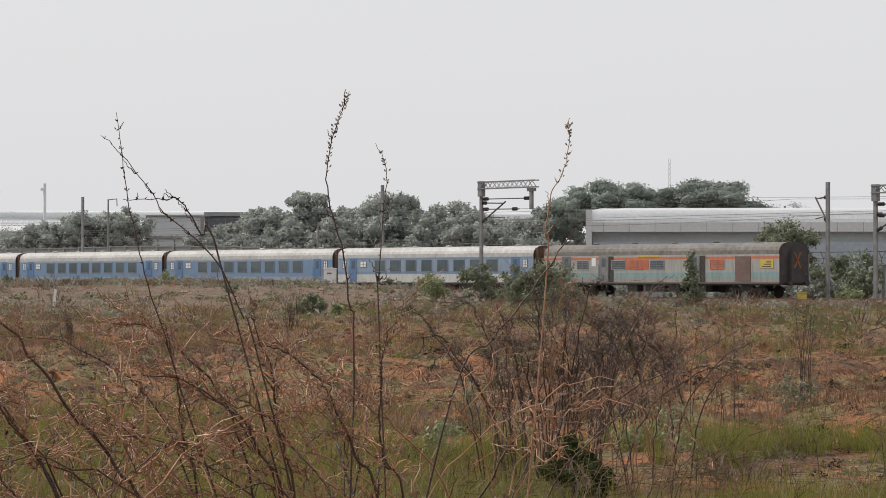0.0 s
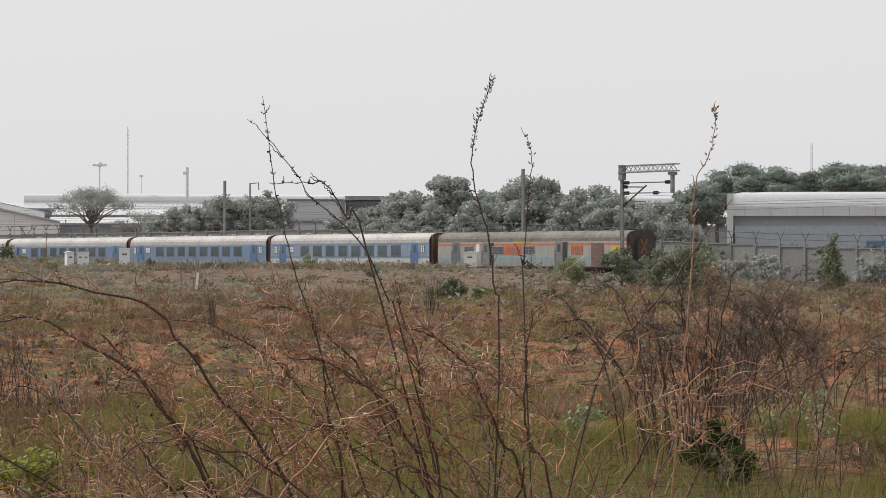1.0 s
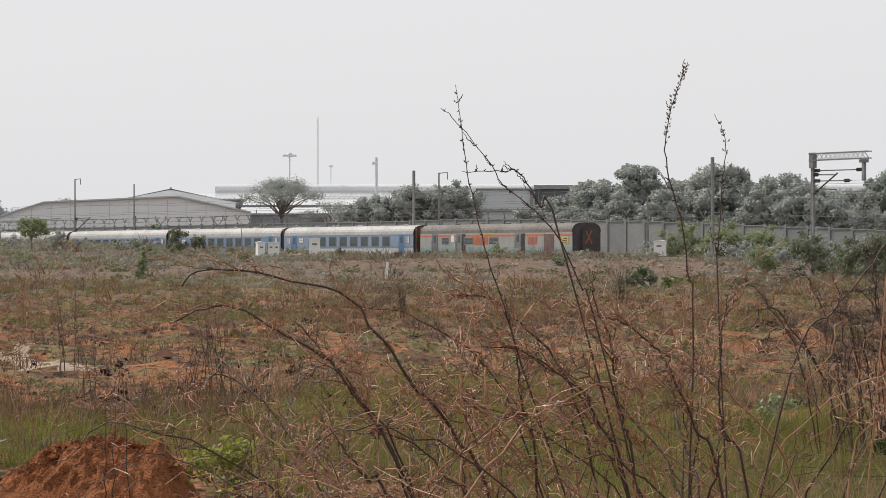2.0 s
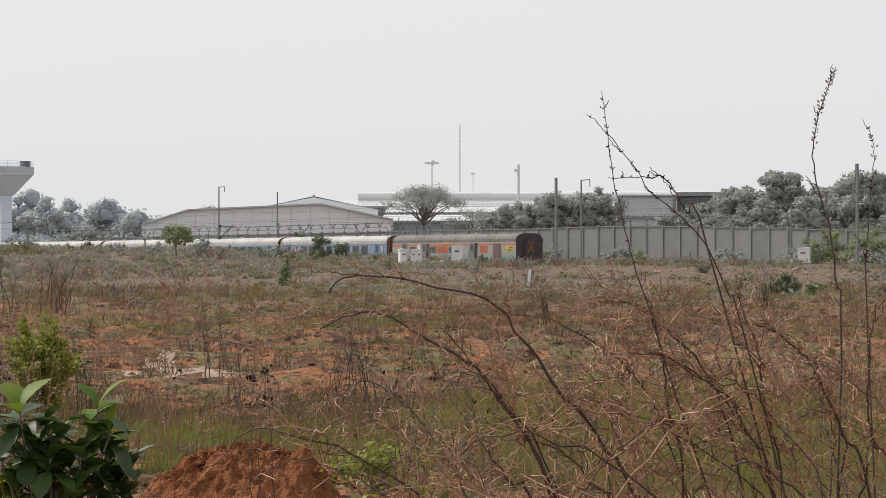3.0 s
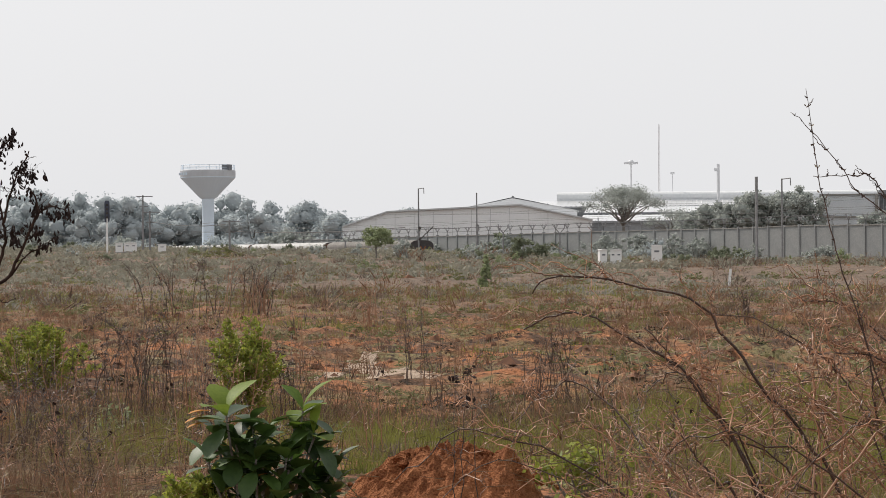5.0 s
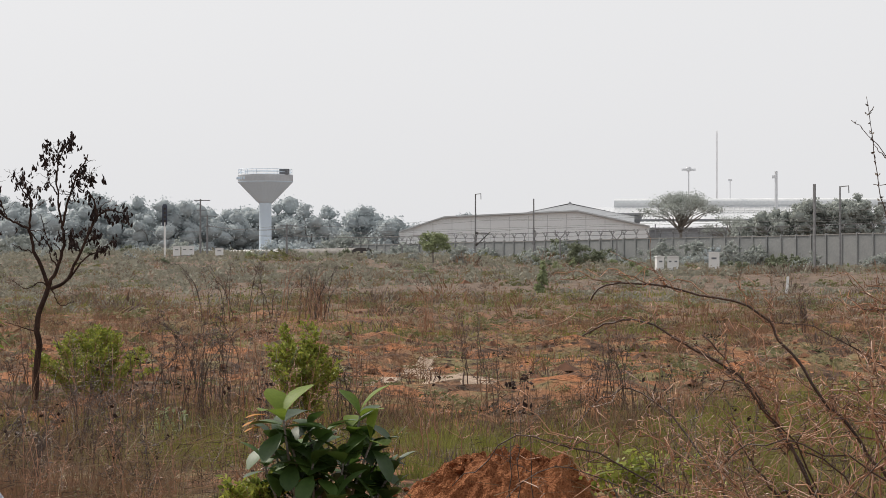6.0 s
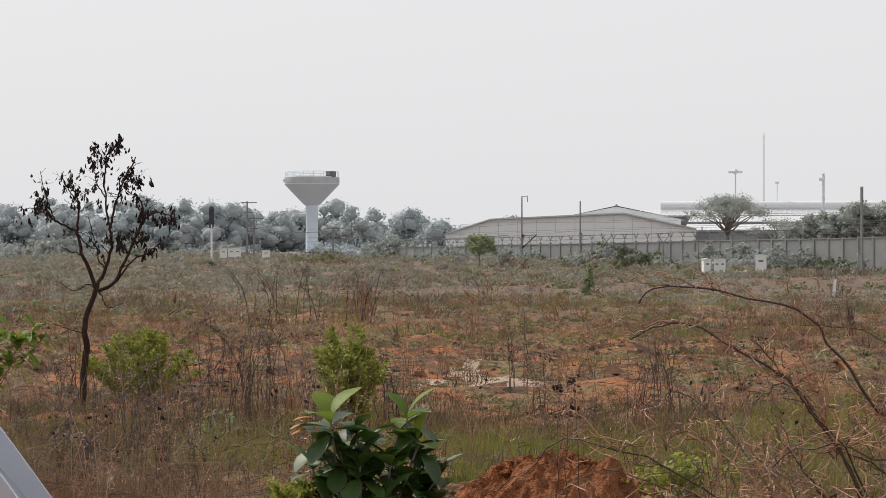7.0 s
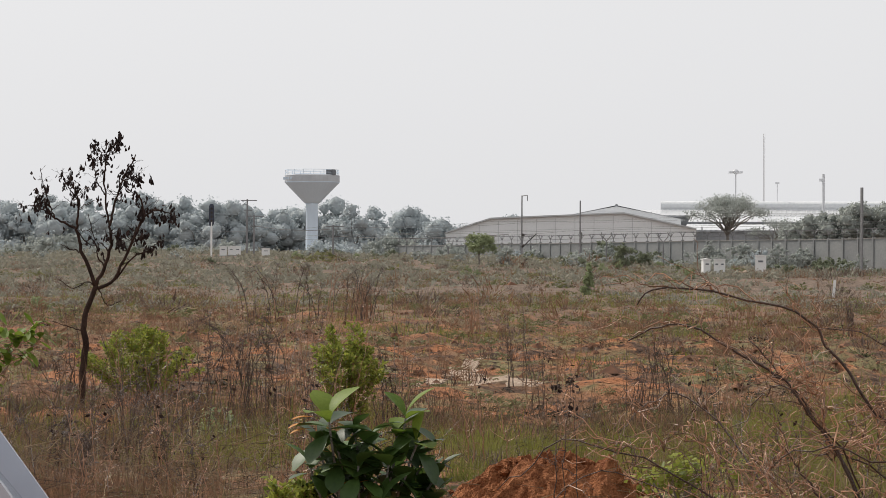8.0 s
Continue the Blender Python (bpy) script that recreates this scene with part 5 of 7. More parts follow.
def tree(x, y, top, width, seed, style="round", leaf="leaf_tree", n=2200, label="", base=None, name="tree", group="trees", size=0.3, category="tree", dense=0.72):
    """A tapered trunk with limbs that carry an uneven crown of many leaves."""
    rng = np.random.default_rng(seed)
    z0 = height(x, y) - 0.3 if base is None else base
    h = top - z0
    t = thing(name, pose(x, y, z0), label, category, group)
    w = width / 2
    centres, radii, limbs = [], [], Mesh()
    fork = h * {"round": 0.22, "umbrella": 0.45, "bush": 0.03, "spire": 0.08}[style]
    r0 = max(0.03, h * 0.026)
    lean = rng.normal(0, 0.05 * h, 2)
    trunk = Mesh()
    crown_mid = h * {"round": 0.62, "umbrella": 0.84, "bush": 0.52, "spire": 0.55}[style]
    trunk.tube(wobble(rng, [(0, 0, -0.3), (lean[0] * 0.4, lean[1] * 0.4, fork), (lean[0], lean[1], crown_mid)], 7, r0 * 0.4), [r0 * (1.15 - 0.11 * i) for i in range(8)], 6)
    count = {"round": 20, "umbrella": 36, "bush": 16, "spire": 11}[style] if n > 400 else 8
    fine = 1.0
    far = y > 90 and dense > 0
    if y < 90 and style == "bush" and n > 1500:
        count, fine = 38, 0.66
    if far and n > 400:
        count, fine = (58, 0.66) if y > 280 else (int(count * 1.6), 0.8)
    for i in range(count):
        a, u = rng.uniform(0, 2 * np.pi), rng.uniform(0, 1) ** 0.6
        if style == "umbrella":
            c = (w * u * np.cos(a), w * u * np.sin(a), h * (0.93 - 0.20 * u ** 2.2) - rng.uniform(0, 0.2 if far else 0.1) * h)
            rr = w * rng.uniform(0.2, 0.34)
        elif style == "round":
            e = rng.uniform(-0.75, 1.0)
            c = (w * 0.8 * u * np.cos(a), w * 0.8 * u * np.sin(a), crown_mid + e * (h - crown_mid) * 0.8 * (1.05 - 0.5 * u))
            rr = w * rng.uniform(0.2, 0.38)
        elif style == "spire":
            e = rng.uniform(0.1, 0.95)
            c = (w * 0.6 * u * (1.1 - e) * np.cos(a) + lean[0] * e, w * 0.6 * u * (1.1 - e) * np.sin(a), h * e)
            rr = w * (0.45 - 0.25 * e) * rng.uniform(0.7, 1.3)
        else:
            c = (w * 0.75 * u * np.cos(a), w * 0.75 * u * np.sin(a), h * rng.uniform(0.2, 0.85) * (1.05 - 0.35 * u))
            rr = min(w, h) * rng.uniform(0.2, 0.42)
        centres.append(c), radii.append(rr * fine)
        s = (lean[0] * 0.5, lean[1] * 0.5, fork + (c[2] - fork) * 0.25 * rng.uniform(0, 1))
        if far and i > 6:
            continue
        limbs.tube(wobble(rng, [s, (c[0] * 0.45, c[1] * 0.45, s[2] + (c[2] - s[2]) * 0.55), c], 5, r0 * 0.6), [r0 * q for q in (0.5, 0.42, 0.34, 0.25, 0.17, 0.08)], 4)
    part("trunk", trunk, M["bark"], t)
    part("branchwork", limbs, M["bark"], t)
    flat = {"umbrella": 0.5, "round": 0.8, "bush": 0.8, "spire": 1.1}[style]
    if far:
        crown = crown_mass(rng, centres, radii, int(n * 1.2), size * (0.68 if y > 280 else 0.56), flat, 0.84 if h > 7 else 0.5)
    else:
        crown = leaf_cloud(rng, centres, radii, n * 2 if y > 90 else n, size * 0.68 if y > 90 else size, flat, dense, 1.2 if y > 90 else 0.5)
    part("crown", crown, M[leaf], t, smooth=True)
    return t


def trees():
    lab = "broadleaf tree behind the railway wall, haze put into its grey-green"
    for i, (x, y, top, w) in enumerate(((-19.4, 309.4, 11.2, 6.0), (-15.3, 309.6, 12.9, 5.4), (-11.2, 312.0, 10.9, 6.5), (-5.9, 305.0, 12.7, 7.5), (0.6, 312.0, 11.4, 7.5), (5.2, 318.0, 10.2, 6.0), (-22.8, 316.0, 9.6, 5.0))):
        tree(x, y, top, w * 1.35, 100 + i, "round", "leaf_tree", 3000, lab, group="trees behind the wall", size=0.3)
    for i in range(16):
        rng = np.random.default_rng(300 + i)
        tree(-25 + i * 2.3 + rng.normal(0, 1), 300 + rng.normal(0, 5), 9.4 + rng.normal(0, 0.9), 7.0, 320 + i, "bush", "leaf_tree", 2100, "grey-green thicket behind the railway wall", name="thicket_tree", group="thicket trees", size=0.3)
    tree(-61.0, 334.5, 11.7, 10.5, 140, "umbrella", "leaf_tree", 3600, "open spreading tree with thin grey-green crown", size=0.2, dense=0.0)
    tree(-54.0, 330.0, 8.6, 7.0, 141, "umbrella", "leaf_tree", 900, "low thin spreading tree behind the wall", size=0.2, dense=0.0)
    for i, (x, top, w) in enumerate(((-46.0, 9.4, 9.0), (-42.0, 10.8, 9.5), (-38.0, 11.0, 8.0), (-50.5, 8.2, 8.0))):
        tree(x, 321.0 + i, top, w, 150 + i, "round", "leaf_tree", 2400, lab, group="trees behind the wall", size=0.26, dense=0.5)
    tree(16.5, 388.0, 14.6, 9.5, 159, "round", "leaf_rain", 3200, "dense green tree behind the works hall, haze put into its colour", size=0.3)
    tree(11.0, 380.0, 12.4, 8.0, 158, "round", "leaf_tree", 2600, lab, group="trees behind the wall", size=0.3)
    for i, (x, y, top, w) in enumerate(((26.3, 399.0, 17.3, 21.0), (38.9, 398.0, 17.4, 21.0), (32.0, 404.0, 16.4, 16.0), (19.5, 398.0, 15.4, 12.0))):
        tree(x, y, top, w, 160 + i, "umbrella", "leaf_rain", 6500, "wide umbrella-crowned rain tree, green lightened with painted haze", group="rain trees", size=0.26, dense=0.6)
    tree(50.5, 397.0, 15.2, 8.0, 170, "umbrella", "leaf_far", 350, "nearly bare spreading tree, haze put into its pale leaves", size=0.2, dense=0.0)
    lab = "tree in the distant wood, blue-grey haze put into its colour"
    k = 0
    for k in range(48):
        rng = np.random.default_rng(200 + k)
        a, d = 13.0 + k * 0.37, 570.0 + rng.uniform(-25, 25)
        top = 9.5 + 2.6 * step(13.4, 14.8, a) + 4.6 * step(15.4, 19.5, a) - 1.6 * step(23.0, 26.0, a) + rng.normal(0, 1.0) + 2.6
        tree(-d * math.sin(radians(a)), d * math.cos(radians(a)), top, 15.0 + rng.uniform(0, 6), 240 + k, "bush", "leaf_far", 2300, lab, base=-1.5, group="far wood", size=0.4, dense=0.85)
    for i in range(30):
        rng = np.random.default_rng(500 + i)
        a, d = 13.4 + i * 0.58, 430 + rng.uniform(-40, 60)
        tree(-d * math.sin(radians(a)), d * math.cos(radians(a)), 6.6 + rng.normal(0, 1.0) + 0.2 * max(0, a - 20), 13.0, 520 + i, "bush", "leaf_tree" if i % 3 else "leaf_far", 1500, "scrub tree with haze put into its grey-green leaves", base=1.5, name="scrub_tree", group="scrub trees", size=0.3, dense=0.85)


# green lightened and greyed to carry the haze over the rain trees
M["leaf_rain"] = surf("haze_tinted_rain_leaf", (0.25, 0.295, 0.265), (0.39, 0.43, 0.39), 0.25, 1.0, 0.8, island=0.2, trans=0.4, spec=0.0, deep=0.3)
trees()


def bushes():
    near_line = (
        (6.0, 149.9, 2.8, 6.2, "bush", "leaf_scrub", 3400, "broad dark green thorn bush beside the line"),
        (2.3, 165.0, 3.0, 3.0, "bush", "leaf_scrub", 1500, "dark wispy thorn bush by the rails"),
        (4.0, 155.0, 2.7, 2.4, "bush", "leaf_scrub", 900, "green feathery bush by the rails"),
        (13.9, 152.0, 3.6, 2.3, "spire", "leaf_scrub", 900, "slim dark green young tree"),
        (26.6, 210.3, 6.7, 6.4, "round", "leaf_scrub", 4600, "dark feathery tree beside the line"),
        (32.0, 209.8, 4.6, 4.6, "round", "leaf_scrub", 1800, "grey-green tree beside the line"),
        (35.6, 206.4, 4.4, 4.5, "bush", "leaf_bush", 1400, "pale green bush by the rails"),
        (29.6, 197.0, 1.2, 2.6, "bush", "leaf_bush", 700, "low green bush by the rails"),
        (-6.3, 129.9, 1.25, 1.9, "bush", "leaf_scrub", 900, "rounded dark green bush in the field"),
        (-5.2, 131.0, 0.8, 0.9, "bush", "leaf_bush", 350, "small green bush in the field"),
        (-0.5, 165.0, 2.2, 2.6, "bush", "leaf_bush", 800, "light green straggly shrub"),
        (-28.7, 238.3, 2.4, 2.4, "bush", "leaf_bush", 600, "light green shrub at a pole"),
    )
    beyond = (
        (-8.6, 252.0, 5.6, 5.2, "bush", "leaf_bush", 1600, "pale green bush beyond the rails, haze put into its leaf colour"),
        (-4.8, 249.0, 6.2, 5.0, "bush", "leaf_bush", 1700, "tall pale bush beyond the rails, haze put into its leaf colour"),
        (-0.6, 247.0, 5.2, 5.6, "bush", "leaf_bush", 1700, "bright green bush beyond the rails"),
        (3.0, 242.0, 4.4, 4.6, "bush", "leaf_scrub", 1200, "dark green bush beyond the rails"),
        (-34.5, 146.0, 1.9, 1.2, "spire", "leaf_bush", 600, "slim green sapling in the field"),
        (-64.0, 229.3, 3.3, 3.4, "round", "leaf_bush", 1200, "ragged green thorn tree beside the line"),
        (-61.5, 228.0, 2.2, 2.4, "bush", "leaf_tree", 700, "ragged green bush beside the line"),
        (-51.3, 230.4, 2.6, 2.4, "bush", "leaf_scrub", 800, "dense green bush beside the line"),
        (-49.5, 231.0, 2.2, 1.6, "bush", "leaf_scrub", 600, "dense green bush beside the line"),
        (-29.7, 248.2, 2.0, 2.0, "bush", "leaf_bush", 500, "light green shrub before the wall"),
        (-34.0, 262.0, 2.6, 2.6, "bush", "leaf_tree", 600, "shrub before the wall, haze put into its grey-green"),
        (-46.2, 99.9, 0.9, 1.0, "bush", "leaf_bush", 350, "small round green bush"),
    )
    for i, (x, y, h, w, style, leaf, n, label) in enumerate(near_line + beyond):
        tree(x, y, height(x, y) + h, w, 700 + i, style, leaf, n, label, name="bush", group="bushes", size=0.08 + 0.0005 * y, category="bush", dense=0.5)
    for i in range(210):
        rng = np.random.default_rng(2100 + i)
        s, n = (rng.uniform(-25, 60) if i % 5 == 0 else rng.uniform(-25, 290) if i % 2 else rng.uniform(105, 290)), rng.uniform(-19, -7)
        p = on_line(s, n).translation
        h = rng.uniform(1.2, 3.4) if i % 4 else rng.uniform(3.0, 4.8)
        tree(p.x, p.y, height(p.x, p.y) + h, h * rng.uniform(0.9, 1.6), 830 + i, "bush", "leaf_tree" if i % 3 else "leaf_scrub", 420, "low shrub on the bank below the wall, mostly haze-tinted", name="bank_shrub", group="bank shrubs", size=0.2, category="shrub")
    for i in range(90):
        rng = np.random.default_rng(2600 + i)
        p = on_line(rng.uniform(135, 300), rng.uniform(-19, -11)).translation
        h = rng.uniform(1.6, 3.3)
        tree(p.x, p.y, height(p.x, p.y) + h, h * rng.uniform(1.3, 2.2), 2700 + i, "bush", "leaf_tree" if i % 3 else "leaf_far", 330, "scrub below the boundary wall, haze put into its grey-green", name="bank_shrub", group="bank shrubs", size=0.2, category="shrub")
    for i in range(16):
        rng = np.random.default_rng(2400 + i)
        p = on_line(rng.uniform(-30, 45), rng.uniform(-28, -23)).translation
        h = rng.uniform(3.6, 5.2)
        tree(p.x, p.y, height(p.x, p.y) + h, rng.uniform(2.5, 4.5), 880 + i, "bush", "leaf_scrub", 700, "dull green shrub growing behind the boundary wall", name="wall_shrub", group="wall shrubs", size=0.2, category="shrub")
    for i in range(46):
        rng = np.random.default_rng(900 + i)
        s, n = rng.uniform(-30, 260), rng.uniform(12, 60)
        p = on_line(s, n).translation
        h = rng.uniform(0.45, 1.2)
        tree(p.x, p.y, height(p.x, p.y) + h, h * rng.uniform(0.9, 1.5), 930 + i, "bush", "leaf_scrub" if i % 2 else "leaf_bush", 220, "small scrubby bush in the field", name="field_shrub", group="field shrubs", size=0.13, category="shrub")
    for i in range(120):
        rng = np.random.default_rng(1300 + i)
        s, n = rng.uniform(30, 340), rng.uniform(9, 42)
        if i % 2:
            s, n = rng.uniform(120, 340), rng.uniform(14, 70)
        p = on_line(s, n).translation
        h = rng.uniform(0.6, 1.7)
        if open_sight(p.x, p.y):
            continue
        tree(p.x, p.y, height(p.x, p.y) + h, h * rng.uniform(1.2, 2.4), 1400 + i, "bush", "leaf_tree" if i % 3 else "leaf_scrub", 120, "low grey-green scrub along the field edge", name="edge_shrub", group="edge shrubs", size=0.16, category="shrub")


bushes()


def twig_run(mesh, rng, pts, radius, tip=0.35, n=4):
    k = len(pts)
    mesh.tube(pts, [radius * (1 - (1 - tip) * i / (k - 1)) for i in range(k)], n)


def stem(parent, rng, pts, radius, twigs, reach, material, name="stem", label="", droop=0.3, from_u=0.3, sub=2, buds=0, steps=22, kink=0.006, follow=0.0, tip=0.28, twig_mat=None):
    """One woody stem through pts with zigzag side twigs, thorns and, at the tip, buds."""
    run = wobble(rng, pts, steps, radius * 0.25 + kink)
    m = Mesh()
    twig_run(m, rng, run, radius, tip, 6 if radius > 0.005 else 4)
    tm = Mesh() if twig_mat else m
    for j in range(twigs):
        u = rng.uniform(from_u, 0.97)
        i = int(u * steps)
        p = run[i]
        L = reach * rng.uniform(0.35, 1.2) * (1.15 - 0.6 * u)
        a = rng.uniform(0, 2 * np.pi)
        d = np.array((np.cos(a), np.sin(a) * 0.7, rng.uniform(-0.1, 0.9)))
        if follow:
            ahead = run[min(steps, i + 2)] - run[max(0, i - 2)]
            d = d * (1 - follow) + follow * ahead / max(1e-6, np.linalg.norm(ahead)) * 1.3
        e1 = p + d * L * 0.5
        e2 = p + d * L + np.array((0, 0, -droop * L))
        side = wobble(rng, [p, e1, e2], 9, min(0.02, L * 0.06))
        r = max(0.003, radius * 0.45 * (1.1 - 0.6 * u))
        twig_run(tm, rng, side, r, 0.4, 4 if twig_mat else 3)
        for q in range(sub):
            b = side[int(rng.integers(1, 8))]
            f = b + (d * 0.55 + np.array((rng.normal(0, 0.6), rng.normal(0, 0.5), rng.normal(0.1, 0.45)))) * L * 0.4
            twig_run(tm, rng, wobble(rng, [b, (b + f) / 2 + np.array((0, 0, L * 0.05)), f], 5, L * 0.03), r * 0.7, 0.5, 3)
    for j in range(int(steps * 0.9)):
        i = int(rng.integers(3, steps))
        p = run[i]
        d = rng.normal(0, 1, 3) * np.array((1, 1, 0.5)) + np.array((0, 0, 0.5))
        d /= np.linalg.norm(d)
        m.add([p + d * 0.014, p - d * 0.004 + np.array((0, 0, 0.004)), p + d * 0.003 + np.array((0, 0, -0.004))], [(0, 1, 2)])
    ob = part(name, m, material, parent, label, smooth=True)
    if twig_mat and twigs:
        part("side_twig", tm, twig_mat, ob, "wavy red-brown side twigs, sun highlights in their colour", smooth=True, kind="stuff")
    if buds:
        g = Mesh()
        for j in range(buds):
            # leaflets in pairs up the tip, on alternate sides
            i = steps * (0.66 + 0.335 * j / buds)
            p = run[int(i)] * (1 - (i % 1)) + run[min(steps, int(i) + 1)] * (i % 1)
            for q in range(2):
                a = np.array((0.011 * (1 if (j + q) % 2 else -1), rng.normal(0, 0.006), 0.013)) * rng.uniform(0.5, 1.1)
                b = np.array((a[2] * 0.24, rng.normal(0, 0.003), -a[0] * 0.24))
                o = p + rng.normal(0, 0.004, 3)
                g.add([o, o + a * 0.5 + b, o + a, o + a * 0.5 - b], [(0, 1, 2, 3)])
        part("bud_spray", g, M["bud"], ob, "small pale dry leaflets", kind="stuff")
    return ob


M["bud"] = surf("dry_pale_leaflet", (0.14, 0.115, 0.095), (0.40, 0.36, 0.30), 9.0, 0.8, island=0.8, trans=0.4)


def facing(x, y):
    """Ground pose with its own x axis across the line of sight."""
    return pose(x, y, height(x, y), 0, 0, math.degrees(math.atan2(-x, y)))


def leading_stem(t, rng, reach, r, twigs, buds, *way):
    """A leading stem of a shrub by the (across, up) turns that it takes from root to tip."""
    dy = rng.normal(0, 0.12)
    low = t.location.z
    pts = [(u, dy * v / 2.0, v - (low if v else 0.05)) for u, v in way]
    if r < 0.0072:
        stem(t, rng, pts, r * 0.66, twigs, 0.07, M["twig" if r < 0.0051 else "twig_dark"], droop=-0.2, buds=buds, from_u=0.25, sub=0, steps=30, kink=0.001, follow=0.35)
    else:
        stem(t, rng, pts, r * 0.78, twigs + 2, reach * 1.1, M["twig_dark"], droop=0.12, buds=buds, from_u=0.25, sub=2, steps=34, kink=0.0015, follow=0.55, tip=0.4, twig_mat=M["twig"])


def thorn_shrub(x, y, seed, label, fill=20, spread=1.2, tall=1.5, reach=0.38, lean=0.5, dense=13, radius=0.006, bias=0.0, offset=0.0, group="thorn shrubs"):
    """A fan of wild zigzag stems from one root."""
    rng = np.random.default_rng(seed)
    t = thing("thorn_shrub", facing(x, y), label, "shrub", group)
    mats = ("twig_dark", "twig_dark", "twig", "twig", "twig") if lean > 0.33 else ("twig_dark", "twig_dark", "twig_dark", "twig_dark", "twig")
    for i in range(fill):
        b = offset + rng.uniform(-spread, spread)
        h = tall * rng.uniform(0.55, 1.05)
        k = rng.normal(bias, lean)
        y0 = rng.normal(0, 0.25)
        pts = [(b, y0, -0.05), (b + k * h * 0.25, y0 + rng.normal(0, 0.08), h * 0.55), (b + k * h * 0.75, y0 + rng.normal(0, 0.2), h * (0.95 - 0.25 * abs(k) * rng.uniform(0, 1))), (b + k * h * 1.05, y0 + rng.normal(0, 0.25), h * (1.02 - 0.45 * abs(k) * rng.uniform(0.3, 1)))]
        stem(t, rng, pts, radius * rng.uniform(0.55, 1.25), dense if y > 15 else dense // 2, reach * (1 if y > 15 else 1.6) * rng.uniform(0.7, 1.1), M[mats[int(rng.integers(0, 5))]], droop=rng.uniform(0.0, 0.4), from_u=0.5 if y < 15 else 0.35, sub=2, steps=20, kink=0.008, follow=0.4, twig_mat=M["twig"] if y < 15 else None)
    return t



def foreground():
    bare = "bare red-brown thorn shrub with long arching stems"
    # tall wands, the plumed one among them
    t = thorn_shrub(-0.466, 9.99, 21, bare + " and a plumed tip", 26, 1.15, 1.5, 0.34, 0.5, 12, 0.0056, -0.15)
    rng = np.random.default_rng(21)
    leading_stem(t, rng, 0.34, 0.0062, 8, 26, (0.10, 0.0), (0.14, 1.41), (0.12, 1.62), (0.10, 1.81), (0.07, 1.91), (0.04, 2.04), (0.04, 2.14), (0.06, 2.24), (0.09, 2.33), (0.12, 2.41))
    leading_stem(t, rng, 0.34, 0.0058, 7, 5, (-0.05, 0.0), (-0.51, 1.34), (-0.55, 1.48), (-0.62, 1.69), (-0.66, 1.85), (-0.70, 2.02), (-0.72, 2.19), (-0.74, 2.33))
    leading_stem(t, rng, 0.34, 0.0058, 6, 0, (0.15, 0.0), (-0.21, 1.42), (-0.27, 1.58), (-0.35, 1.75), (-0.43, 1.85), (-0.55, 1.95), (-0.61, 2.04), (-0.73, 2.19), (-0.79, 2.24))
    leading_stem(t, rng, 0.34, 0.0066, 10, 0, (0.12, 0.0), (-0.35, 1.75), (-0.43, 1.88), (-0.50, 2.00), (-0.57, 2.01), (-0.72, 2.01))
    leading_stem(t, rng, 0.34, 0.0052, 7, 6, (0.30, 0.0), (0.23, 1.58), (0.23, 1.70), (0.24, 1.87), (0.25, 1.99), (0.26, 2.12), (0.22, 2.22))
    leading_stem(t, rng, 0.34, 0.0068, 12, 0, (0.20, 0.0), (0.50, 1.28), (0.65, 1.49), (0.82, 1.70), (0.93, 1.86), (1.00, 1.95))
    leading_stem(t, rng, 0.34, 0.005, 6, 12, (0.70, 0.0), (0.85, 1.70), (0.85, 1.87), (0.87, 2.03), (0.91, 2.10), (0.94, 2.23), (0.93, 2.30))
    leading_stem(t, rng, 0.34, 0.0078, 10, 0, (0.10, 0.0), (-0.13, 0.91), (-0.21, 1.07), (-0.25, 1.17), (-0.33, 1.24), (-0.42, 1.30), (-0.52, 1.35), (-0.64, 1.36))
    leading_stem(t, rng, 0.34, 0.0074, 8, 0, (-0.40, 0.0), (-0.44, 0.91), (-0.49, 1.10), (-0.51, 1.28), (-0.53, 1.40), (-0.56, 1.55))
    leading_stem(t, rng, 0.34, 0.0084, 12, 0, (0.42, 0.0), (0.23, 0.91), (0.15, 1.06), (0.08, 1.22), (0.04, 1.30), (-0.01, 1.37), (-0.11, 1.45), (-0.18, 1.47))
    leading_stem(t, rng, 0.34, 0.0074, 8, 0, (0.02, 0.0), (-0.08, 0.91), (-0.12, 1.07), (-0.15, 1.24), (-0.17, 1.39), (-0.22, 1.52), (-0.24, 1.58))
    leading_stem(t, rng, 0.34, 0.0074, 8, 0, (0.45, 0.0), (0.32, 0.91), (0.25, 1.04), (0.23, 1.22), (0.24, 1.40), (0.26, 1.55))
    leading_stem(t, rng, 0.34, 0.005, 1, 0, (0.05, 0.0), (0.27, 0.95), (0.34, 1.16), (0.43, 1.34), (0.47, 1.42), (0.56, 1.60))
    leading_stem(t, rng, 0.34, 0.0064, 3, 0, (0.50, 0.0), (0.83, 0.87), (0.98, 1.10), (1.30, 1.37), (1.57, 1.55))
    t = thorn_shrub(-1.55, 10.1, 22, bare + " bending far over", 32, 0.75, 1.38, 0.34, 0.35, 14, 0.006, -0.42, 0.75)
    rng = np.random.default_rng(22)
    leading_stem(t, rng, 0.34, 0.0098, 12, 0, (0.75, 0.0), (0.43, 0.85), (0.34, 1.00), (0.26, 1.12), (0.18, 1.20), (0.08, 1.34), (0.00, 1.44), (-0.02, 1.50), (-0.14, 1.57), (-0.32, 1.61), (-0.48, 1.64), (-0.64, 1.64), (-0.69, 1.58))
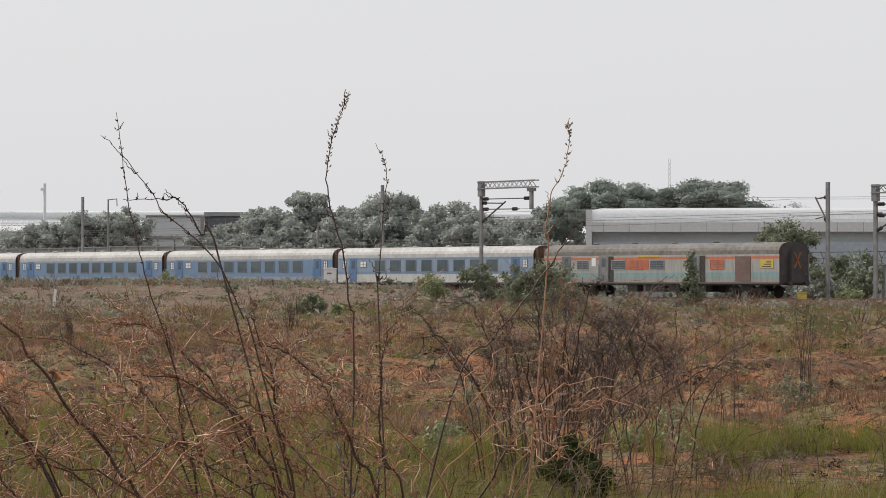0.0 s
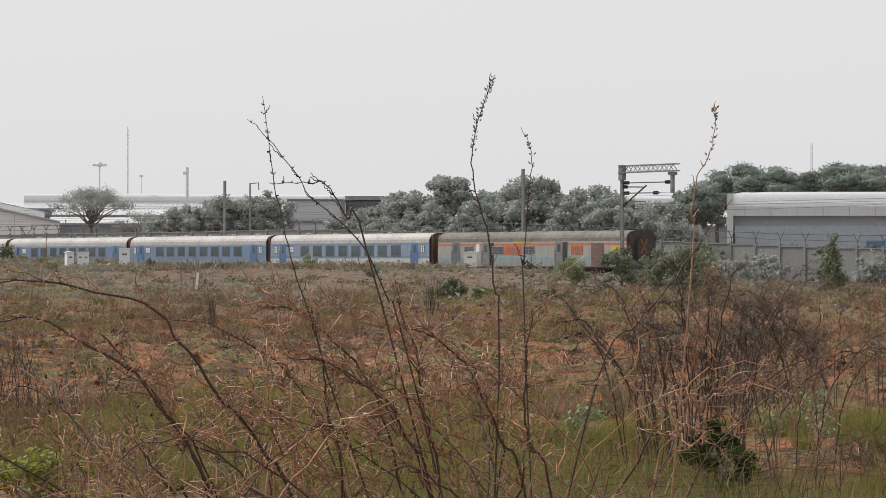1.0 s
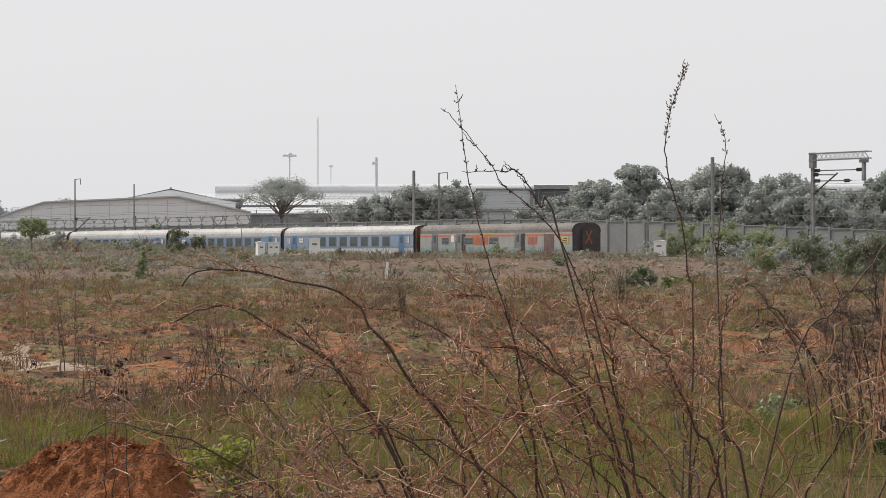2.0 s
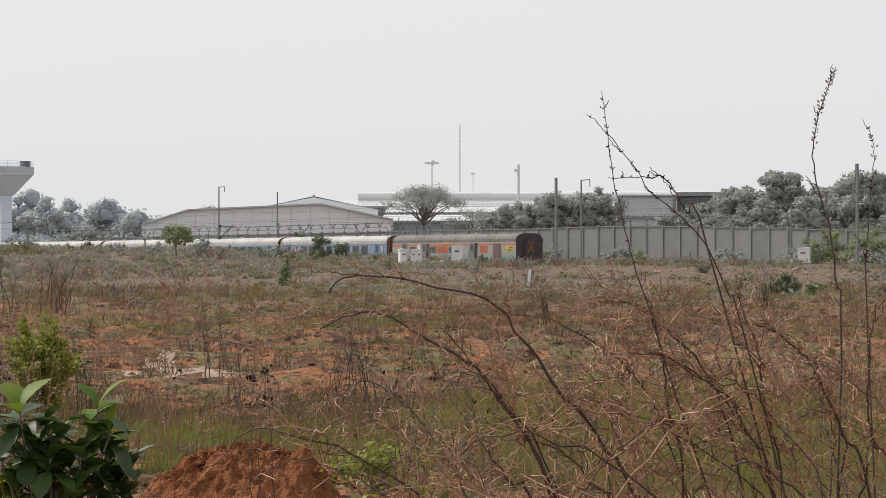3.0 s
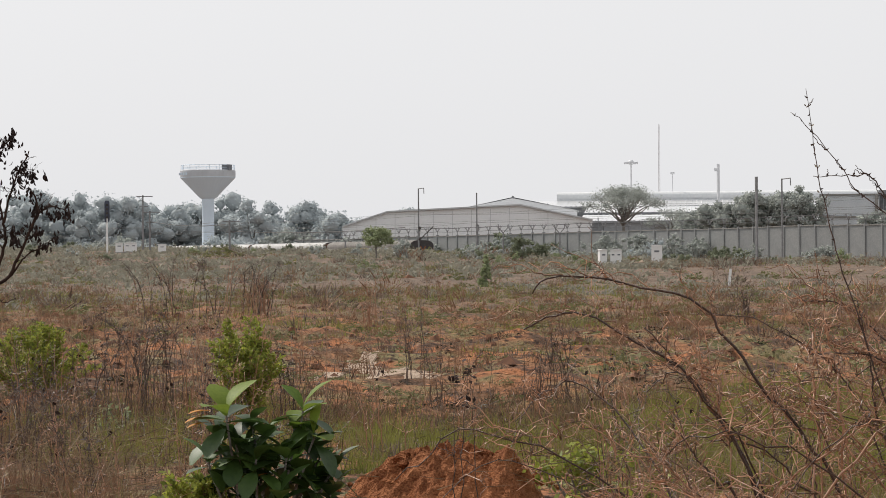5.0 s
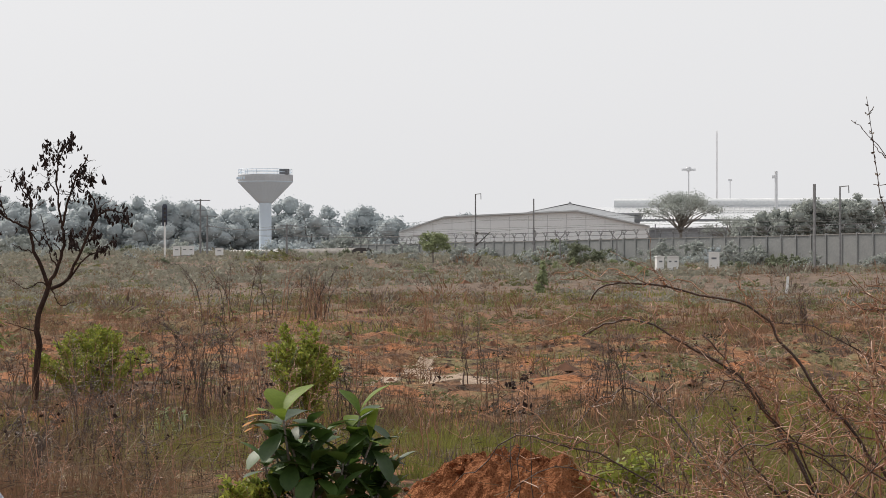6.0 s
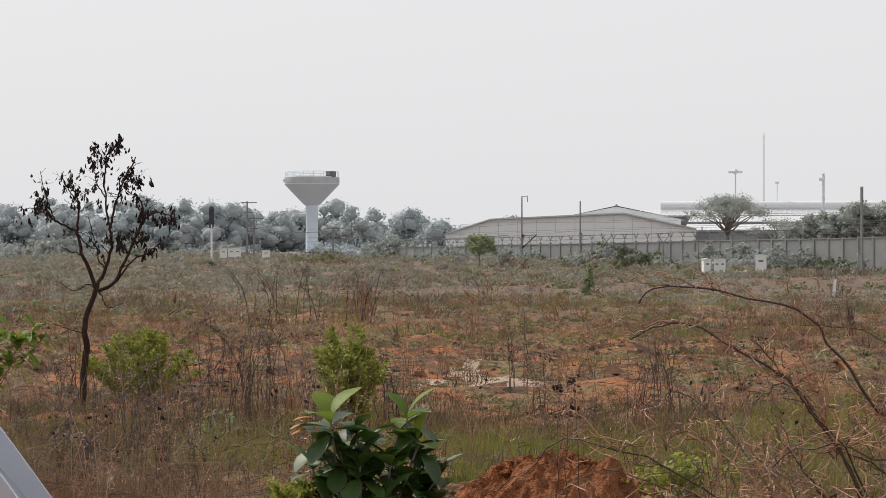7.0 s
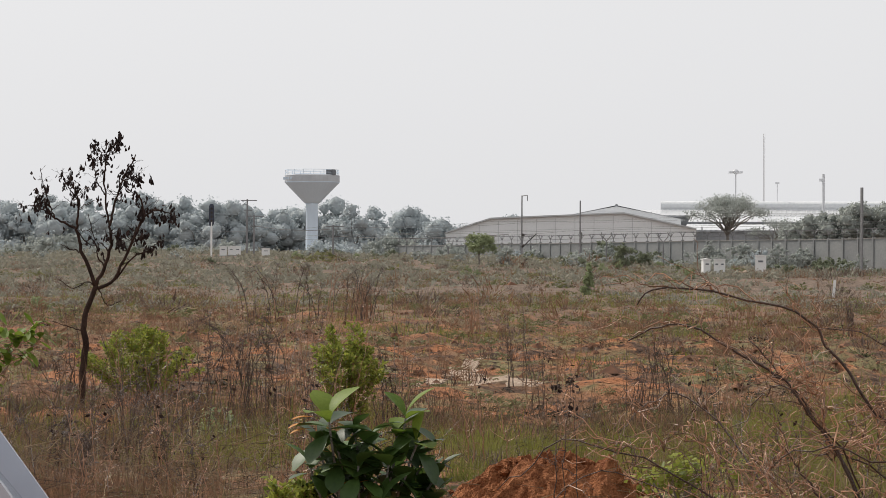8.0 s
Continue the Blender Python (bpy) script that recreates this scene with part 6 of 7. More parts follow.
    leading_stem(t, rng, 0.34, 0.0098, 12, 0, (0.50, 0.0), (0.16, 0.80), (0.06, 1.01), (-0.02, 1.12), (-0.09, 1.22), (-0.15, 1.30), (-0.25, 1.36), (-0.38, 1.43), (-0.51, 1.50), (-0.64, 1.49), (-0.74, 1.44))
    leading_stem(t, rng, 0.34, 0.009, 4, 0, (0.33, 0.0), (0.07, 0.79), (0.00, 0.85), (-0.09, 0.97), (-0.18, 1.09))
    leading_stem(t, rng, 0.34, 0.0088, 7, 0, (0.42, 0.0), (0.11, 0.90), (0.02, 1.07), (-0.03, 1.14), (-0.10, 1.25), (-0.28, 1.45))
    leading_stem(t, rng, 0.34, 0.007, 14, 0, (0.9, 0.0), (0.55, 1.1), (0.2, 1.45), (-0.1, 1.5))
    leading_stem(t, rng, 0.34, 0.0075, 14, 0, (1.0, 0.0), (0.8, 1.1), (0.5, 1.5), (0.3, 1.55))
    t = thorn_shrub(0.80, 21.6, 23, "dense bare rust-red thorn shrub with upright stems", 44, 0.5, 1.7, 0.36, 0.26, 16, 0.008)
    rng = np.random.default_rng(23)
    leading_stem(t, rng, 0.36, 0.011, 14, 0, (-0.1, 0.0), (-0.2, 1.0), (-0.38, 1.55))
    leading_stem(t, rng, 0.36, 0.011, 14, 0, (0.0, 0.0), (0.15, 1.1), (0.22, 1.65))
    thorn_shrub(2.0, 27.9, 24, "dense bare rust-brown shrub with a twiggy crown", 40, 0.6, 1.5, 0.42, 0.32, 14, 0.008)
    thorn_shrub(1.55, 22.5, 25, "bare rust-brown thorn shrub standing in grass", 26, 0.6, 1.35, 0.4, 0.35, 12, 0.007)
    thorn_shrub(0.2, 13.2, 26, bare, 8, 0.9, 1.35, 0.34, 0.4, 9, 0.005)
    thorn_shrub(-0.9, 12.6, 27, bare, 8, 0.9, 1.3, 0.34, 0.4, 9, 0.005)
    thorn_shrub(-2.1, 13.0, 28, bare, 16, 0.5, 0.95, 0.34, 0.4, 12, 0.0055)
    thorn_shrub(-10.5, 28.4, 29, "bare dark brown twiggy thicket", 30, 0.75, 1.25, 0.3, 0.3, 9, 0.006)
    thorn_shrub(-8.2, 18.0, 30, "low dark dead twiggy weeds", 26, 0.7, 0.75, 0.25, 0.3, 9, 0.004)
    thorn_shrub(-27.3, 79.5, 31, "broad bare rust-brown shrub in the field", 46, 2.4, 2.0, 0.6, 0.3, 10, 0.014)
    weeds = "thin upright dead weed with withered leaves"
    near_stand = ((-4.22, 17.5, 1.28, 3, 60), (-3.4, 17.8, 1.15, 6, 10), (-3.0, 18.6, 1.0, 5, 8), (-7.9, 19.4, 1.25, 4, 14), (-6.9, 19.8, 1.0, 9, 6), (-7.4, 21.0, 0.95, 8, 0), (-6.9, 33.0, 1.1, 14, 0), (-8.9, 18.2, 1.0, 5, 10), (4.7, 35.0, 1.7, 8, 10), (5.0, 36.0, 1.3, 6, 0), (2.9, 26.8, 1.3, 4, 12), (-5.9, 24.0, 0.8, 7, 0), (-10.4, 24.6, 1.1, 7, 0), (-1.9, 60.0, 1.1, 10, 0), (-9.6, 70.0, 1.1, 12, 0), (-17.5, 62.0, 1.2, 12, 0))
    mid_stand = ((-5.0, 90.0, 1.4, 14, 0), (-26.0, 80.0, 1.5, 14, 0), (-6.6, 30.2, 0.9, 9, 0), (-5.2, 28.4, 0.8, 8, 8), (-8.3, 20.2, 1.15, 7, 6), (-7.7, 22.5, 1.0, 9, 0), (-9.2, 21.6, 1.0, 7, 0), (-6.4, 17.6, 0.9, 5, 10), (-5.6, 17.9, 0.8, 4, 0), (-9.9, 19.4, 1.0, 6, 8), (-2.3, 19.0, 0.9, 6, 0), (3.6, 29.5, 1.1, 7, 6), (-8.2, 26.0, 1.0, 9, 0), (-9.6, 27.2, 1.5, 4, 12), (-10.6, 28.6, 1.3, 5, 0), (-8.9, 28.8, 1.4, 4, 0))
    far_stand = ((-9.9, 25.2, 1.1, 5, 6), (-11.6, 27.0, 1.2, 5, 0), (-12.2, 33.0, 1.3, 6, 0), (-10.9, 33.5, 1.4, 5, 0), (-7.6, 30.0, 1.2, 5, 8), (-13.0, 36.5, 1.4, 6, 0), (-9.8, 37.0, 1.3, 6, 0), (-6.0, 21.4, 1.0, 4, 8), (-4.0, 21.0, 1.1, 4, 10), (-11.0, 22.4, 1.2, 5, 0), (-15.6, 35.0, 1.3, 6, 0), (-7.4, 16.6, 0.75, 9, 16), (-6.9, 17.2, 0.8, 8, 12), (-6.5, 16.4, 0.7, 8, 10), (-7.9, 17.4, 0.85, 8, 14), (-5.9, 17.0, 0.65, 6, 10))
    for i, (x, y, h, nst, leafy) in enumerate(near_stand + mid_stand + far_stand):
        rng = np.random.default_rng(1000 + i)
        t = thing("dead_weed", facing(x, y), weeds if leafy else "clump of bare dead twiggy stems", "weed", "dead weeds")
        for j in range(nst):
            b, k = rng.normal(0, 0.10), rng.normal(0, 0.10)
            hh = h * rng.uniform(0.65, 1.05)
            st = stem(t, rng, [(b, rng.normal(0, 0.06), -0.05), (b + k * 0.4, rng.normal(0, 0.06), hh * 0.5), (b + k * 1.3, rng.normal(0, 0.1), hh)], (0.003 + 0.0001 * y), 7, 0.2 * h, M["twig" if i % 2 else "twig_dark"], droop=0.0, from_u=0.3, sub=1, steps=12)
            if leafy:
                lf = leaf_cloud(rng, [(b + k * 1.2, 0, hh * 0.92), (b + k * 0.9, 0, hh * 0.75)], [0.09, 0.08], max(2, leafy // nst), 0.018)
                part("dead_foliage", lf, M["leaf_dead"], st, "withered brown leaves", kind="stuff")


foreground()


def blade_leaf(m, p, d, up, length, width, curl=0.25, fold=0.18):
    """A broad leaf with a midrib fold: from p along d."""
    d, up = Vector(d).normalized(), Vector(up)
    side = d.cross(up).normalized()
    nrm = side.cross(d)
    rows = []
    for i, wv in enumerate((0.10, 0.36, 0.66, 0.90, 1.0, 0.84, 0.22)):
        u = i / 6
        c = Vector(p) + d * length * u - nrm * curl * length * u * u
        rows.append((c + side * width * wv + nrm * fold * width * wv, c, c - side * width * wv + nrm * fold * width * wv))
    fs = []
    for i in range(6):
        for j in range(2):
            fs.append((3 * i + j, 3 * i + j + 1, 3 * i + j + 4, 3 * i + j + 3))
    m.add([q for r in rows for q in r], fs)


def feathery_shrub(x, y, seed, h, half, count, label):
    """Upright sprays fanning from one root, each set with small paired leaves on short side shoots."""
    rng = np.random.default_rng(seed)
    t = thing("leafy_shrub", facing(x, y), label, "shrub", "leafy shrubs")
    for k in range(count):
        a, u = rng.uniform(0, 2 * np.pi), rng.uniform(0, 1) ** 0.6
        ox, oy = half * u * np.cos(a), half * u * np.sin(a)
        top = h * rng.uniform(0.72, 1.05) * (1 - 0.35 * u ** 2)
        run = wobble(rng, [(ox * 0.25, oy * 0.25, -0.05), (ox * 0.6, oy * 0.6, top * 0.5), (ox * 0.95, oy * 0.95, top * 0.85), (ox * 1.15, oy * 1.15, top)], 20, 0.008)
        m, g = Mesh(), Mesh()
        twig_run(m, rng, run, 0.005, 0.4, 3)
        for i in range(4, 21):
            for q in range(3):
                b = rng.uniform(0, 2 * np.pi)
                d = np.array((np.cos(b), np.sin(b), rng.uniform(0.3, 1.3)))
                d /= np.linalg.norm(d)
                reach = rng.uniform(0.05, 0.13) * (1.25 - 0.03 * i)
                p = run[i]
                m.tube([p, p + d * reach], [0.0016, 0.001], 3)
                for w in (0.3, 0.5, 0.7, 0.9, 1.0):
                    o = p + d * reach * w
                    e = d * 0.7 + rng.normal(0, 0.55, 3)
                    e *= rng.uniform(0.028, 0.056) / np.linalg.norm(e)
                    sd = np.cross(e, rng.normal(0, 1, 3))
                    sd *= rng.uniform(0.008, 0.014) / np.linalg.norm(sd)
                    g.add([o, o + e * 0.5 + sd, o + e, o + e * 0.5 - sd], [(0, 1, 2, 3)])
        st = part("stem", m, M["twig"], t)
        part("foliage", g, M["leaf_fresh"], st, "small yellow-green leaves", kind="stuff")


def big_leaf_plant():
    t = thing("broad_leaf_plant", facing(-4.42, 13.3), "glossy green broad-leaved bush with a few orange leaves", "plant")
    rng = np.random.default_rng(41)
    # rosettes: across, up, leaves, leaf length
    for k, (u, v, n, s) in enumerate(((-0.15, 0.92, 12, 0.21), (0.245, 0.93, 11, 0.175), (-0.2, 0.8, 9, 0.18), (0.3, 0.8, 9, 0.18), (0.05, 0.8, 10, 0.17), (-0.05, 0.72, 10, 0.2), (0.155, 0.7, 11, 0.2), (0.33, 0.68, 10, 0.19), (-0.12, 0.63, 10, 0.19), (0.05, 0.6, 10, 0.2), (0.25, 0.58, 10, 0.19), (-0.24, 0.68, 8, 0.16), (0.2, 0.84, 9, 0.16), (0.12, 0.5, 10, 0.18), (-0.1, 0.5, 9, 0.18), (0.36, 0.55, 8, 0.17), (-0.02, 0.86, 8, 0.15), (-0.18, 0.55, 11, 0.17), (0.4, 0.62, 10, 0.16), (0.2, 0.62, 12, 0.18), (0.0, 0.7, 12, 0.18), (0.3, 0.73, 11, 0.17), (-0.1, 0.77, 11, 0.17), (0.1, 0.64, 12, 0.17), (0.38, 0.5, 10, 0.17), (-0.22, 0.47, 10, 0.17))):
        y0 = rng.normal(0, 0.1)
        m = Mesh()
        twig_run(m, rng, wobble(rng, [(0.02 * (k % 5), 0, 0), (u * 0.6, y0 * 0.6, v * 0.55), (u, y0, v - 0.02)], 8, 0.006), 0.010, 0.6, 5)
        br = part("branch", m, M["bark"], t)
        n, s = max(6, n - 3), s * 1.04
        for j in range(n):
            a = 2.4 * j + rng.normal(0, 0.35)
            e = 1.15 - 1.9 * j / n + rng.normal(0, 0.2)
            d = (math.cos(a) * math.cos(e), math.sin(a) * math.cos(e), math.sin(e))
            up = (-math.cos(a) * math.sin(e), -math.sin(a) * math.sin(e), math.cos(e))
            lf = Mesh()
            blade_leaf(lf, (u, y0, v - 0.012 * j), d, up, s * rng.uniform(0.7, 1.08), s * 0.3 * rng.uniform(0.85, 1.15), rng.uniform(0.15, 0.6), rng.uniform(0.08, 0.3))
            part("leaf", lf, M["leaf_young"] if j < 3 and k in (0, 1, 3, 12) else M["leaf_glossy"], br, smooth=True)
    for u, v in ((-0.30, 0.89), (-0.29, 0.86), (-0.28, 0.92), (-0.2, 0.74), (0.0, 0.60), (-0.06, 0.58)):
        lf = Mesh()
        blade_leaf(lf, (u + 0.06, -0.1, v), (-1, -0.3, rng.uniform(-0.2, 0.5)), (0, 0, 1), 0.12, 0.03, 0.3)
        part("leaf", lf, M["leaf_orange"], t, "withered orange leaf")
    for i, (x, y, h, w, n, leaf, label) in enumerate((
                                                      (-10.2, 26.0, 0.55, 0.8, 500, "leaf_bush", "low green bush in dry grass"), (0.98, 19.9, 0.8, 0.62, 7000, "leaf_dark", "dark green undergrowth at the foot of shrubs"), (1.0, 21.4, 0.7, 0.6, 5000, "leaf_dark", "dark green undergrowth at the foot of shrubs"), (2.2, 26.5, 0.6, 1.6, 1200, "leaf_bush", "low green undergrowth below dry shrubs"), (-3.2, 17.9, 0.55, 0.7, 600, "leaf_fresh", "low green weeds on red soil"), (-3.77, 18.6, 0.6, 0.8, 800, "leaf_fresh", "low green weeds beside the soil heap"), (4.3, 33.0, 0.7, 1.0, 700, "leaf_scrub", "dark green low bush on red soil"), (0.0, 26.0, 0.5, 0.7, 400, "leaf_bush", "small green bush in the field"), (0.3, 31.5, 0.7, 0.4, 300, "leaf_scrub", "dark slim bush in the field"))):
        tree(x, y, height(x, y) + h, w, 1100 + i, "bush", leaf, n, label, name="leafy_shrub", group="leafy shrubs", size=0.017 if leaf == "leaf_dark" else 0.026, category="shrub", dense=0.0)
    feathery_shrub(-8.6, 25.6, 51, 1.12, 0.36, 34, "upright yellow-green small-leaved shrub")
    feathery_shrub(-13.15, 31.4, 52, 0.95, 0.7, 44, "yellow-green feathery bush in dry grass")
    feathery_shrub(-4.72, 13.2, 53, 0.62, 0.15, 12, "small-leaved pale green undergrowth")
    t = thing("leafy_shrub", facing(-5.45, 10.73), "light green leafy shrub reaching in beside the car", "shrub", "leafy shrubs")
    for k, (u, v) in enumerate(((0.25, 1.50), (0.30, 1.46), (0.385, 1.52), (0.40, 1.45), (0.23, 1.41), (0.31, 1.43), (0.14, 1.55), (0.1, 1.45), (0.17, 1.36), (0.05, 1.3), (0.2, 1.3))):
        y0 = rng.normal(0, 0.06)
        st = stem(t, rng, [(0.02 * (k % 3), 0, -0.05), (0.02 + u * 0.1, y0 * 0.5, 0.9), (u * 0.5, y0, v - 0.2), (u, y0, v)], 0.005, 2, 0.12, M["twig"], "branch", droop=0.0, from_u=0.7, sub=0, steps=14)
        for j in range(17):
            a, e = 2.4 * j + rng.normal(0, 0.3), rng.uniform(-0.7, 1.0)
            lf = Mesh()
            blade_leaf(lf, (u - 0.006 * j, y0, v - 0.007 * j), (math.cos(a) * math.cos(e), math.sin(a) * math.cos(e), math.sin(e)), (-math.cos(a) * math.sin(e), -math.sin(a) * math.sin(e), math.cos(e)), rng.uniform(0.05, 0.09), rng.uniform(0.013, 0.021), rng.uniform(0, 0.3), 0.15)
            part("leaf", lf, M["leaf_young"], st, smooth=True)


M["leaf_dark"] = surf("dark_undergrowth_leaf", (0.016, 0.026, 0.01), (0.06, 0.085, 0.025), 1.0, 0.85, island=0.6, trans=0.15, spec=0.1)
M["leaf_young"] = surf("young_leaf", (0.08, 0.14, 0.018), (0.22, 0.29, 0.045), 4.0, 0.55, per_object=0.6, trans=0.4, spec=0.25)
M["leaf_fresh"] = surf("fresh_leaf", (0.08, 0.12, 0.024), (0.46, 0.48, 0.09), 1.0, 0.5, island=0.7, trans=0.4)
big_leaf_plant()


def dead_tree():
    t = thing("dead_tree", facing(-13.03, 29.26), "small crooked tree with hanging dead brown leaves", "tree")
    rng = np.random.default_rng(77)
    base = height(-13.03, 29.26)

    def at(*way):
        return [(u, 0.0, v - base) for u, v in way]

    m = Mesh()
    m.tube(wobble(rng, [(0.0, 0, -0.1)] + at((0.007, 0.49), (0.045, 0.855), (0.005, 1.014), (0.05, 1.205), (0.155, 1.52)), 16, 0.006), [0.045 - 0.001 * i for i in range(17)], 8)
    part("trunk", m, M["dead_bark"], t)

    def limb(radius, lean, twigs, tufts, *way):
        """A limb through (across, up) turns, leaning back or forth, with tufts of dead leaves on its outer part."""
        pts = [(u, lean * k / (len(way) - 1), v) for k, (u, _, v) in enumerate(at(*way))]
        run = wobble(rng, pts, 18, 0.004)
        st = stem(t, rng, pts, radius, twigs, 0.2, M["dead_bark"], "limb", droop=0.05, from_u=0.35, sub=1, steps=18, kink=0.002, tip=0.4)
        if not tufts:
            return
        g = Mesh()
        for j in range(tufts):
            c = run[int(rng.integers(10, 19))] + rng.normal(0, 0.055, 3) + np.array((0, 0, -0.01))
            loose = rng.random() < 0.45
            for q in range(int(rng.integers(1, 3)) if loose else int(rng.integers(4, 9))):
                p = c + rng.normal(0, 0.02, 3) * np.array((0.8, 1, 1.5))
                blade_leaf(g, Vector(p), (rng.normal(0, 0.28), rng.normal(0, 0.3), -1), (rng.normal(0, 1), -1, 0.2), rng.uniform(0.03, 0.075), rng.uniform(0.009, 0.018), rng.uniform(-0.7, 0.7), 0.7)
        part("dead_foliage", g, M["leaf_dead"], st, "hanging dead brown leaves", kind="stuff")

    limb(0.026, 0.1, 5, 4, (0.15, 1.50), (0.039, 1.776), (-0.035, 1.998), (-0.09, 2.173), (-0.209, 2.235), (-0.342, 2.298))
    limb(0.012, 0.1, 8, 19, (-0.33, 2.29), (-0.42, 2.40), (-0.495, 2.56))
    limb(0.009, 0.1, 8, 6, (-0.33, 2.29), (-0.45, 2.62), (-0.50, 2.88))
    limb(0.008, 0.15, 6, 8, (-0.33, 2.29), (-0.556, 2.438), (-0.76, 2.405))
    limb(0.015, -0.15, 9, 24, (-0.08, 2.163), (-0.059, 2.348), (-0.063, 2.506), (-0.118, 2.665), (-0.18, 2.79))
    limb(0.009, 0.1, 6, 5, (-0.063, 2.506), (-0.20, 2.70), (-0.26, 2.86))
    limb(0.008, -0.1, 5, 1, (-0.09, 2.173), (0.06, 1.999), (0.17, 1.968))
    limb(0.024, 0.05, 9, 8, (0.155, 1.51), (0.251, 1.73), (0.322, 2.001), (0.311, 2.192), (0.269, 2.35), (0.235, 2.7))
    limb(0.011, 0.1, 9, 18, (0.236, 2.69), (0.26, 2.95), (0.35, 3.15), (0.43, 3.2))
    limb(0.009, 0.1, 8, 14, (0.236, 2.69), (0.25, 2.95), (0.16, 3.15))
    limb(0.009, -0.15, 9, 15, (0.245, 2.573), (0.15, 2.75), (0.08, 3.05))
    limb(0.017, 0.1, 12, 22, (0.311, 2.208), (0.341, 2.383), (0.393, 2.574), (0.487, 2.814), (0.605, 3.054))
    limb(0.008, 0.1, 8, 11, (0.46, 2.74), (0.58, 2.78), (0.66, 2.82))
    limb(0.022, -0.1, 10, 20, (0.17, 1.47), (0.362, 1.572), (0.487, 1.843), (0.658, 2.226), (0.689, 2.45), (0.62, 2.58))
    limb(0.012, -0.2, 9, 9, (0.39, 1.585), (0.55, 1.811), (0.771, 1.94), (0.882, 2.037))
    limb(0.013, 0.1, 12, 24, (0.645, 2.20), (0.75, 2.36), (0.9, 2.40), (1.10, 2.31))
    limb(0.009, -0.2, 8, 13, (0.52, 1.92), (0.45, 2.02), (0.39, 2.12))
    limb(0.009, 0.2, 7, 8, (0.56, 2.0), (0.64, 2.06), (0.70, 2.13))
    limb(0.010, 0.15, 6, 3, (0.251, 1.73), (0.177, 1.841), (0.145, 2.0), (0.057, 2.349))
    limb(0.009, 0.1, 5, 0, (0.142, 1.507), (0.041, 1.554), (-0.11, 1.474), (-0.284, 1.584))
    limb(0.008, -0.1, 4, 0, (0.19, 1.47), (0.285, 1.285), (0.443, 1.333))
    limb(0.008, 0.1, 4, 0, (0.01, 0.976), (-0.17, 1.029), (-0.359, 1.092))


dead_tree()


def mound():
    """A heap of fresh-dug red soil with clods."""
    n, vs, fs = 96, [], []
    for j in range(n + 1):
        for i in range(n + 1):
            u, v = (i / n - 0.5) * 2.4, (j / n - 0.5) * 2.4
            bend = noise.noise(Vector((u * 1.7, v * 1.7, 9))) * 0.16
            r = math.hypot(u / 0.78, v / 0.85) + bend
            h = 0.29 * max(0.0, 1 - max(0.0, r) ** 2.1) if r < 1 else 0
            f = min(1, h * 5)
            h += f * (noise.noise(Vector((u * 3.2, v * 3.2, 4))) * 0.09 + (0.12 - abs(noise.noise(Vector((u * 5, v * 5, 1)))) * 0.3) + abs(noise.noise(Vector((u * 13, v * 13, 2)))) * 0.09 + noise.noise(Vector((u * 24, v * 24, 6))) * 0.03)
            vs.append((u, v, h - 0.05 - 0.3 * max(0.0, r - 1.0)))
    for j in range(n):
        for i in range(n):
            a = j * (n + 1) + i
            fs.append((a, a + 1, a + n + 2, a + n + 1))
    m = Mesh()
    m.v, m.f = vs, fs
    t = thing("soil_mound", facing(-4.76, 18.72), "heap of fresh loose red soil with clods", "mound")
    part("loose_soil", m, M["mound"], t)
    rng = np.random.default_rng(3)
    for k in range(70):
        a, r = rng.uniform(0, 6.28), rng.uniform(0.2, 1.0)
        s = rng.uniform(0.015, 0.045)
        c = Mesh()
        c.lathe([(0.0, -0.6 * s), (0.75 * s, -0.4 * s), (s, 0.0), (0.7 * s, 0.5 * s), (0.0, 0.65 * s)], 7, (r * math.cos(a), r * 0.8 * math.sin(a), 0.0))
        c.v = [(x + rng.normal(0, s * 0.15), y + rng.normal(0, s * 0.15), z + rng.normal(0, s * 0.15) + max(0.0, 0.40 * max(0.0, 1 - r ** 1.5 * 1.15))) for x, y, z in c.v]
        part("clod", c, M["mound"], t)


mound()


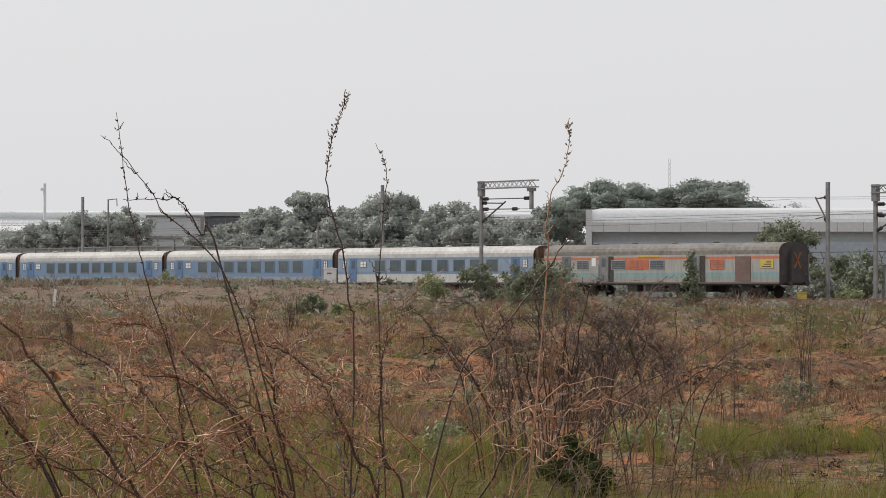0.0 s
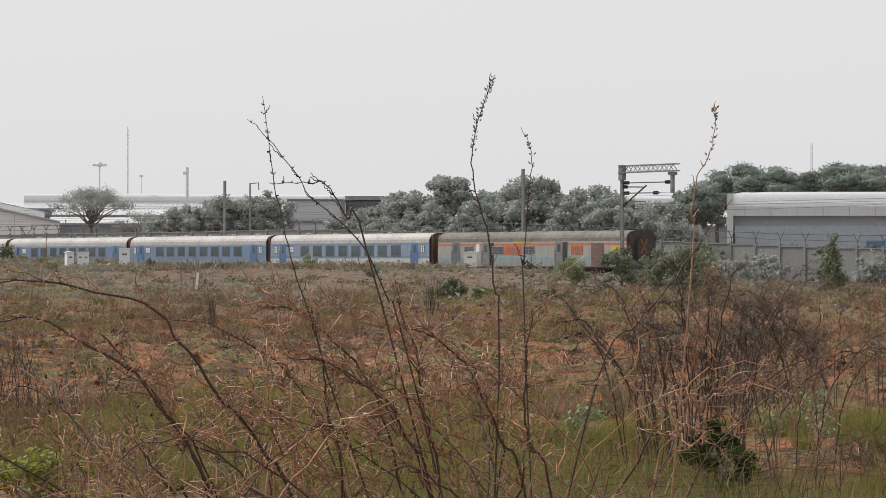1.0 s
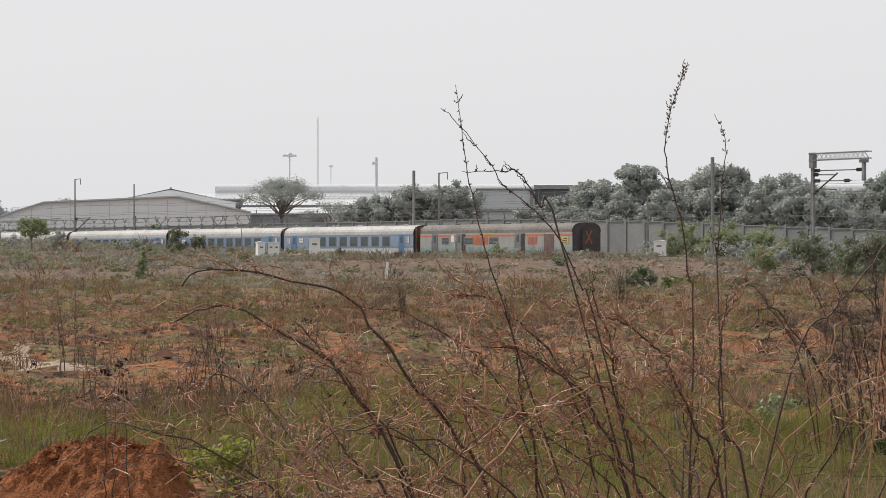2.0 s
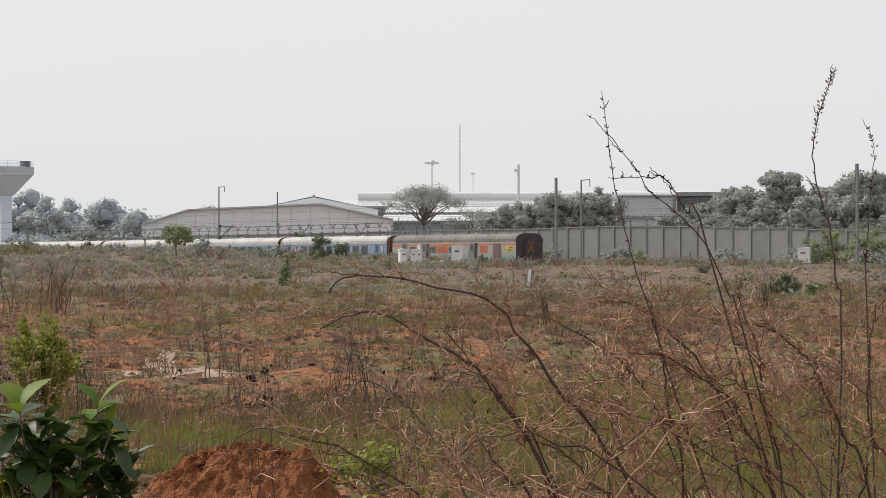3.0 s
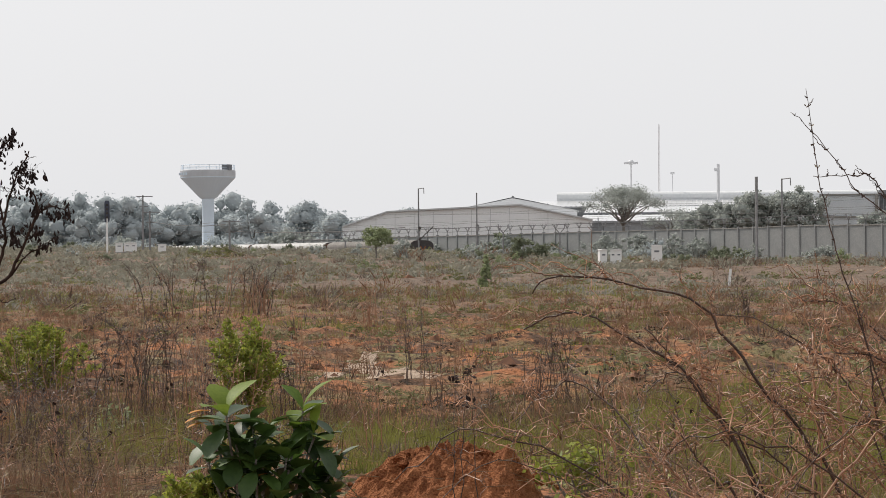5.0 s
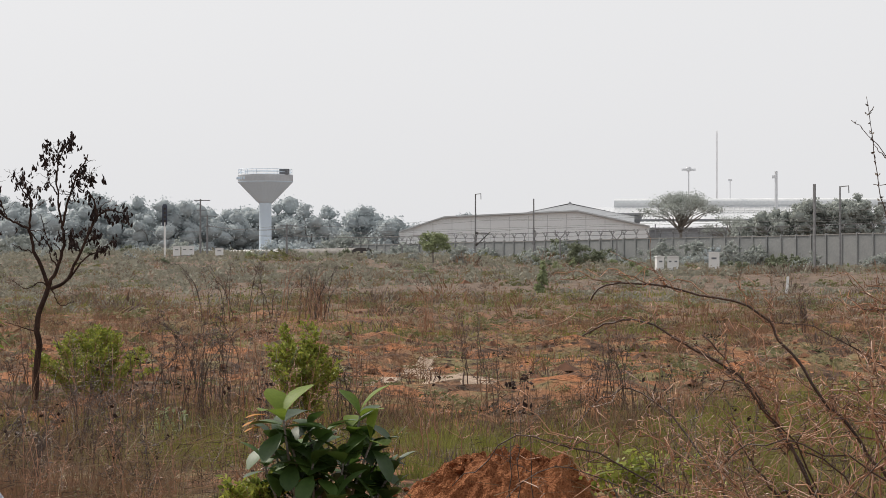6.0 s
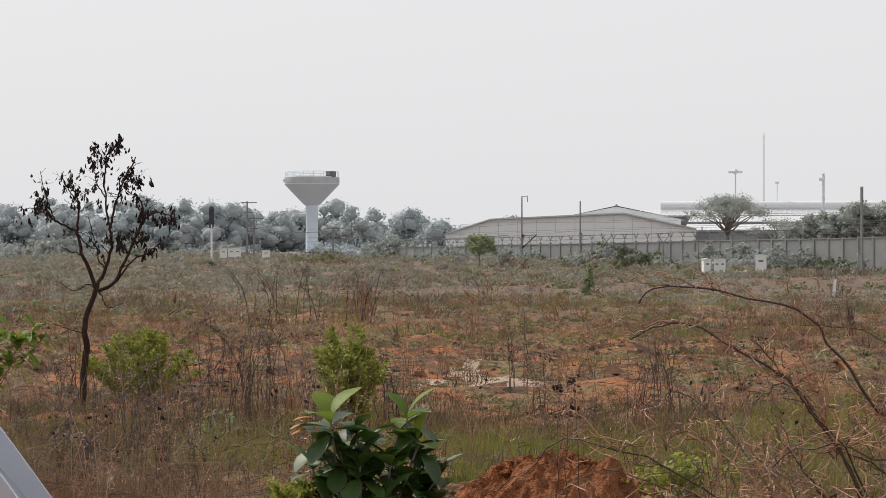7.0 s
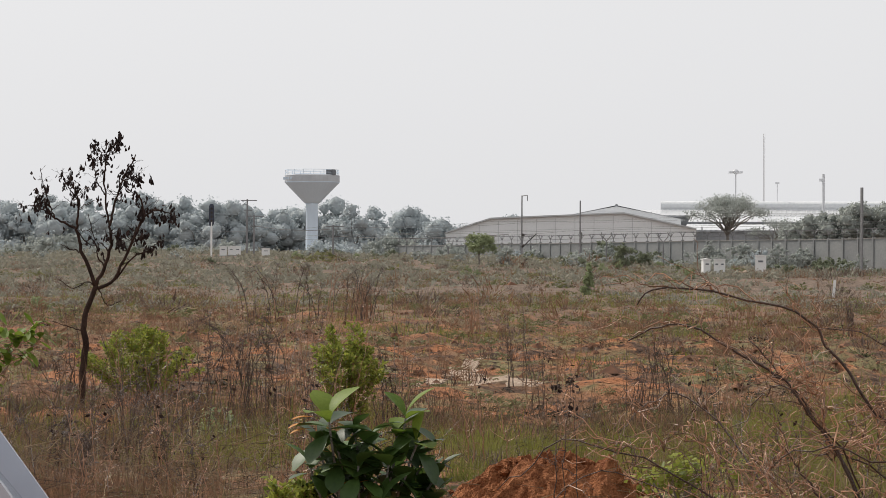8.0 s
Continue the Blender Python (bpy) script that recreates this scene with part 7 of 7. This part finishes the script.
def pale_flats():
    """Thin crusts of pale dry silt lying on the soil."""
    rng = np.random.default_rng(8)
    for k, (x, y, rx, ry) in enumerate(((-14.8, 49.5, 0.45, 1.6), (-14.3, 48.3, 0.3, 1.0), (-13.9, 50.0, 0.22, 0.8), (-11.3, 40.6, 0.5, 1.3), (-10.8, 39.8, 0.45, 1.2), (-10.4, 38.7, 0.4, 0.9), (-12.0, 41.8, 0.3, 0.9), (-10.0, 38.0, 0.3, 0.6), (-12.6, 44.0, 0.25, 0.9), (-11.6, 39.0, 0.25, 0.7))):
        vs, fs, n, rings = [(0, 0, 0.012)], [], 28, (0.2, 0.4, 0.6, 0.8, 0.92, 1.0)
        for ring in rings:
            for j in range(n):
                a = 2 * math.pi * j / n
                q = ring * (1 + 0.8 * noise.noise(Vector((math.cos(a) * 1.6, math.sin(a) * 1.6, k * 3.0))) + rng.normal(0, 0.05))
                px, py = rx * q * math.cos(a), ry * q * math.sin(a)
                vs.append((px, py, surface(x + px, y + py) - surface(x, y) + (0.012 if ring < 0.9 else 0.004 if ring < 1 else -0.02)))
        for j in range(n):
            i = (j + 1) % n
            fs.append((0, 1 + j, 1 + i))
            fs += [(1 + q * n + j, 1 + (q + 1) * n + j, 1 + (q + 1) * n + i, 1 + q * n + i) for q in range(len(rings) - 1)]
        m = Mesh()
        m.v, m.f = vs, fs
        ob = part("silt_crust", m, M["sand"])
        ob.matrix_world = pose(x, y, surface(x, y))
        tagged(ob, "pale dried silt crust on red soil", "soil", "", "structure")


pale_flats()


# ---------------------------------------------------------------- line-side things
def relay_cabinet(x, y, w, h, label, vents=2, turn=0.0):
    t = thing("relay_cabinet", facing(x, y) @ pose(0, 0, 0, 0, 0, turn), label, "cabinet", "relay cabinets")
    b = Mesh()
    b.box((0, 0, h / 2), (w, 0.5, h))
    part("body", b, M["cabinet"], t)
    r = Mesh()
    r.extrude([(-w / 2 - 0.05, h), (-w / 2 - 0.05, h + 0.05), (0, h + 0.1), (w / 2 + 0.05, h + 0.05), (w / 2 + 0.05, h)], -0.32, 0.32, "y")
    part("cap", r, M["cabinet"], t)
    p = Mesh()
    p.box((0, 0, -0.15), (w + 0.2, 0.7, 0.36))
    part("plinth", p, M["concrete"], t)
    for i in range(vents):
        d = Mesh()
        cx = (i + 0.5) * w / vents - w / 2
        d.box((cx, -0.26, h * 0.5), (w / vents - 0.05, 0.03, h * 0.86))
        dr = part("door", d, M["cabinet"], t)
        v = Mesh()
        v.box((cx, -0.28, h * 0.70), (w / vents * 0.45, 0.03, h * 0.10))
        part("vent", v, M["sheet_dark"], dr)


def line_side():
    relay_cabinet(-38.45, 201.4, 0.56, 1.12, "narrow white steel relay cabinet on a plinth", 1, 20)
    relay_cabinet(-37.45, 201.6, 0.86, 1.1, "white two-door steel relay cabinet on a plinth", 2)
    relay_cabinet(-36.1, 212.0, 0.86, 1.4, "white steel relay cabinet beside pale rubble", 1)
    relay_cabinet(-8.1, 194.8, 0.8, 1.05, "white steel relay cabinet near the rails", 1, -15)
    relay_cabinet(-107.4, 280.2, 0.8, 1.0, "white steel relay cabinet by a signal", 1)
    relay_cabinet(-106.2, 280.5, 1.4, 0.95, "wide white relay cabinet by a signal", 2)
    relay_cabinet(-103.0, 281.8, 0.9, 0.8, "small white steel relay cabinet", 1)
    for x, y, h, tilt in ((-21.3, 148.5, 1.0, 5),):
        m = Mesh()
        m.extrude([(-0.075, -0.3), (-0.075, h - 0.06), (-0.03, h), (0.03, h), (0.075, h - 0.06), (0.075, -0.3)], -0.06, 0.06, "y")
        ob = part("boundary_post", m, M["cabinet"])
        ob.matrix_world = facing(x, y) @ pose(0, 0, 0, 0, tilt, 0)
        tagged(ob, "white-painted concrete marker post leaning in grass", "post", "marker posts")
    # colour light signal
    t = thing("railway_signal", facing(-108.6, 279.7), "grey railway signal post with a dark tall head", "signal")
    m = Mesh()
    m.tube([(0, 0, -0.4), (0, 0, 3.9)], 0.11, 8)
    part("post", m, M["cabinet"], t)
    m = Mesh()
    m.extrude([(-0.28, 3.4), (-0.28, 5.5), (-0.18, 5.75), (0.18, 5.75), (0.28, 5.5), (0.28, 3.6), (0.1, 3.3)], -0.08, 0.08, "y")
    part("head", m, M["signal"], t, "dark blue-grey signal head board")
    for z in (3.9, 4.35, 4.8, 5.25):
        m = Mesh()
        m.tube([(0, -0.08, z), (0, -0.3, z)], 0.13, 10)
        part("lamp_hood", m, M["dark"], t)
    for x, y, h, lab in ((-107.7, 290.7, 4.6, "grey utility pole with a cross arm"), (-92.8, 274.8, 3.6, "slim grey utility pole"), (-112.0, 300.0, 6.6, "tall grey utility pole with cross arm and stay")):
        t = thing("utility_pole", facing(x, y), lab + " beyond the field", "pole", "utility poles")
        m = Mesh()
        m.tube([(0, 0, -0.4), (0, 0, h)], [0.13, 0.09], 8)
        part("post", m, M["steel"], t)
        for u, drop, w in ((0.2, 0.15, 1.9), (0.1, 1.3, 1.0)):
            m = Mesh()
            m.box((u, 0, h - drop), (w, 0.1, 0.1))
            part("cross_arm", m, M["steel"], t)
    for (a, b, sag) in (((-107.7, 290.7, 4.6), (-92.8, 274.8, 3.6), 0.35), ((-92.8, 274.8, 3.6), (-70.0, 262.0, 3.0), 0.3)):
        m = Mesh()
        za, zb = height(a[0], a[1]) + a[2] - 1.2, height(b[0], b[1]) + b[2] - 0.4
        m.tube([(a[0] + (b[0] - a[0]) * u, a[1] + (b[1] - a[1]) * u, za + (zb - za) * u - sag * 4 * u * (1 - u)) for u in (i / 12 for i in range(13))], 0.03, 4)
        tagged(part("service_wire", m, M["wire"]), "thin grey service wire between poles", "wire", "service wires")
    # forked barbed-wire poles that stand higher than the wall
    for x, y, h in ((-72.5, 316.8, 5.2), (-65.9, 318.3, 4.6), (-95.0, 326.5, 4.4)):
        t = thing("forked_pole", facing(x, y), "dark steel pole with a forked top at the wall", "pole", "forked poles")
        m = Mesh()
        m.tube([(0, 0, -0.4), (0, 0, h)], 0.09, 6)
        part("post", m, M["steel"], t)
        for sg in (-1, 1):
            m = Mesh()
            m.tube([(0, 0, h - 0.1), (sg * 0.55, 0, h + 0.55), (sg * 0.6, 0, h + 0.95)], 0.06, 5)
            part("fork_arm", m, M["steel"], t)
    # rubble and litter by the line
    rng = np.random.default_rng(61)
    for i in range(60):
        if i < 22:
            x, y = -36.0 + rng.normal(0, 2.2), 213.0 + rng.normal(0, 2.0)
        elif i < 40:
            x, y = -3 + rng.normal(0, 4), 172 + rng.normal(0, 5)
        else:
            s, n = rng.uniform(-30, 180), rng.uniform(20, 60)
            q = on_line(s, n).translation
            x, y = q.x, q.y
        r = rng.uniform(0.08, 0.26)
        m = Mesh()
        m.lathe([(0.0, -0.5 * r), (0.8 * r, -0.3 * r), (r, 0.05 * r), (0.6 * r, 0.45 * r), (0.0, 0.55 * r)], 7)
        m.v = [(a + rng.normal(0, r * 0.13), b + rng.normal(0, r * 0.13), c + rng.normal(0, r * 0.1)) for a, b, c in m.v]
        ob = part("stone", m, M["sand"])
        ob.matrix_world = pose(x, y, height(x, y) + 0.05)
        tagged(ob, "pale loose stone lying in the field", "stone", "loose stones")


M["signal"] = surf("dark_blue_grey_paint", (0.05, 0.06, 0.09), (0.09, 0.10, 0.13), 1.0, 0.6)
line_side()


# ---------------------------------------------------------------- parked car beside the viewer
def yellow_box():
    """A small bevelled trackside box on two feet, with a lid."""
    t = thing("trackside_box", facing(24.94, 188.4), "small yellow steel box beside the rails", "box")
    b = Mesh()
    b.lathe([(0.43, 0.12), (0.46, 0.15), (0.46, 0.66), (0.43, 0.7)], 4)
    b.v = [((x + y) * 0.7071, (y - x) * 0.5, z) for x, y, z in b.v]
    part("body", b, M["yellow"], t)
    l = Mesh()
    l.box((0, 0, 0.73), (0.74, 0.54, 0.06))
    part("lid", l, M["yellow"], t)
    for x in (-0.2, 0.2):
        f = Mesh()
        f.box((x, 0, 0.02), (0.12, 0.4, 0.24))
        part("foot", f, M["concrete"], t)


yellow_box()


def parked_car():
    """A silver hatchback; x forwards, its screen pillar towards the field."""
    t = thing("parked_car", facing(-1.47, 2.99) @ pose(-0.655, 0.0, -0.012, 0, 0, 0), "silver hatchback parked beside the field", "car")
    half = 0.80
    side = [(-2.3, 0.35), (-2.35, 0.75), (-2.2, 0.98), (0.95, 0.99), (1.55, 0.85), (1.62, 0.55), (1.5, 0.35)]
    m = Mesh()
    m.extrude([(-u, v) for u, v in side][::-1], -0.0, 2 * half, "y")
    m.v = [(-a, b, c) for a, b, c in m.v]
    m.f = [f[::-1] for f in m.f]
    fix_normals(part("body", m, M["silver"], t))
    # cabin: roof and pillars
    top = [(-2.1, 0.97), (-1.75, 1.46), (-1.2, 1.545), (0.36, 1.545), (0.52, 1.53), (0.60, 1.50), (0.98, 0.97)]
    inner = [(-1.9, 1.02), (-1.62, 1.40), (-1.15, 1.485), (0.34, 1.485), (0.48, 1.475), (0.545, 1.45), (0.86, 1.02)]
    for y0, y1 in ((0.08, 0.14), (2 * half - 0.14, 2 * half - 0.08)):
        fr = Mesh()
        k = len(top)
        vs = [(u, y, v) for y in (y0, y1) for u, v in top] + [(u, y, v) for y in (y0, y1) for u, v in inner]
        fs = []
        for i in range(k - 1):
            fs += [(i, i + 1, 2 * k + i + 1, 2 * k + i), (k + i, 3 * k + i, 3 * k + i + 1, k + i + 1), (i, k + i, k + i + 1, i + 1), (2 * k + i, 2 * k + i + 1, 3 * k + i + 1, 3 * k + i)]
        fr.add(vs, fs)
        p = fix_normals(part("pillar_frame", fr, M["silver"], t))
        ch = Mesh()
        ch.tube([(u * 0.995 - 0.004, (y0 if y0 < 0.5 else y1), v - 0.006) for u, v in inner], 0.006, 6)
        part("chrome_strip", ch, M["chrome"], p, "bright chrome window strip")
        g = Mesh()
        g.add([(u, (y0 + y1) / 2, v) for u, v in inner], [tuple(range(k))])
        part("side_window", g, M["trim"], t)
    r = Mesh()
    k = len(top)
    r.add([(u, y, v + (0.0 if y in (0.1, 1.5) else 0.02)) for y in (0.1, 0.8, 1.5) for u, v in top[1:5]], [(j * 4 + i, j * 4 + i + 1, j * 4 + i + 5, j * 4 + i + 4) for j in range(2) for i in range(3)])
    fix_normals(part("roof", r, M["silver"], t))
    for a, b, nm in ((4, 6, "windscreen"), (0, 1, "rear_window")):
        g = Mesh()
        g.add([(top[a][0], 0.12, top[a][1] - 0.01), (top[b][0], 0.12, top[b][1]), (top[b][0], 1.48, top[b][1]), (top[a][0], 1.48, top[a][1] - 0.01)], [(0, 1, 2, 3)])
        part(nm, g, M["glass"], t)
    for x in (-1.45, 0.95):
        for y in (0.1, 1.5):
            w = Mesh()
            w.lathe([(0.0, -0.09), (0.26, -0.09), (0.31, -0.07), (0.31, 0.07), (0.26, 0.09), (0.0, 0.09)], 24)
            wh = part("wheel", w, M["trim"], t)
            wh.matrix_local = pose(x, y, 0.31, 90, 0, 0)
            rm = Mesh()
            rm.lathe([(0.0, -0.1), (0.19, -0.1), (0.2, 0.0), (0.19, 0.1), (0.0, 0.1)], 18)
            part("rim", rm, M["steel"], wh)
    for y in (0.25, 1.35):
        l = Mesh()
        l.box((1.56, y, 0.72), (0.12, 0.28, 0.16))
        part("headlight", l, M["cabinet"], t)
    for nm, x in (("bumper", 1.58), ("bumper", -2.33)):
        b = Mesh()
        b.box((x, 0.8, 0.42), (0.14, 1.56, 0.22))
        part(nm, b, M["silver"], t)


parked_car()


# ---------------------------------------------------------------- what moves
def motions():
    for k, c in enumerate(TRAIN):
        rows = []
        for t, s in TRAIN_ROWS:
            p = TRACK_O + TRACK_D * (s + k * 25.2 + (0.5 if k else 0.0))
            rows.append((t, pose(p.x, p.y, RAIL, 0, 0, TRACK_ANGLE)))
        walk(c, rows)


motions()
